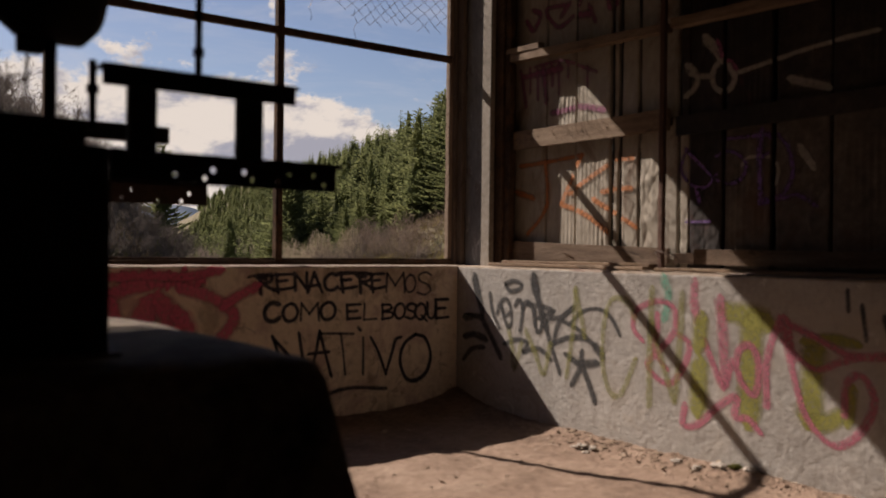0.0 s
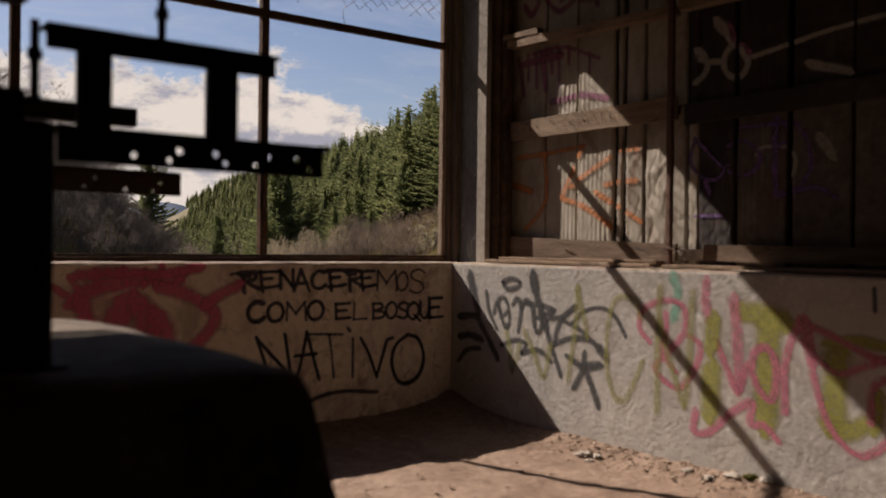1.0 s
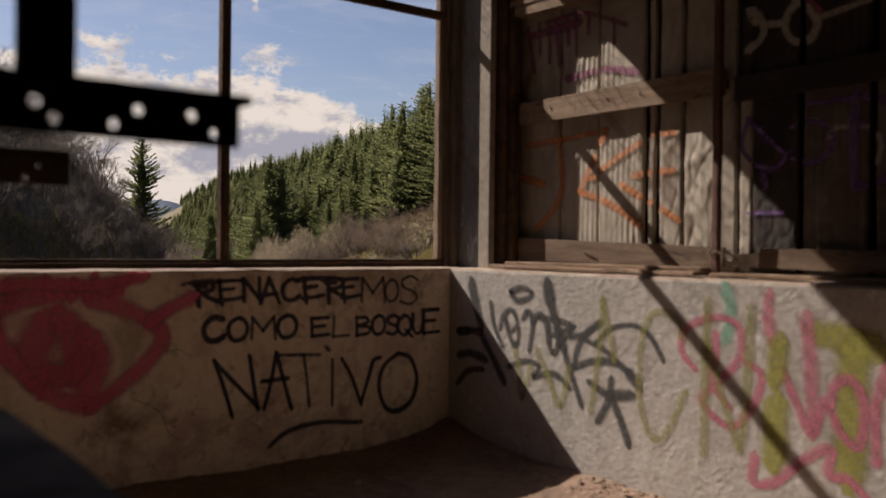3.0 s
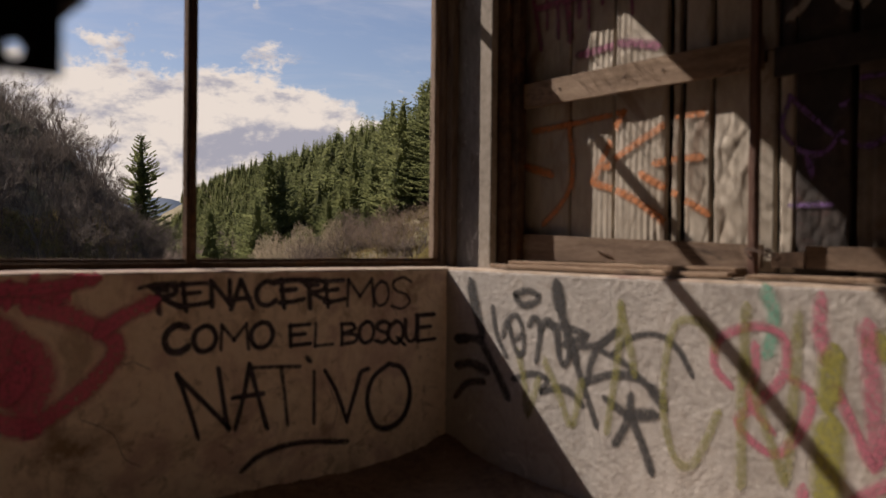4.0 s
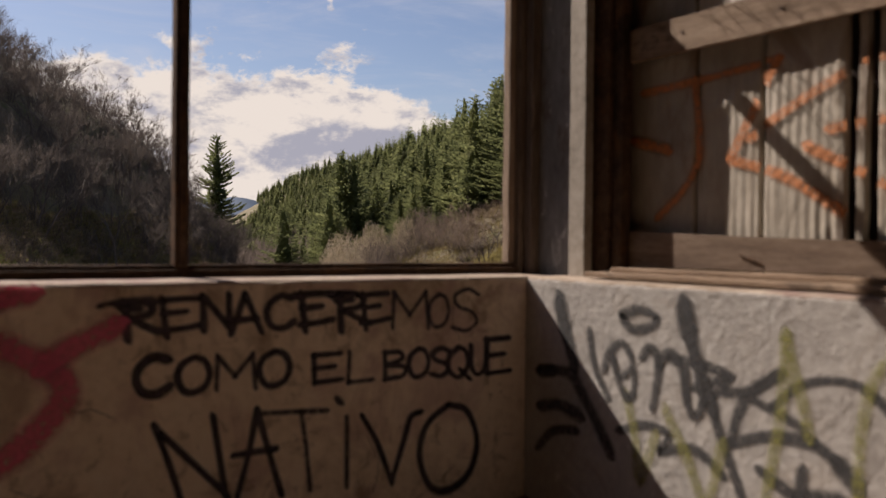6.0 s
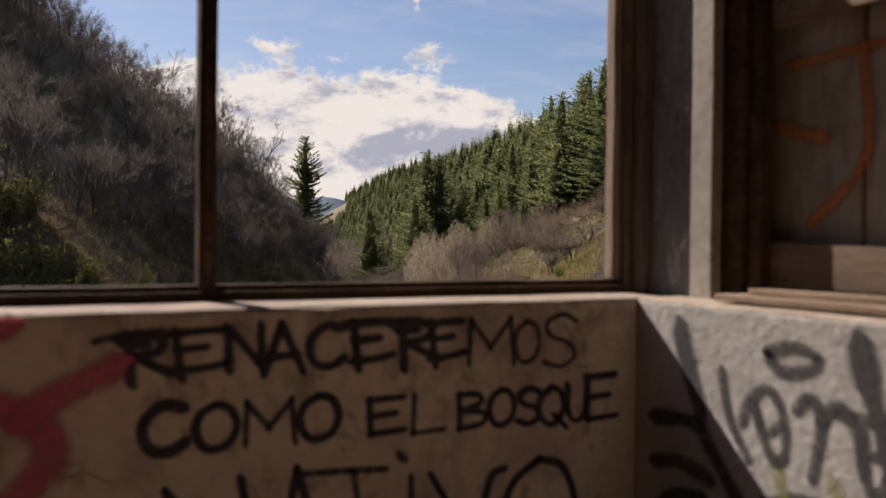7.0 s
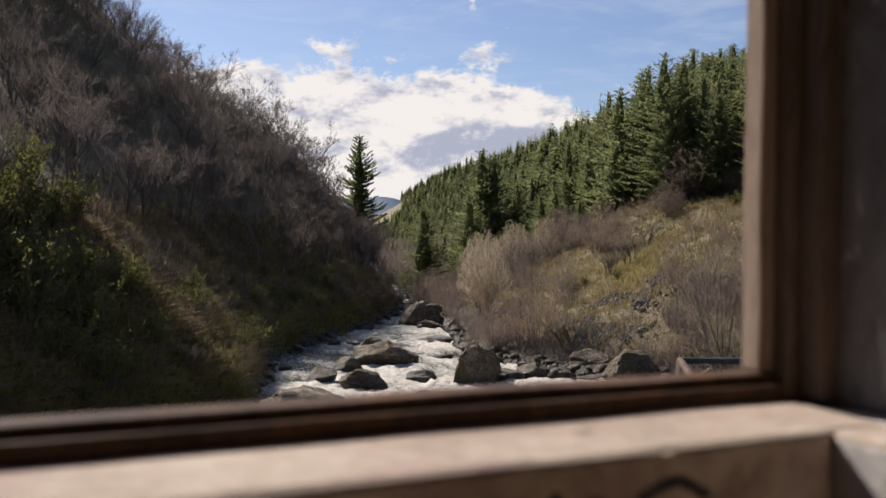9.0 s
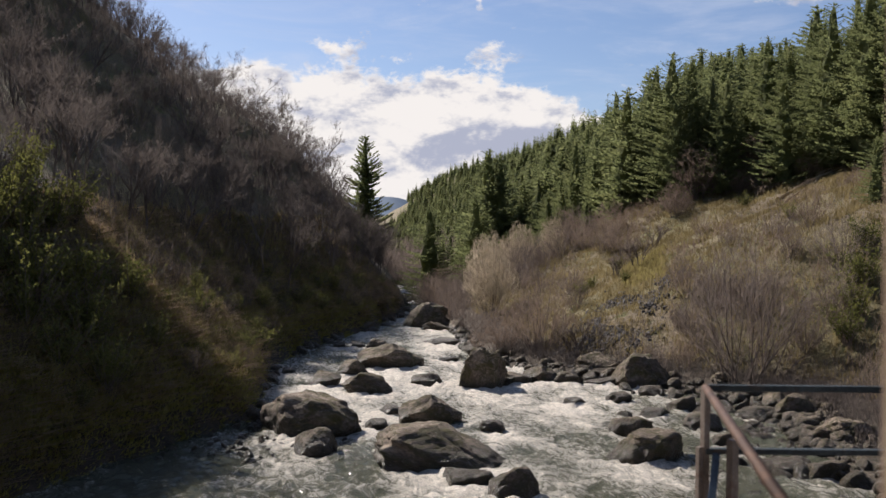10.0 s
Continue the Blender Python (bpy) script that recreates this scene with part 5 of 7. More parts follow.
def ground_material():
    m = bpy.data.materials.new("valley_ground")
    m.use_nodes = True
    nt = m.node_tree
    b = nt.nodes["Principled BSDF"]
    vec = coords(nt)
    big, mid, fine = noise_out(nt, vec, 0.11, 6, 0.6), noise_out(nt, vec, 0.6, 6, 0.7), noise_out(nt, vec, 6.0, 6, 0.75)
    brown = ramp(nt, fine, [(0.3, (0.07, 0.052, 0.03)), (0.5, (0.15, 0.112, 0.066)), (0.7, (0.24, 0.19, 0.12))])
    straw = ramp(nt, fine, [(0.3, (0.075, 0.062, 0.025)), (0.5, (0.14, 0.115, 0.05)), (0.7, (0.22, 0.185, 0.09))])
    green = ramp(nt, fine, [(0.3, (0.045, 0.05, 0.012)), (0.5, (0.095, 0.1, 0.026)), (0.7, (0.16, 0.16, 0.05))])
    stone = ramp(nt, fine, [(0.3, (0.022, 0.016, 0.01)), (0.5, (0.065, 0.048, 0.031)), (0.7, (0.13, 0.1, 0.067))])
    c = mixc(nt, ramp(nt, big, [(0.42, (0, 0, 0)), (0.56, (1, 1, 1))]), brown, straw)
    c = mixc(nt, ramp(nt, mid, [(0.54, (0, 0, 0)), (0.66, (1, 1, 1))]), c, green)
    geo = nt.nodes.new("ShaderNodeNewGeometry")
    sp = nt.nodes.new("ShaderNodeSeparateXYZ")
    nt.links.new(geo.outputs["Position"], sp.inputs[0])
    low = nt.nodes.new("ShaderNodeMapRange")
    low.inputs["From Min"].default_value, low.inputs["From Max"].default_value = WATER + 1.7, WATER + 0.7
    nt.links.new(sp.outputs[2], low.inputs["Value"])
    c = mixc(nt, low.outputs[0], c, stone)
    nt.links.new(c, b.inputs["Base Color"])
    b.inputs["Roughness"].default_value = 0.95
    bp = nt.nodes.new("ShaderNodeBump")
    bp.inputs["Strength"].default_value, bp.inputs["Distance"].default_value = 0.8, 0.25
    nt.links.new(fine, bp.inputs["Height"])
    nt.links.new(bp.outputs[0], b.inputs["Normal"])
    return m


tagged(new("ground", raw_mesh("ground", verts, faces, ground_material(), True)), "steep valley sides of dry grass, brown scrub earth and stones", "ground", kind="structure")

# river
def river_material():
    m = bpy.data.materials.new("rushing_water")
    m.use_nodes = True
    nt = m.node_tree
    b = nt.nodes["Principled BSDF"]
    t = nt.nodes.new("ShaderNodeTexCoord")
    mp_ = nt.nodes.new("ShaderNodeMapping")
    mp_.inputs["Rotation"].default_value = (0, 0, math.atan2(FX, FY))
    mp_.inputs["Scale"].default_value = (1.0, 0.55, 1.0)
    nt.links.new(t.outputs["Object"], mp_.inputs[0])
    vec = mp_.outputs[0]
    big, mid, fine = noise_out(nt, vec, 0.36, 4, 0.55, 0.6), noise_out(nt, vec, 2.1, 10, 0.76, 1.8), noise_out(nt, vec, 13.0, 8, 0.74, 1.4)
    at = nt.nodes.new("ShaderNodeAttribute")
    at.attribute_name = "foam"
    add = nt.nodes.new("ShaderNodeMath")
    add.operation = "ADD"
    nt.links.new(mid, add.inputs[0])
    nt.links.new(at.outputs["Fac"], add.inputs[1])
    add2 = nt.nodes.new("ShaderNodeMath")
    add2.operation = "MULTIPLY_ADD"
    nt.links.new(fine, add2.inputs[0])
    add2.inputs[1].default_value = 0.22
    # smooth tongues of dark water between the white
    pool = nt.nodes.new("ShaderNodeMath")
    pool.operation = "MULTIPLY_ADD"
    nt.links.new(big, pool.inputs[0])
    pool.inputs[1].default_value = 0.62
    nt.links.new(add.outputs[0], pool.inputs[2])
    nt.links.new(pool.outputs[0], add2.inputs[2])
    low = nt.nodes.new("ShaderNodeMath")
    low.operation = "MULTIPLY"
    nt.links.new(add2.outputs[0], low.inputs[0])
    low.inputs[1].default_value = 0.5
    mask = ramp(nt, low.outputs[0], [(0.43, (0, 0, 0)), (0.49, (0.3, 0.3, 0.3)), (0.575, (1, 1, 1))])
    deep = mixc(nt, big, (0.06, 0.066, 0.043), (0.12, 0.118, 0.078))
    froth = ramp(nt, fine, [(0.36, (0.44, 0.395, 0.33)), (0.5, (0.66, 0.595, 0.5)), (0.62, (0.86, 0.78, 0.66))])
    nt.links.new(mixc(nt, mask, deep, froth), b.inputs["Base Color"])
    rr = nt.nodes.new("ShaderNodeMapRange")
    rr.inputs["To Min"].default_value, rr.inputs["To Max"].default_value = 0.12, 0.7
    nt.links.new(mask, rr.inputs["Value"])
    nt.links.new(rr.outputs[0], b.inputs["Roughness"])
    b.inputs["IOR"].default_value = 1.33
    bp = nt.nodes.new("ShaderNodeBump")
    bp.inputs["Strength"].default_value, bp.inputs["Distance"].default_value = 1.0, 0.25
    nt.links.new(add2.outputs[0], bp.inputs["Height"])
    nt.links.new(bp.outputs[0], b.inputs["Normal"])
    return m


# side, ahead, width, height
BOULDERS = "-2.5,41.6,2.51,1.06 -3.4,46.6,1.48,0.89 -4.1,39.4,1.25,0.63 -4.9,36.5,1.16,0.58 -3.0,34.9,1.89,0.71 -0.6,37.2,1.18,0.43 -4.3,27.5,2.72,1.31 -4.9,32.4,1.24,0.45 -3.6,24.9,1.11,0.71 -0.4,29.0,1.66,0.92 -2.1,28.3,0.63,0.40 -1.8,30.7,0.98,0.29 0.2,23.4,3.0,0.85 0.6,22.1,1.13,0.42 1.8,21.1,1.07,0.60 1.7,28.3,0.72,0.36 1.7,36.2,1.96,1.50 2.9,37.2,1.42,0.59 4.4,37.9,1.45,0.68 5.4,37.6,1.32,0.60 4.9,32.9,0.94,0.25 7.3,39.9,1.90,0.63 8.4,36.9,2.35,1.29 6.9,37.3,1.31,0.36 8.4,34.9,0.89,0.44 6.1,27.8,1.06,0.71 5.8,24.4,1.79,0.93 8.8,32.1,1.02,0.51 6.7,33.5,0.85,0.43 7.4,30.6,1.17,0.29 9.1,34.3,0.65,0.44 12.2,30.1,1.34,0.77 11.3,27.2,0.86,0.43 12.2,26.4,1.51,0.67 9.4,23.6,1.05,0.37 10.8,30.6,0.97,0.39 10.2,23.0,1.02,0.51 -0.9,61.1,3.11,1.75 -0.3,58.9,1.50,0.56 -5.8,49.4,0.63,0.38 -4.8,49.4,0.79,0.38 -5.3,58.2,1.48,0.52 -0.1,51.5,1.96,0.33 0.3,44.4,0.85,0.23 8.6,28.8,1.10,0.55 8.7,26.4,1.01,0.44"
boulders = [tuple(float(q) for q in r.split(",")) for r in BOULDERS.split()]
bs = np.array(boulders)
RS = np.arange(-11, 14.01, 0.13)
RD = np.concatenate([np.arange(13, 19, 0.4), np.arange(19, 48, 0.16), np.arange(48, 64, 0.3), np.arange(64, 110, 0.7)])
verts, foam = [], []
for d in RD:
    for s in RS:
        p = Vector((s, d * 0.6, 0))
        rough = 0.5 + 0.5 * noise.noise(Vector((s * 0.12, d * 0.09, 4)))
        w = 0.19 * rough * noise.fractal(p * 1.1, 0.8, 2.1, 5) + 0.07 * rough * (1 - 2 * abs(noise.noise(p * 2.3))) + 0.06 * (1 - 2 * abs(noise.noise(p * 4.7))) + 0.025 * noise.noise(p * 9.5)
        # white water just below each stone, on the near side
        ds, dd = s - bs[:, 0], bs[:, 1] - d
        tail = np.exp(-(ds / (bs[:, 2] * 0.55 + 0.25)) ** 2) * np.where(dd > -0.3, np.exp(-np.maximum(dd, 0) / (1.2 * bs[:, 2] + 0.8)), 0)
        f = min(0.3, float(tail.max()) * 0.3)
        verts.append(W(s, d, WATER + max(0, d - 100) * 0.04 + w + 0.05 * f + 0.5 * f * noise.noise(p * 3.1)))
        # First term thins foam to stand in for bank shade; the rest calm pools
        calm_and_shade = 0.13 * (1 - smooth(-3.0, 0.5, s)) * (1 - smooth(24, 31, d)) + 0.06 * smooth(3.5, 6.5, s) * (1 - smooth(36, 40, d)) + 0.14 * smooth(6.0, 8.5, s) * (1 - smooth(35, 38, d))
        foam.append(f + 0.24 * (rough - 0.47) + 0.55 * w - calm_and_shade)
n = len(RS)
faces = [(j * n + i, j * n + i + 1, (j + 1) * n + i + 1, (j + 1) * n + i) for j in range(len(RD) - 1) for i in range(n - 1)]
me = raw_mesh("water", verts, faces, river_material(), True)
at = me.attributes.new("foam", "FLOAT", "POINT")
at.data.foreach_set("value", foam)
tagged(new("water", me), "fast shallow river with white water between boulders", "river", kind="structure")

# boulders
def boulder_mesh(seed, sub=5):
    bm = bmesh.new()
    bmesh.ops.create_icosphere(bm, subdivisions=sub, radius=0.5)
    o = Vector((seed * 5.3, seed * 1.7, 0))
    rg = random.Random(seed + 70)
    cuts = []
    for c in range(11):
        nrm = Vector((rg.gauss(0, 1), rg.gauss(0, 1), rg.gauss(0.2, 0.8))).normalized()
        cuts.append((nrm, rg.uniform(0.30, 0.46)))
    for v in bm.verts:
        ridge = noise.fractal(v.co * 5.0 + o * 1.3, 0.7, 2.1, 5)
        k = 1 + 0.28 * ridge + 0.38 * noise.noise(v.co * 1.7 + o) + 0.26 * noise.noise(v.co * 3.6 + o) + 0.12 * (1 - 2 * abs(noise.noise(v.co * 7 + o))) + 0.06 * noise.noise(v.co * 17 + o) - 0.10 * max(0, 0.09 - abs(noise.noise(v.co * 4.1 - o))) / 0.09 + 0.04 * noise.noise(v.co * 31 + o)
        q = v.co * 1.12
        for nrm, off in cuts:
            over = q.dot(nrm) - off
            if over > 0:
                q -= nrm * over * 0.86
        v.co = q * (0.72 + 0.28 * k)
    me = bpy.data.meshes.new("boulder")
    bm.to_mesh(me)
    bm.free()
    me.materials.append(ROCK)
    me.polygons.foreach_set("use_smooth", [True] * len(me.polygons))
    return me


rock_shapes, small_shapes = [boulder_mesh(k) for k in range(9)], [boulder_mesh(k + 20, 4) for k in range(9)]
pebbly = [boulder_mesh(k + 40, 3) for k in range(9)]
rng = random.Random(11)
for k, (s, d, w, h) in enumerate(boulders):
    ob = new("boulder", (rock_shapes if w > 1.3 else small_shapes)[k % 9])
    z = max(WATER, ground(s, d) - 0.1)
    ob.location = W(s, d + w * 0.35, z + h * 0.24)
    ob.scale = (w * 1.2, w * 0.9, h * 1.6)
    ob.rotation_euler = (rng.uniform(-0.15, 0.15), rng.uniform(-0.15, 0.15), math.atan2(-FX, FY) + rng.uniform(-0.3, 0.3))
    tagged(ob, "large grey-brown mossy boulder standing in white water" if w > 1.3 else "small dark wet boulder in the river", "boulder", "boulders in the river")

# loose stones along the bank and on the scree
def stones(name, places, mat, label, fine=2):
    ball = bmesh.new()
    bmesh.ops.create_icosphere(ball, subdivisions=fine, radius=1.0)
    base = [v.co.copy() for v in ball.verts]
    tris = [tuple(v.index for v in f.verts) for f in ball.faces]
    ball.free()
    verts, faces = [], []
    for x, y, z, r in places:
        i0 = len(verts)
        rot = Euler((rng.uniform(0, 6), rng.uniform(0, 6), rng.uniform(0, 6))).to_matrix()
        sc = Vector((rng.uniform(0.7, 1.4), rng.uniform(0.7, 1.2), rng.uniform(0.5, 0.9))) * r
        o = rng.uniform(0, 50)
        for c in base:
            q = rot @ Vector((c.x * sc.x, c.y * sc.y, c.z * sc.z)) * (1 + 0.3 * noise.noise(c * 1.6 + Vector((o, 0, 0))))
            verts.append((x + q.x, y + q.y, z + q.z))
        faces += [tuple(i0 + q for q in f) for f in tris]
    return tagged(new(name, raw_mesh(name, verts, faces, mat)), label, "stones", kind="stuff")


spots = []
for k in range(960):
    d = rng.uniform(18, 62) if k < 420 else rng.uniform(20, 39)
    r = float(np.interp(d, ER_D, ER_S))
    s = r + rng.gauss(0, 0.8) + 0.5 if d < 46 else r + abs(rng.gauss(0, 0.8))
    if k > 840:
        s = r - abs(rng.gauss(0, 1.7))
    x, y, _ = W(s, d)
    spots.append((x, y, max(WATER - 0.05, ground(s, d)), abs(rng.gauss(0.06, 0.115)) + 0.05))
for k in range(160):
    d = rng.uniform(24, 30)
    s = -5.8 + rng.gauss(0, 1.2)
    spots.append((*W(s, d)[:2], WATER, rng.uniform(0.05, 0.2)))
for k in range(90):
    d = rng.uniform(30, 95)
    s = float(np.interp(d, EL_D, EL_S)) + abs(rng.gauss(0, 0.4))
    spots.append((*W(s, d)[:2], WATER, rng.uniform(0.08, 0.4)))
large = sorted(spots, key=lambda q: -q[3])[:190]
for k, (x, y, z, r) in enumerate(large):
    ob = new("stone", (small_shapes if k < 30 else pebbly)[k % 9])
    ob.location, ob.rotation_euler = (x, y, z + r * 0.25), (rng.uniform(-0.4, 0.4), rng.uniform(-0.4, 0.4), rng.uniform(0, 6.3))
    ob.scale = (r * rng.uniform(1.9, 2.7), r * rng.uniform(1.6, 2.2), r * rng.uniform(1.2, 1.9))
    tagged(ob, "rounded grey-brown stone lying on the river bank", "stone", "stones on the bank")
spots = sorted(spots, key=lambda q: -q[3])[190:]
stones("bank_stones", spots, ROCK, "loose grey stones along the river's banks")
spots = []
for k in range(9000):
    d = rng.gauss(45.5, 3.2)
    s = d * rng.gauss(0.2 + 0.006 * (d - 45), 0.028)
    if noise.noise(Vector((s * 0.5, d * 0.5, 9))) < -0.12 + 0.02 * abs(d - 45):
        continue
    x, y, _ = W(s, d)
    spots.append((x, y, ground(s, d), abs(rng.gauss(0.0, 0.05)) + 0.03))
stones("scree_stones", spots, SCREE, "dark scree of broken stones on the slope", 1)

# ---- trees ----
def conifer_meshes(seed, h=10.0, fine=1.0, whorl=8, gap=0.36, core=1.0, tuft=1.0, ragged=0.42):
    rg = random.Random(seed)
    bm = bmesh.new()
    tube(bm, (0, 0, -0.6), (0, 0, h * 0.5), 0.17, 0.1, 7, False)
    tube(bm, (0, 0, h * 0.5), (0, 0, h * 0.98), 0.1, 0.015, 6, False)
    trunk = bpy.data.meshes.new("trunk")
    bm.to_mesh(trunk)
    bm.free()
    trunk.materials.append(BARK)
    verts, faces = [], []
    wide = h * rg.uniform(0.19, 0.26)
    o = Vector((seed * 3.1, 0, 0))

    def radius(t, a):
        lump = 1 + ragged * noise.noise(Vector((math.cos(a) * 1.2, math.sin(a) * 1.2, t * 7)) + o)
        return wide * min(1, (1 - t) * 1.06) ** 0.66 * min(1, 0.72 + 2.2 * t) * lump + 0.03
    # inner mass of shaded needles
    rows, cols = 15, 10
    for j in range(rows):
        t = 0.05 + 0.90 * j / (rows - 1)
        for i in range(cols):
            a = 2 * math.pi * (i + 0.5 * (j % 2)) / cols
            r = radius(t, a) * rg.uniform(0.2, 0.36) * core
            verts.append((r * math.cos(a), r * math.sin(a), t * h + rg.uniform(-0.15, 0.15)))
    for j in range(rows - 1):
        for i in range(cols):
            k = (i + 1) % cols
            faces.append((j * cols + i, j * cols + k, (j + 1) * cols + k, (j + 1) * cols + i))
    # boughs in whorls, each a spray of needle tufts that turns up at its tip
    z = h * 0.03
    while z < h * 0.97:
        t = z / h
        for b in range(whorl if t < 0.75 else max(4, whorl - 2)):
            a = rg.uniform(0, 2 * math.pi)
            zz = z + rg.uniform(-0.16, 0.16)
            ln = radius(min(0.99, max(0, zz / h)), a) * rg.uniform(0.7, 1.2)
            ca, sa = math.cos(a), math.sin(a)
            drop = rg.uniform(-0.30, -0.02) + 0.45 * t
            m = max(6, int(ln * 12 * fine))
            for q in range(m):
                f = 0.26 + 0.74 * (q + rg.random()) / m
                c = Vector((ca * ln * f, sa * ln * f, zz + ln * (drop * f + 0.22 * f ** 3)))
                c += Vector((-sa, ca, 0)) * rg.uniform(-0.34, 0.34) * ln * 0.55 * (1.25 - f)
                ang = a + rg.uniform(-1.15, 1.15)
                out = Vector((math.cos(ang), math.sin(ang), rg.uniform(-0.1, 0.9))).normalized()
                size = rg.uniform(0.16, 0.34) * (0.55 + 0.6 * (1 - t)) / fine ** 0.55 * tuft
                side = out.cross(Vector((rg.uniform(-1, 1), rg.uniform(-1, 1), rg.uniform(-1, 1)))).normalized() * size * 0.3
                i0 = len(verts)
                verts += [tuple(c - side), tuple(c + side), tuple(c + out * size)]
                faces.append((i0, i0 + 1, i0 + 2))
        z += gap * (1 - 0.4 * t)
    for q in range(14):
        p = Vector((0, 0, h * rg.uniform(0.94, 0.985)))
        e = Vector((rg.uniform(-0.5, 0.5), rg.uniform(-0.5, 0.5), 1)).normalized() * rg.uniform(0.2, 0.4)
        i0 = len(verts)
        verts += [tuple(p - Vector((0.04, 0, 0))), tuple(p + Vector((0.04, 0, 0))), tuple(p + e)]
        faces.append((i0, i0 + 1, i0 + 2))
    crown = raw_mesh("crown", verts, faces, NEEDLE)
    return trunk, crown


def bare_meshes(seed, h=5.0, mat=None, stems=1, bushy=0.55, levels=4, thick=0.028, ends=6):
    rg = random.Random(seed)
    bm = bmesh.new()
    tv, tf = [], []

    def twig(p, q, w):
        d = (q - p)
        sd = d.cross(Vector((rg.uniform(-1, 1), rg.uniform(-1, 1), rg.uniform(-1, 1))))
        sd = sd.normalized() * w if sd.length > 1e-6 else Vector((w, 0, 0))
        i0 = len(tv)
        tv.extend([tuple(p - sd), tuple(p + sd), tuple(q)])
        tf.append((i0, i0 + 1, i0 + 2))

    def grow(p, d, ln, r, lv):
        q = p + d * ln
        if lv < 2:
            tube(bm, p, q, r, r * 0.7, 5 if lv == 0 else 4, False)
        elif lv == 2:
            tube(bm, p, q, r, r * 0.5, 3, False)
        else:
            twig(p, q, max(0.006, r))
        if lv >= levels:
            for k in range(ends):
                e = (d + Vector((rg.uniform(-1, 1), rg.uniform(-1, 1), rg.uniform(-0.6, 0.8))) * 1.05).normalized()
                a = p + (q - p) * rg.uniform(0.15, 1.0)
                twig(a, a + e * ln * rg.uniform(0.35, 0.8), 0.0055)
            return
        for k in range(rg.randint(3, 4)):
            e = (d + Vector((rg.uniform(-1, 1), rg.uniform(-1, 1), rg.uniform(-0.35, 0.75))) * bushy).normalized()
            at_ = p + (q - p) * (rg.uniform(0.45, 1.0) if k else 1.0)
            grow(at_, e, ln * rg.uniform(0.55, 0.8), r * 0.55, lv + 1)

    for k in range(stems):
        d = Vector((rg.uniform(-1, 1), rg.uniform(-1, 1), 2.2 if stems > 1 else 5)).normalized()
        grow(Vector((rg.uniform(-0.1, 0.1) * stems, rg.uniform(-0.1, 0.1) * stems, -0.3)), d, h * (0.34 if stems > 1 else 0.4), thick * h ** 0.6, 0)
    trunk = bpy.data.meshes.new("branches")
    bm.to_mesh(trunk)
    bm.free()
    trunk.materials.append(BARK)
    twigs = raw_mesh("twigs", tv, tf, mat or TWIG)
    return trunk, twigs


def tree(name, meshes, label, category, group):
    root = thing(name, (0, 0, 0), label, category, group)
    for nm, me in zip(("trunk", "crown"), meshes):
        o = new(nm, me)
        o.parent = root
    return root


def plant(template, s, d, scale, turn, used, dz=0.0, squash=1.0):
    x, y, _ = W(s, d)
    m = Matrix.LocRotScale((x, y, ground(s, d) + dz), Euler((0, 0, turn)), None)
    if id(template) in used:
        ob = copy_thing(template, m)
    else:
        used.add(id(template))
        ob = template
        ob.matrix_basis = m
    ob.scale = (scale * squash, scale * squash, scale)
    return ob


used = set()
con = [conifer_meshes(100 + k, 10.0, 3.0 if k < 3 else 0.8) for k in range(6)]
conifers = [tree("pine_tree", c, "dark green conifer on the valley slope", "tree", "conifers on the slope") for c in con]
rng = random.Random(23)


def scatter(count, pick, gap):
    taken, out = {}, []
    for k in range(count):
        s, d, g = pick()
        if s is None:
            continue
        g = g or gap
        key = (int(s // 4), int(d // 4))
        if any((s - a) ** 2 + (d - b) ** 2 < g * g for i in (-1, 0, 1) for j in (-1, 0, 1) for a, b in taken.get((key[0] + i, key[1] + j), ())):
            continue
        taken.setdefault(key, []).append((s, d))
        out.append((s, d))
    return out


def pick_conifer():
    d = rng.uniform(48, 114)
    a = rng.uniform(-0.1, 0.56)
    s = a * d
    u = s - float(np.interp(d, ER_D, ER_S))
    need = float(np.interp(d, (45, 60, 70, 85, 100, 150), (36, 28, 21, 12, 8, 6)))
    if u < need + rng.uniform(-1, 3) or noise.noise(Vector((s * 0.13, d * 0.08, 5))) < -0.14:
        return None, None, None
    return s, d, 1.25 + d * 0.0065


placed = scatter(4200, pick_conifer, 2.4)[:298]
for k, (s, d) in enumerate(placed):
    grown = rng.uniform(0.40, 1.0) * float(np.interp(d, (55, 80, 100), (1.5, 1.22, 1.05))) * float(np.interp(s / d, (0.0, 0.1, 0.18), (0.5, 0.72, 1.0)))
    plant(conifers[k % 3 + (3 if d > 74 else 0)], s, d, grown, rng.uniform(0, 6.3), used, -0.1, rng.uniform(0.95, 1.6))
for s, d, tip, wide in ((-1.3, 84, 4.4, 1.9), (3.2, 88, 5.8, 1.5), (9.2, 78, 5.6, 1.5), (14.8, 76, 6.4, 1.35), (12.4, 77, 4.6, 1.4), 
                        (5.15, 100, 11.4, 1.2), (6.4, 100, 11.0, 1.1), (28.6, 60, 19.5, 1.3), (30.6, 61, 21.0, 1.2), (21.9, 45, 3.9, 1.7), (24.4, 64, 13.5, 1.4), (21.6, 68, 14.0, 1.3), (18.2, 70, 12.6, 1.3)):
    plant(conifers[int(d) % 3 + (3 if d > 90 else 0)], s, d, max(0.35, (tip - ground(s, d)) / 10), s, used, -0.2, wide)
lone = tree("pine_tree", conifer_meshes(140, 10.0, 2.4, 11, 0.4, 0.9, 1.7, 0.85), "tall open-crowned pine standing alone above the bare bank", "tree", "conifers on the slope")
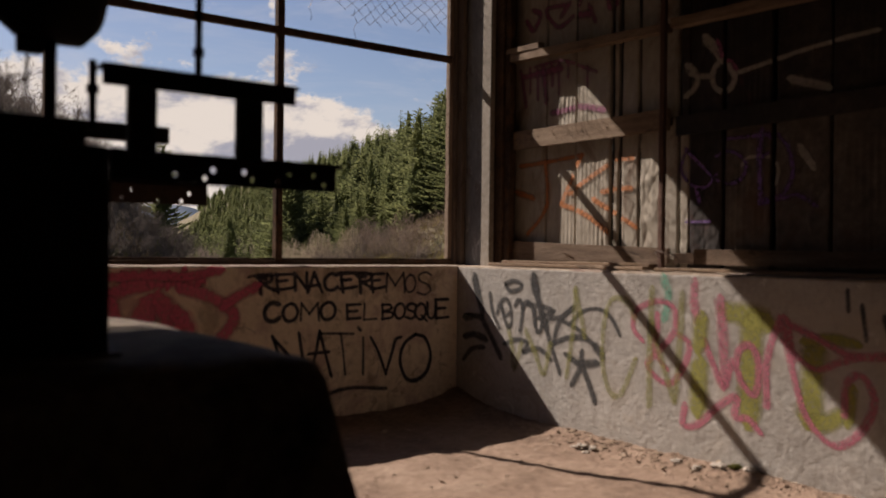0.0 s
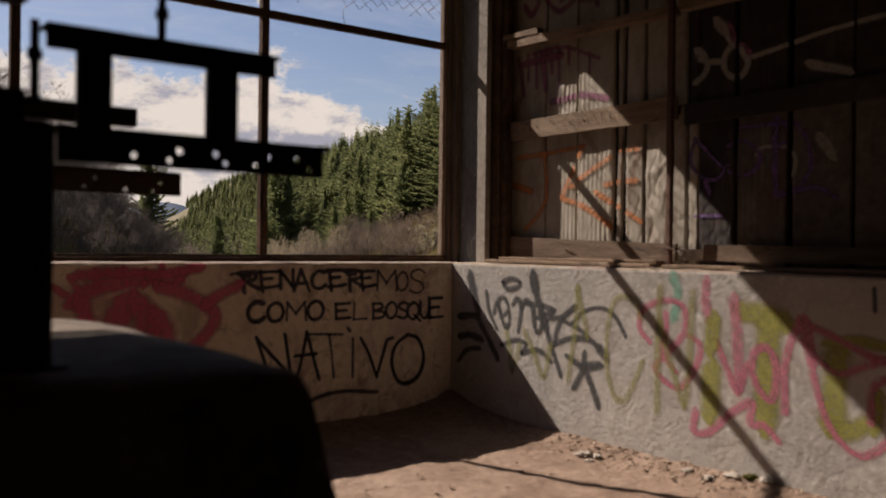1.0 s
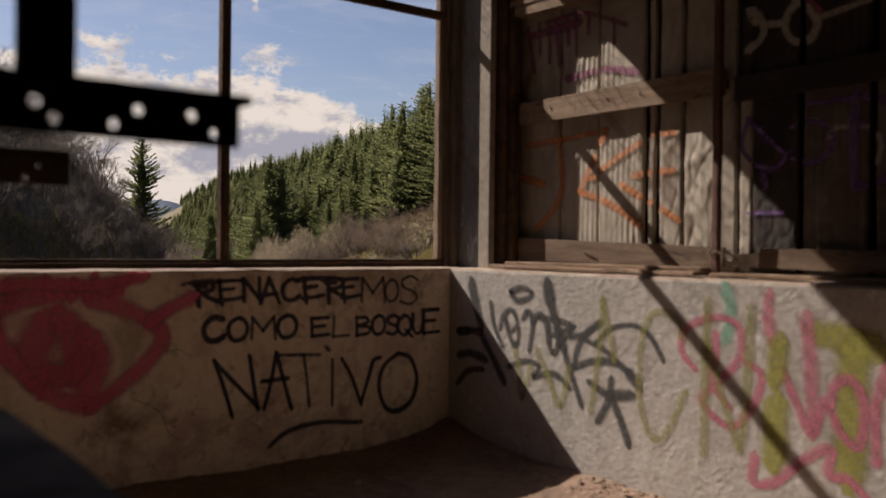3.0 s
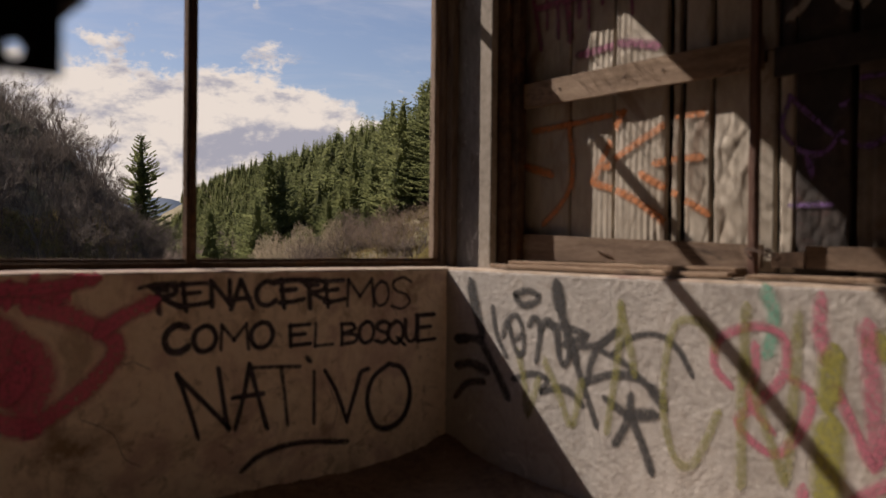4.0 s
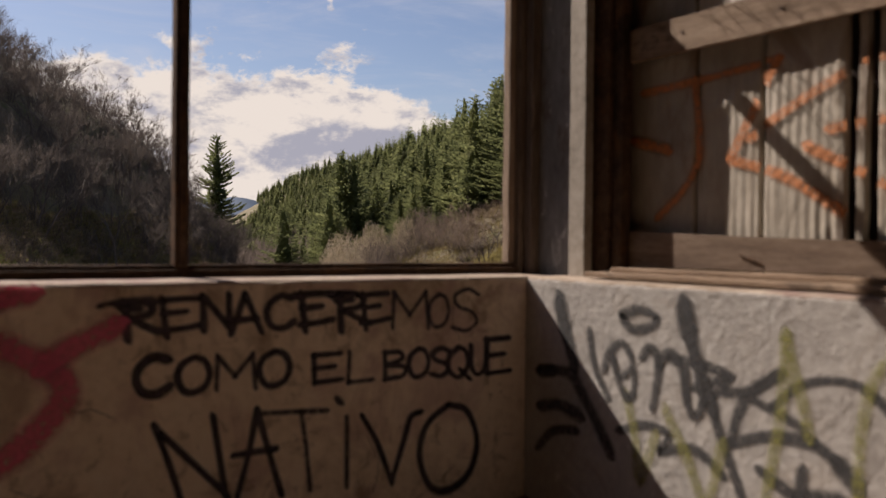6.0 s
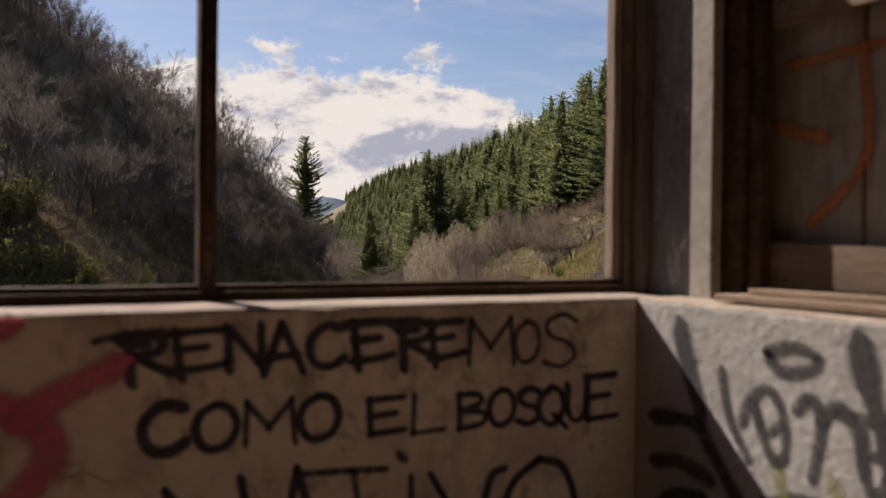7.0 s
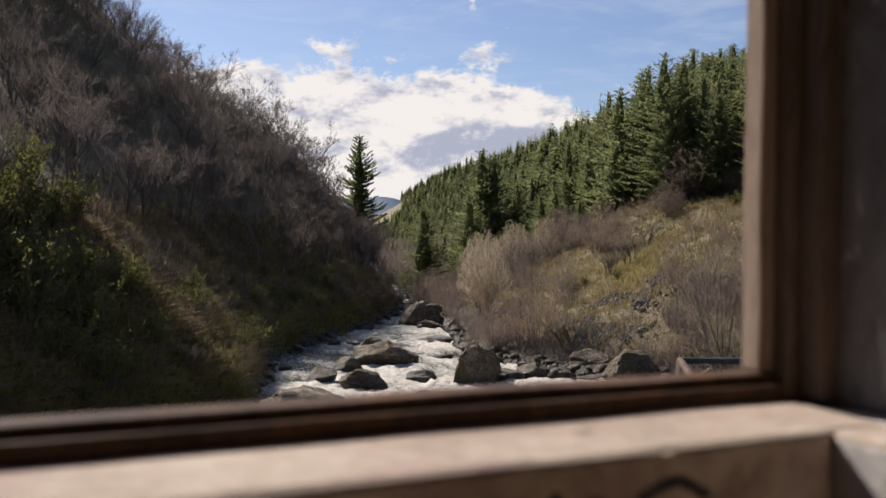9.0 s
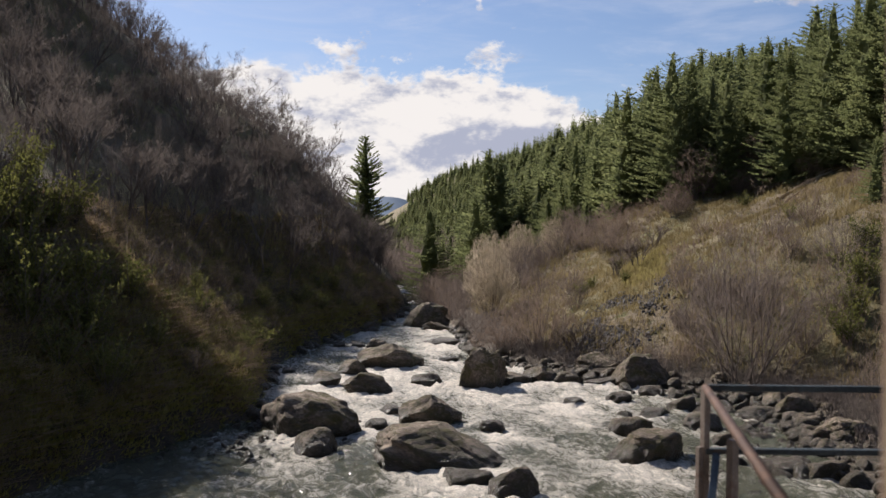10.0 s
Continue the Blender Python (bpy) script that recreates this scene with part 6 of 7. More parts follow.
plant(lone, -9.3, 105, (13.6 - ground(-9.3, 105)) / 10, 0.7, used, -0.2, 0.88)
# far wood
verts, faces = [], []
rng2 = random.Random(4)
for k in range(4000):
    d = 98 + 220 * rng2.random() ** 1.25
    s = rng2.uniform(-0.12, 0.5) * d
    if k >= 2700:
        d = rng2.uniform(300, 640)
        s = rng2.uniform(-0.04, 0.08) * d
    if k >= 3150:
        d = rng2.uniform(104, 330)
        s = rng2.uniform(-0.1, 0.1) * d
    u = s - float(np.interp(d, ER_D, ER_S))
    if u < (6 if d < 150 else -6) and k < 2700 or k >= 3150 and u < 3:
        continue
    x, y, _ = W(s, d)
    z = ground(s, d)
    sc = rng2.uniform(3.2, 10.0) * float(np.interp(s / d, (-0.02, 0.06, 0.15), (0.45, 0.65, 1.0))) if k < 2700 else rng2.uniform(4, 8) if k < 3150 else rng2.uniform(3, 5.5)
    wide = sc * rng2.uniform(0.2, 0.33)
    # a jagged core with drooping boughs in whorls round it
    i0 = len(verts)
    verts.append((x + rng2.uniform(-0.15, 0.15), y, z + sc * 0.8))
    for q in range(7):
        a = 2 * math.pi * q / 7
        r = wide * rng2.uniform(0.35, 0.6)
        verts.append((x + r * math.cos(a), y + r * math.sin(a), z + sc * rng2.uniform(0.0, 0.12)))
    faces += [(i0, i0 + 1 + q, i0 + 1 + (q + 1) % 7) for q in range(7)]
    for j in range(13):
        for q in range(9):
            t = (j + rng2.random()) / 13
            a = rng2.uniform(0, 2 * math.pi)
            r = (wide * (1 - t) ** 0.8 + 0.1) * rng2.uniform(0.65, 1.25)
            h = z + sc * (0.05 + 0.93 * t)
            ca, sa = math.cos(a), math.sin(a)
            half = r * rng2.uniform(0.16, 0.3)
            drop = r * rng2.uniform(-0.5, 0.15)
            i0 = len(verts)
            verts += [(x + ca * r * 0.2 - sa * half, y + sa * r * 0.2 + ca * half, h + rng2.uniform(-0.1, 0.1)),
                      (x + ca * r * 0.2 + sa * half, y + sa * r * 0.2 - ca * half, h + rng2.uniform(-0.1, 0.1)), (x + ca * r, y + sa * r, h + drop)]
            faces.append((i0, i0 + 1, i0 + 2))
tagged(new("far_wood", raw_mesh("far_wood", verts, faces, NEEDLE)), "distant dense conifer wood on the far slope", "wood", kind="stuff")

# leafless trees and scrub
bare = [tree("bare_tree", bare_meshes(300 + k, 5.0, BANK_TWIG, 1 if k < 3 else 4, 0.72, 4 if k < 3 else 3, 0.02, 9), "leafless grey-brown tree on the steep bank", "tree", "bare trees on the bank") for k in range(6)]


def pick_bare():
    d = rng.uniform(20, 125)
    u = rng.uniform(5.5 if d < 50 else 1.5, 34)
    s = float(np.interp(d, EL_D, EL_S)) - u
    if s / d < -0.56:
        return None, None, None
    return s, d, 1.35 + d * 0.006


for k, (s, d) in enumerate(scatter(2300, pick_bare, 1.5)[:285]):
    plant(bare[k % 6], s, d, rng.uniform(0.75, 1.2), rng.uniform(0, 6.3), used, -0.1)
for s, d, h in ((-14.5, 85, 1.15), (-16, 92, 1.2), (-17.5, 98, 1.3), (-13, 80, 1.05), (-19, 104, 1.3), (-12, 76, 0.95), (-20.5, 100, 1.2), (-22.5, 96, 1.1), (-25, 92, 1.15)):
    plant(bare[int(d) % 3], s, d, h, s * 5, used, -0.1)


def dome_meshes(seed, wide, high, mat, stems, side, fine, thick, spray=0.85, root=0.16):
    """Stems that fan out from one root to a rounded crown of fine twigs."""
    rg = random.Random(seed)
    bm = bmesh.new()
    tv, tf = [], []

    def twig(p, q, w):
        sd = (q - p).cross(Vector((rg.uniform(-1, 1), rg.uniform(-1, 1), rg.uniform(-1, 1)))).normalized() * w
        i0 = len(tv)
        tv.extend([tuple(p - sd), tuple(p + sd), tuple(q)])
        tf.append((i0, i0 + 1, i0 + 2))

    def inside(q):
        reach = math.sqrt((q.x ** 2 + q.y ** 2) / wide ** 2 + (max(q.z, 0) / high) ** 2)
        lump = 0.94 + 0.2 * noise.noise(Vector((q.x, q.y, q.z)) * 1.3 + Vector((seed, 0, 0)))
        return q * (lump / reach) if reach > lump else q

    for k in range(stems):
        a, lean = 6.283 * (k * 0.618 + rg.uniform(-0.03, 0.03)), 1.32 * math.sqrt((k + 0.5) / stems)
        foot = Vector((root * wide * math.cos(a) * rg.random(), root * wide * math.sin(a) * rg.random(), -0.25))
        tip = Vector((wide * math.sin(lean) * math.cos(a), wide * math.sin(lean) * math.sin(a), high * math.cos(lean))) * rg.uniform(0.75, 1.0)
        tip.z += 0.12 * high
        bend = foot.lerp(tip, 0.5) + Vector((rg.uniform(-0.1, 0.1) * wide, rg.uniform(-0.1, 0.1) * wide, rg.uniform(-0.02, 0.1) * high))
        pts = [(1 - f) ** 2 * foot + 2 * f * (1 - f) * bend + f * f * tip for f in (0, 0.25, 0.5, 0.75, 1.0)]
        r0 = thick * rg.uniform(0.6, 1.25)
        for q in range(4):
            tube(bm, pts[q], pts[q + 1], r0 * (1 - 0.22 * q), r0 * (1 - 0.22 * (q + 1)), 4 if q < 2 else 3, False)
        ln = (tip - foot).length
        for b in range(side):
            f = 0.2 + 0.78 * (b + rg.random()) / side
            i = min(3, int(f * 4))
            p = pts[i].lerp(pts[i + 1], f * 4 - i)
            way = (pts[i + 1] - pts[i]).normalized() + Vector((rg.uniform(-1, 1), rg.uniform(-1, 1), rg.uniform(-0.3, 0.7))) * spray
            e = inside(p + way.normalized() * ln * rg.uniform(0.2, 0.42) * (1.15 - 0.5 * f))
            twig(p, e, 0.011)
            for c in range(fine):
                u = p.lerp(e, rg.uniform(0.25, 1.0))
                way2 = (e - p).normalized() + Vector((rg.uniform(-1, 1), rg.uniform(-1, 1), rg.uniform(-0.4, 0.8))) * 0.9
                twig(u, inside(u + way2.normalized() * rg.uniform(0.18, 0.5)), 0.0065)
    limbs = bpy.data.meshes.new("branches")
    bm.to_mesh(limbs)
    bm.free()
    limbs.materials.append(BARK)
    return limbs, raw_mesh("twigs", tv, tf, mat)


for k, (s, d, top) in enumerate(((-19.4, 83.5, 14.6), (-18.5, 83.9, 13.6), (-17.0, 84.6, 12.4), (-14.9, 85.5, 12.9), (-13.5, 86.1, 11.8), (-12.4, 86.5, 11.2), (-11.1, 87.1, 10.9), (-10.2, 91, 10.8), (-15.8, 80, 11.6))):
    plant(bare[k % 3], s, d, max(0.5, (top - ground(s, d)) / 6.2), s, used, -0.1, 1.25)
shrub = [tree("bare_shrub", dome_meshes(400 + k, 1.7 + 0.25 * k, 3.5 - 0.3 * k, (TWIG, RED_TWIG, TWIG)[k], 24, 9, 7, 0.022), "leafless grey-brown shrub fanning out by the river", "shrub", "bare shrubs by the river") for k in range(3)]
for s, d, h in ((9.4, 39.2, 0.42), (10.5, 38.6, 0.5), (11.2, 40.4, 0.6), (9.0, 37.8, 0.3), (15.0, 36.6, 0.62), (16.8, 38.0, 0.75), (14.0, 40, 0.8), (13.2, 42.5, 0.8),
                (1.9, 47, 0.42), (3.4, 48, 0.5), (2.2, 51, 0.55), (3.0, 53, 0.62), (1.6, 57, 0.8), (0.8, 63, 1.0), (-0.6, 69, 1.1), (1.6, 70, 1.2), (5.6, 67, 1.25), (6.8, 62, 0.9), (5.2, 55, 0.6),
                (7.8, 52, 0.7), (8.4, 58, 0.85), (-1.6, 78, 1.1), (20.5, 70, 1.0), (23, 72, 1.0), (17.5, 66, 0.7), (8.0, 70, 0.9), (12.4, 60, 0.5), (0.0, 78, 0.9), (4.0, 82, 0.8), (18.4, 41, 0.9),
                (19.0, 46, 0.8), (-2.5, 96, 1.1), (6.2, 92, 1.0), (12.5, 86, 1.0), (16.5, 80, 0.8)):
    plant(shrub[int(abs(s) * 7) % 3], s, d, h, s * 3, used, -0.1)
fan = tree("fan_shrub", dome_meshes(440, 3.5, 6.3, TWIG, 26, 20, 13, 0.032, 0.95, 0.42), "tall leafless shrub with many slender stems fanning out beside the river", "shrub", "")
plant(fan, 12.5, 36.4, 1.0, 0.4, used, -0.1)
thorn = tree("bare_tree", bare_meshes(541, 4.0, TWIG, 3, 0.8, 3, 0.03, 7), "small dark crooked leafless tree at the foot of the scree", "tree", "small trees on the slope")
for s, d, h in ((6.5, 42.4, 0.72), (12.6, 57, 0.75), (11.0, 56, 0.6), (14.5, 61, 0.7)):
    plant(thorn, s, d, h, s, used, -0.1)


def pick_shrub():
    d = rng.uniform(41, 104)
    s = float(np.interp(d, ER_D, ER_S)) + 1.2 + abs(rng.gauss(0, 5.0))
    if s / d > 0.45 or 0.01 < s / d < 0.17 and 38 < d < 68 or 0.145 < s / d < 0.255 and 39.5 < d < 64:
        return None, None, None
    return s, d, 1.6


for k, (s, d) in enumerate(scatter(1500, pick_shrub, 1.7)[:95]):
    plant(shrub[k % 3], s, d, rng.uniform(0.45, 1.0), k, used, -0.1)
for s, d, h in ((12.4, 22.5, 0.4), (13.2, 24.5, 0.45), (14.0, 27, 0.5), (12.6, 21, 0.35), (14.8, 30, 0.6)):
    plant(shrub[int(s * 7) % 3], s, d, h, s, used, -0.1)
willow = tree("bare_willow", dome_meshes(500, 1.85, 4.6, PALE_TWIG, 48, 13, 10, 0.016, 1.15), "round pale leafless willow bush by the river", "shrub", "pale willows")
for s, d, h in ((3.4, 62, (1.7 - ground(3.4, 62)) / 4.6), (3.6, 72, 1.15), (6.4, 74, 1.0), (9.0, 73, 0.8), (-0.6, 84, 0.9)):
    plant(willow, s, d, h, s, used, -0.1)


red_bush = tree("round_bush", dome_meshes(520, 2.3, 4.0, RED_TWIG, 30, 14, 10, 0.022, 1.05, 0.3), "round reddish-brown leafless bush near the river", "shrub", "round reddish bushes")
for s, d, h in ((4.9, 44.4, 1.08), (3.2, 45.4, 0.66), (19.6, 68, 1.15), (24.6, 71, 0.75), (17.2, 66, 0.7), (13.2, 70, 0.8), (10.6, 72, 0.7), (22.2, 66, 0.6), (6.4, 76, 0.8)):
    plant(red_bush, s, d, h, s * 2, used, -0.1)


def pick_clearing():
    d = rng.uniform(62, 112)
    s = d * rng.uniform(-0.02, 0.5)
    if s - float(np.interp(d, ER_D, ER_S)) < 12 or noise.noise(Vector((s * 0.13, d * 0.08, 5))) > -0.1:
        return None, None, None
    return s, d, 3.0


for k, (s, d) in enumerate(scatter(900, pick_clearing, 3.0)[:60]):
    plant((shrub[k % 3], red_bush, shrub[1])[k % 3], s, d, rng.uniform(0.5, 0.9), k, used, -0.1)


def broom_meshes(seed):
    rg = random.Random(seed)
    bm = bmesh.new()
    verts, faces = [], []
    for k in range(34):
        a, t = rg.uniform(0, 6.3), rg.uniform(0.1, 0.9)
        d = Vector((math.cos(a) * t, math.sin(a) * t, 1)).normalized()
        ln = rg.uniform(0.6, 1.3)
        tube(bm, (0, 0, -0.1), d * ln, 0.012, 0.004, 3, False)
        for q in range(26):
            f = rg.uniform(0.25, 1.05)
            p = d * ln * f + Vector((rg.gauss(0, 0.05), rg.gauss(0, 0.05), rg.gauss(0, 0.05)))
            e = Vector((rg.uniform(-1, 1), rg.uniform(-1, 1), rg.uniform(0, 1.4))).normalized() * rg.uniform(0.05, 0.12)
            w = e.cross(Vector((rg.uniform(-1, 1), rg.uniform(-1, 1), 0.3))).normalized() * 0.022
            i0 = len(verts)
            verts += [tuple(p - w), tuple(p + w), tuple(p + e)]
            faces.append((i0, i0 + 1, i0 + 2))
    trunk = bpy.data.meshes.new("stems")
    bm.to_mesh(trunk)
    bm.free()
    trunk.materials.append(BARK)
    return trunk, raw_mesh("leaves", verts, faces, YELLOW_LEAF)


broom = [tree("broom_bush", broom_meshes(600 + k), "yellow-green leafy broom bush on the bank", "bush", "broom bushes") for k in range(3)]
for s, d, h in ((-8.3, 40, 1.3), (-8.8, 41, 1.0), (-9.4, 25, 1.5), (-10.5, 26, 1.7), (-11.3, 27, 1.6), (-10.2, 29, 1.4), (-12.4, 30, 1.5), (-9.2, 33, 1.2), (-9.4, 46, 1.2), (-8.3, 51, 1.0),
                (8.8, 56, 0.9), (9.6, 57, 0.8), (11.8, 60, 0.8), (21, 62, 1.0), (26, 66, 1.2), (24.4, 67, 1.1), (19.5, 50, 0.9), (10.9, 53, 0.7), (-7.2, 58, 1.1), (-12.9, 24, 1.3), (16.4, 36, 1.5), (17.4, 37.5, 1.7), (18.4, 39, 1.8), (19.6, 41, 1.6), (-11.8, 25.5, 1.8), (-13.6, 28, 1.8), (-9.0, 28, 1.0), (-8.0, 36, 0.9), (-11.0, 27.5, 1.5), (-12.6, 28.5, 1.6), (-12.2, 25.9, 1.5), (-10.4, 24.2, 1.3), (-13.4, 26.4, 1.7), (-12.9, 27.3, 1.6), (-11.5, 24.6, 1.5), (-13.8, 29.4, 1.6)):
    plant(broom[int(abs(s) * 5) % 3], s, d, h, s * 2, used, -0.05)

def pick_edge():
    d = rng.uniform(23, 80)
    s = float(np.interp(d, EL_D, EL_S)) - rng.uniform(0.5, 4.5)
    return (s, d, 1.0) if s / d > -0.5 else (None, None, None)


edge = scatter(500, pick_edge, 1.0)
for k, (s, d) in enumerate(edge[:46]):
    plant(broom[k % 3], s, d, rng.uniform(0.5, 1.05), k, used, -0.05)
for k, (s, d) in enumerate(edge[46:100]):
    plant(shrub[k % 3], s, d, rng.uniform(0.22, 0.5), k, used, -0.1)

# dense leafless scrub that covers the steep bank
def scrub(name, count, pick, mat, label, tall):
    verts, faces = [], []
    for k in range(count):
        s, d = pick()
        if s is None:
            continue
        x, y, _ = W(s, d)
        z = ground(s, d) - 0.05
        big = tall * rng.uniform(0.5, 1.3)
        w = 0.004 + d * 0.00016
        for b in range(13):
            a, lean = rng.uniform(0, 6.3), rng.uniform(0.15, 1.0)
            hgt = big * rng.uniform(0.45, 1.1)
            foot = Vector((x + rng.gauss(0, 0.3), y + rng.gauss(0, 0.3), z + big * rng.uniform(0, 0.25)))
            way = Vector((math.cos(a) * lean, math.sin(a) * lean, 1.0)).normalized() * hgt
            limbs = [(foot, way)]
            for q in range(3):
                turn = Vector((rng.uniform(-1, 1), rng.uniform(-1, 1), rng.uniform(-0.3, 0.8)))
                limbs.append((foot + way * rng.uniform(0.25, 0.9), (way.normalized() + turn).normalized() * hgt * rng.uniform(0.25, 0.5)))
            for p, v in limbs:
                side = Vector((-math.sin(a), math.cos(a), 0)) * w if q else Vector((w, 0, 0))
                i0 = len(verts)
                verts += [tuple(p - side), tuple(p + side), tuple(p + v)]
                faces.append((i0, i0 + 1, i0 + 2))
    tagged(new(name, raw_mesh(name, verts, faces, mat)), label, "scrub", kind="stuff")


def pick_scrub():
    d = rng.uniform(18, 130)
    s = float(np.interp(d, EL_D, EL_S)) - rng.uniform(3.2, 46)
    return (s, d) if s / d > -0.62 else (None, None)


def hillside_gap(s, d):
    """The open strip of grass and scree."""
    return 0.145 < s / d < 0.255 and 39.5 < d < 64


def pick_thicket():
    d = rng.uniform(38, 150)
    u = abs(rng.gauss(0, 5)) + 1.2
    s = float(np.interp(d, ER_D, ER_S)) + u
    return (s, d) if s / d < 0.5 and not hillside_gap(s, d) and not (0.02 < s / d < 0.15 and 40 < d < 69) else (None, None)


def pick_slope():
    d = rng.uniform(30, 90)
    s = float(np.interp(d, ER_D, ER_S)) + rng.uniform(5, 36)
    if noise.noise(Vector((s * 0.16, d * 0.16, 2))) < 0.2 or s / d > 0.56 or hillside_gap(s, d):
        return None, None
    return s, d


scrub("river_thicket", 420, pick_thicket, RED_TWIG, "dense leafless brown thicket along the river", 1.2)
def pick_brush():
    d = rng.uniform(21, 46)
    s = float(np.interp(d, ER_D, ER_S)) + 1.5 + abs(rng.gauss(0, 1.8))
    return s, d


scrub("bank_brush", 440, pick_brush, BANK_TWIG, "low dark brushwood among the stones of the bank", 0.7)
def pick_far():
    d = rng.uniform(106, 175)
    return rng.uniform(float(np.interp(d, EL_D, EL_S)) - 3, float(np.interp(d, ER_D, ER_S)) + 8), d


scrub("far_thicket", 700, pick_far, TWIG, "distant leafless thicket where the valley bends", 2.6)
scrub("slope_scrub", 3400, pick_slope, RED_TWIG, "patches of low leafless scrub on the grassy slope", 0.9)
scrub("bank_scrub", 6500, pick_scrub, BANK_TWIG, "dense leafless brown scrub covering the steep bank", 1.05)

# grass
def grass(name, count, pick, mat, label, tall, droop=0.0, wide=1.0):
    verts, faces = [], []
    for k in range(count):
        s, d = pick()
        if s is None:
            continue
        x, y, _ = W(s, d)
        z = ground(s, d) - 0.03
        for b in range(6):
            a = rng.uniform(0, 6.3)
            hgt = tall * rng.uniform(0.5, 1.3)
            bx, by = x + rng.gauss(0, 0.12), y + rng.gauss(0, 0.12)
            w = (0.012 + d * 0.00022) * wide
            i0 = len(verts)
            verts += [(bx - math.sin(a) * w, by + math.cos(a) * w, z), (bx + math.sin(a) * w, by - math.cos(a) * w, z),
                      (bx + math.cos(a) * hgt * 0.5 + FY * hgt * droop, by + math.sin(a) * hgt * 0.5 - FX * hgt * droop, z + hgt * (1 - droop))]
            faces.append((i0, i0 + 1, i0 + 2))
    tagged(new(name, raw_mesh(name, verts, faces, mat)), label, "grass", kind="stuff")


def pick_right():
    d = rng.uniform(22, 75)
    s = float(np.interp(d, ER_D, ER_S)) + rng.uniform(3.5, 34)
    return (s, d) if s / d < 0.56 else (None, None)


def pick_strip():
    d = rng.uniform(51, 59)
    s = d * rng.uniform(0.205, 0.25)
    return (s, d)


def pick_left():
    d = 20 + 60 * rng.random() ** 1.5
    s = float(np.interp(d, EL_D, EL_S)) - rng.uniform(0.2, 7)
    return (s, d) if s / d > -0.56 else (None, None)


grass("strip_grass", 1100, pick_strip, GREEN_GRASS, "patch of fresh yellow-green grass on the slope", 0.3)
grass("slope_grass", 21000, pick_right, DRY_GRASS, "dry straw-coloured grass tufts on the slope", 0.34)
def pick_moss():
    d = 19 + 45 * rng.random() ** 1.4
    s = float(np.interp(d, EL_D, EL_S)) - abs(rng.gauss(0, 1.5)) + 0.1
    return (s, d) if s / d > -0.56 else (None, None)


grass("bank_moss", 15000, pick_moss, MOSS, "yellow-green moss and grass at the water's edge", 0.17, 0.4, 1.8)
grass("bank_grass", 9000, pick_left, GREEN_GRASS, "mossy green and brown grass on the shaded bank", 0.34, 0.0, 1.6)
grass("dead_grass", 14000, pick_left, DEAD_GRASS, "dead brown grass hanging down the bank", 0.6, 0.8, 1.5)

# pale fallen trunks on the slope
for k, (s, d, ln, turn) in enumerate(((22.6, 60, 3.4, 0.5), (24.0, 61, 4.2, 0.35), (25.4, 61, 2.6, 0.9), (21.4, 58, 2.4, 0.2), (26.4, 63, 2.2, 0.6))):
    bm = bmesh.new()
    a, b = Wp(s, d, ground(s, d) + 0.16), Wp(s + ln * math.cos(turn), d + ln * math.sin(turn), 0)
    b.z = ground(s + ln * math.cos(turn), d + ln * math.sin(turn)) + 0.3
    m = a.lerp(b, 0.5) + Vector((0, 0, 0.08))
    tube(bm, a, m, 0.10, 0.08, 7)
    tube(bm, m, b, 0.08, 0.045, 7)
    for q in (0.3, 0.55, 0.8):
        p = a.lerp(b, q)
        tube(bm, p, p + Vector((0.1 * (-1) ** k, 0.15, 0.45)), 0.03, 0.01, 5)
    tagged(link_mesh("fallen_log", bm, PALE_TWIG), "pale bare fallen trunk lying on the grassy slope", "log", "fallen trunks on the slope")

# far mountain, its blue haze put into the colour
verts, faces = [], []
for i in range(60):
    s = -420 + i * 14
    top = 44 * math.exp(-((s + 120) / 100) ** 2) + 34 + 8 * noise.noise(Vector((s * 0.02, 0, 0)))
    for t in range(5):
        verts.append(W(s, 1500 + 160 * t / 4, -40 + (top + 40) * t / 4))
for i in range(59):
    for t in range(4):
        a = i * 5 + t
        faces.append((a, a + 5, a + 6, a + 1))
HILL = material("haze_blue_mountain", (0.16, 0.2, 0.25), (0.2, 0.25, 0.31), (0.25, 0.3, 0.36), 0.01, 0.05, 0.95, 0.0)
tagged(new("backdrop_mountain", raw_mesh("backdrop_mountain", verts, faces, HILL, True)), "distant mountain beyond the valley, tinted with blue haze", "mountain", kind="structure")

# ---- iron railing on the ledge outside ----
bm = bmesh.new()
g = [Wp(0.75, 1.7, -0.9), Wp(1.1, 4.95, -0.9), Wp(4.6, 4.95, -0.9), Wp(4.6, 2.5, -0.9)]
vs = [bm.verts.new(p) for p in g] + [bm.verts.new(p - Vector((0, 0, 3.6))) for p in g]
bm.faces.new(vs[:4][::-1])
bm.faces.new(vs[4:])
for i in range(4):
    j = (i + 1) % 4
    bm.faces.new((vs[i], vs[j], vs[4 + j], vs[4 + i]))
bmesh.ops.recalc_face_normals(bm, faces=bm.faces[:])
tagged(link_mesh("concrete_ledge", bm, CONCRETE), "rough concrete ledge beside the building", "ledge", kind="structure")
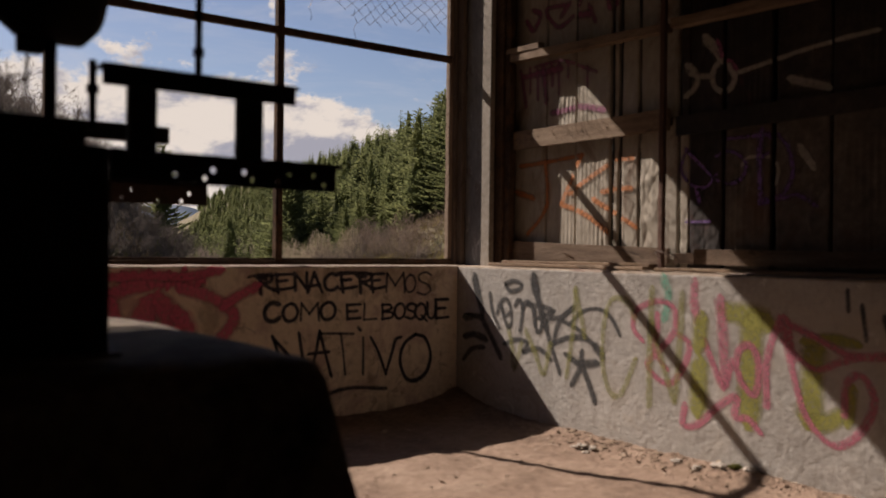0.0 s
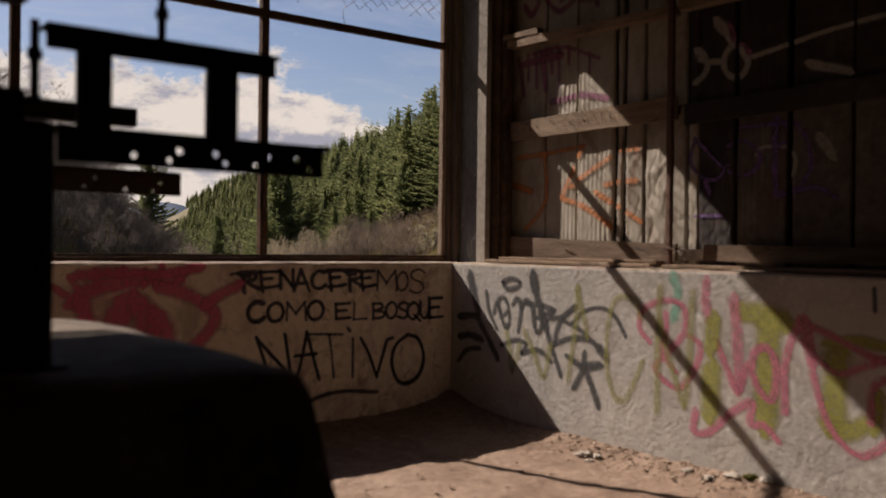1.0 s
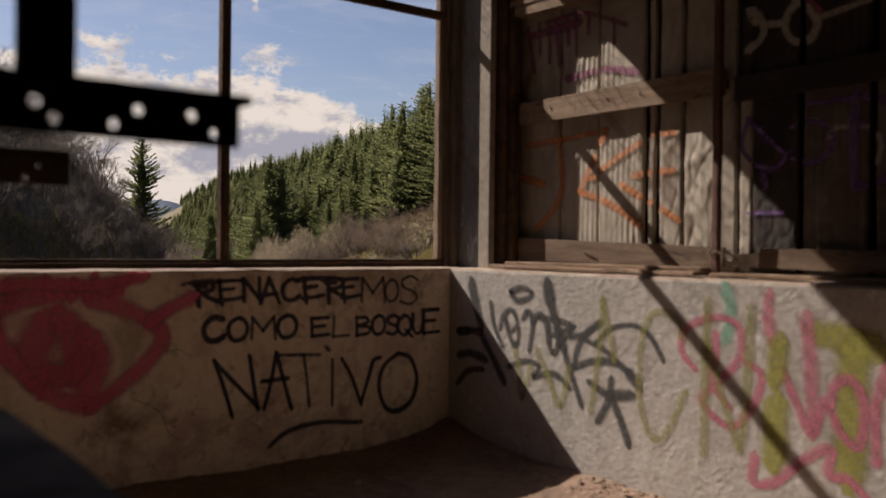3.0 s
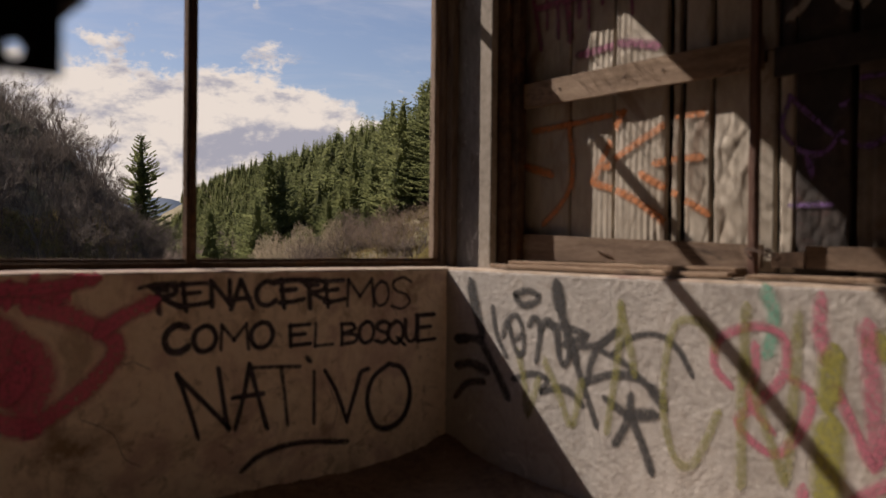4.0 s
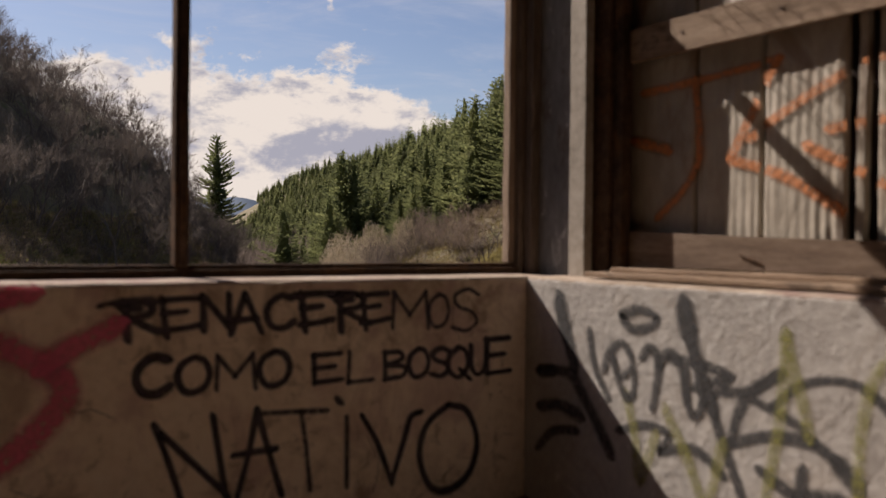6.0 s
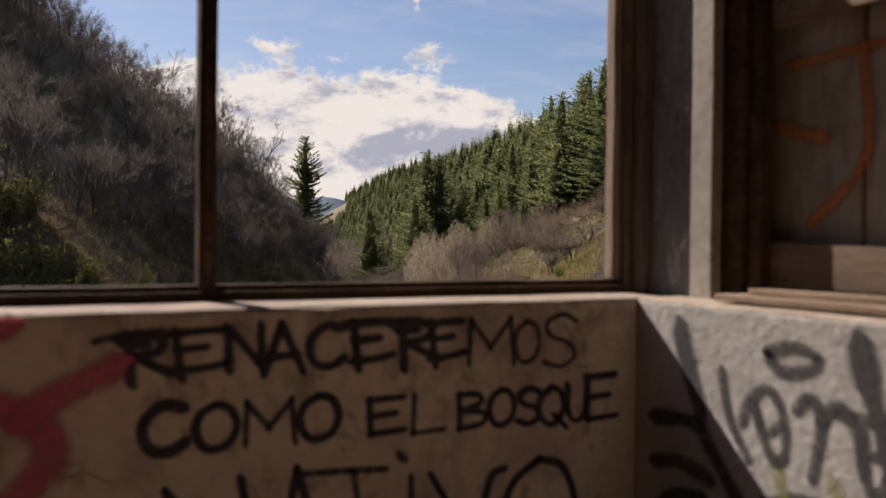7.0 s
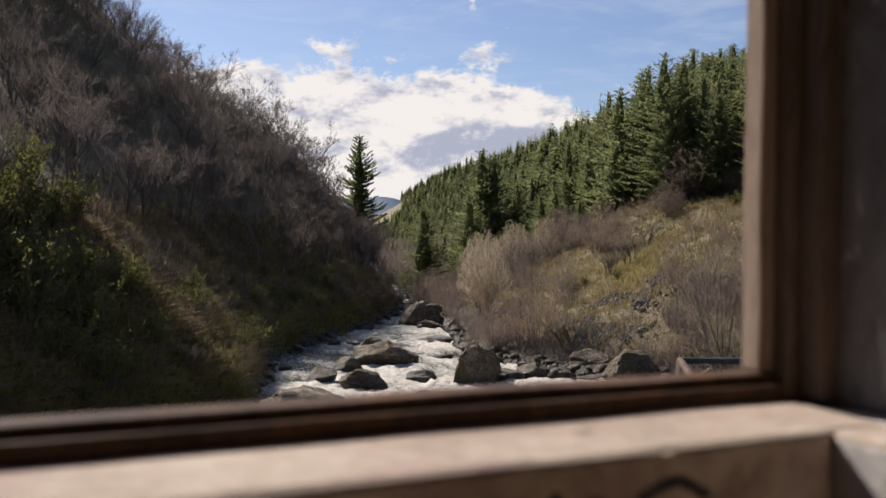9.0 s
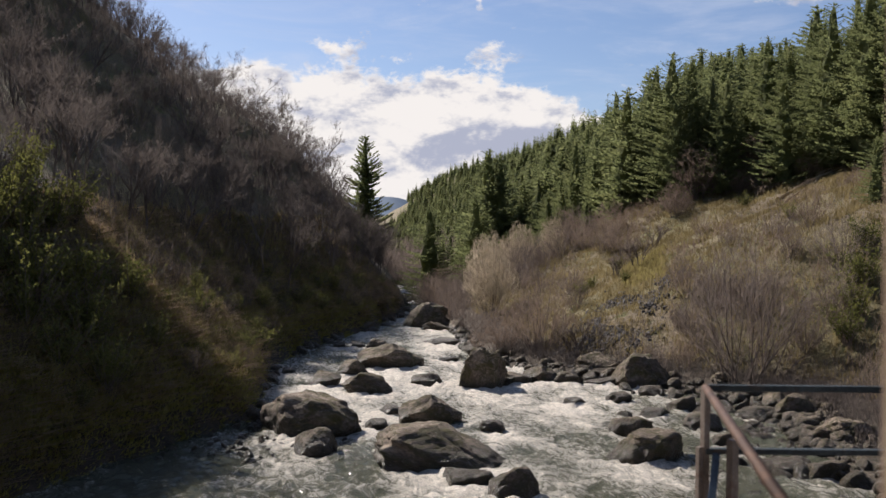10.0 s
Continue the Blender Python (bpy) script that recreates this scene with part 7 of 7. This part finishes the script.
IRON = material("weathered_iron", (0.08, 0.062, 0.05), (0.145, 0.115, 0.093), (0.22, 0.18, 0.15), 6, 60, 0.75, 0.4, own=True, stain=(0.1, 0.05, 0.03), stain_scale=8, stain_at=0.58)
rail = thing("railing", W(1.4, 4.7, -0.9), "thin iron railing with a rusty brown handrail on the ledge", "railing")
RC, RN, RE = Wp(1.4, 4.7, 0.44), Wp(1.0, 2.5, 0.44), Wp(4.4, 4.72, 0.44)


def pipe(name, a, b, r, mat, label="", sides=10):
    bm = bmesh.new()
    tube(bm, a, b, r, sides=sides)
    part(name, bm, mat, rail, label, True)


def flat_bar(name, a, b, w, t, mat, label=""):
    """A rectangular bar from a to b."""
    bm = bmesh.new()
    add_box(bm, -w / 2, w / 2, -t / 2, t / 2, 0, (b - a).length, bevel=0.003)
    q = (b - a).to_track_quat("Z", "Y").to_matrix().to_4x4()
    bmesh.ops.transform(bm, matrix=Matrix.Translation(a) @ q, verts=bm.verts[:])
    part(name, bm, mat, rail, label)


pipe("handrail", RC, RN, 0.021, RUST, "rusty brown pipe handrail")
flat_bar("top_rail", RC, RE, 0.034, 0.034, SLATE)
flat_bar("middle_rail", RC - Vector((0, 0, 0.335)), RE - Vector((0, 0, 0.335)), 0.04, 0.03, SLATE, "dark blue-grey painted rail")
flat_bar("post", RC - Vector((0, 0, 1.36)), RC, 0.036, 0.036, IRON)
flat_bar("post", Wp(1.515, 4.6, -0.92), Wp(1.515, 4.6, 0.19), 0.045, 0.045, IRON)
flat_bar("post", RE - Vector((0, 0, 1.36)), RE, 0.036, 0.036, IRON)
flat_bar("post", RN - Vector((0, 0, 1.36)), RN, 0.036, 0.036, IRON)
flat_bar("post_sleeve", Wp(1.37, 4.69, -0.92), Wp(1.37, 4.69, 0.13), 0.03, 0.03, IRON)
flat_bar("brace", Wp(1.45, 4.66, 0.1), Wp(1.37, 4.52, -0.3), 0.038, 0.02, BLUE_PAINT, "chipped blue iron brace")
flat_bar("toe_board", Wp(1.4, 4.66, -0.16), Wp(2.2, 4.5, -0.2), 0.06, 0.03, RUST)
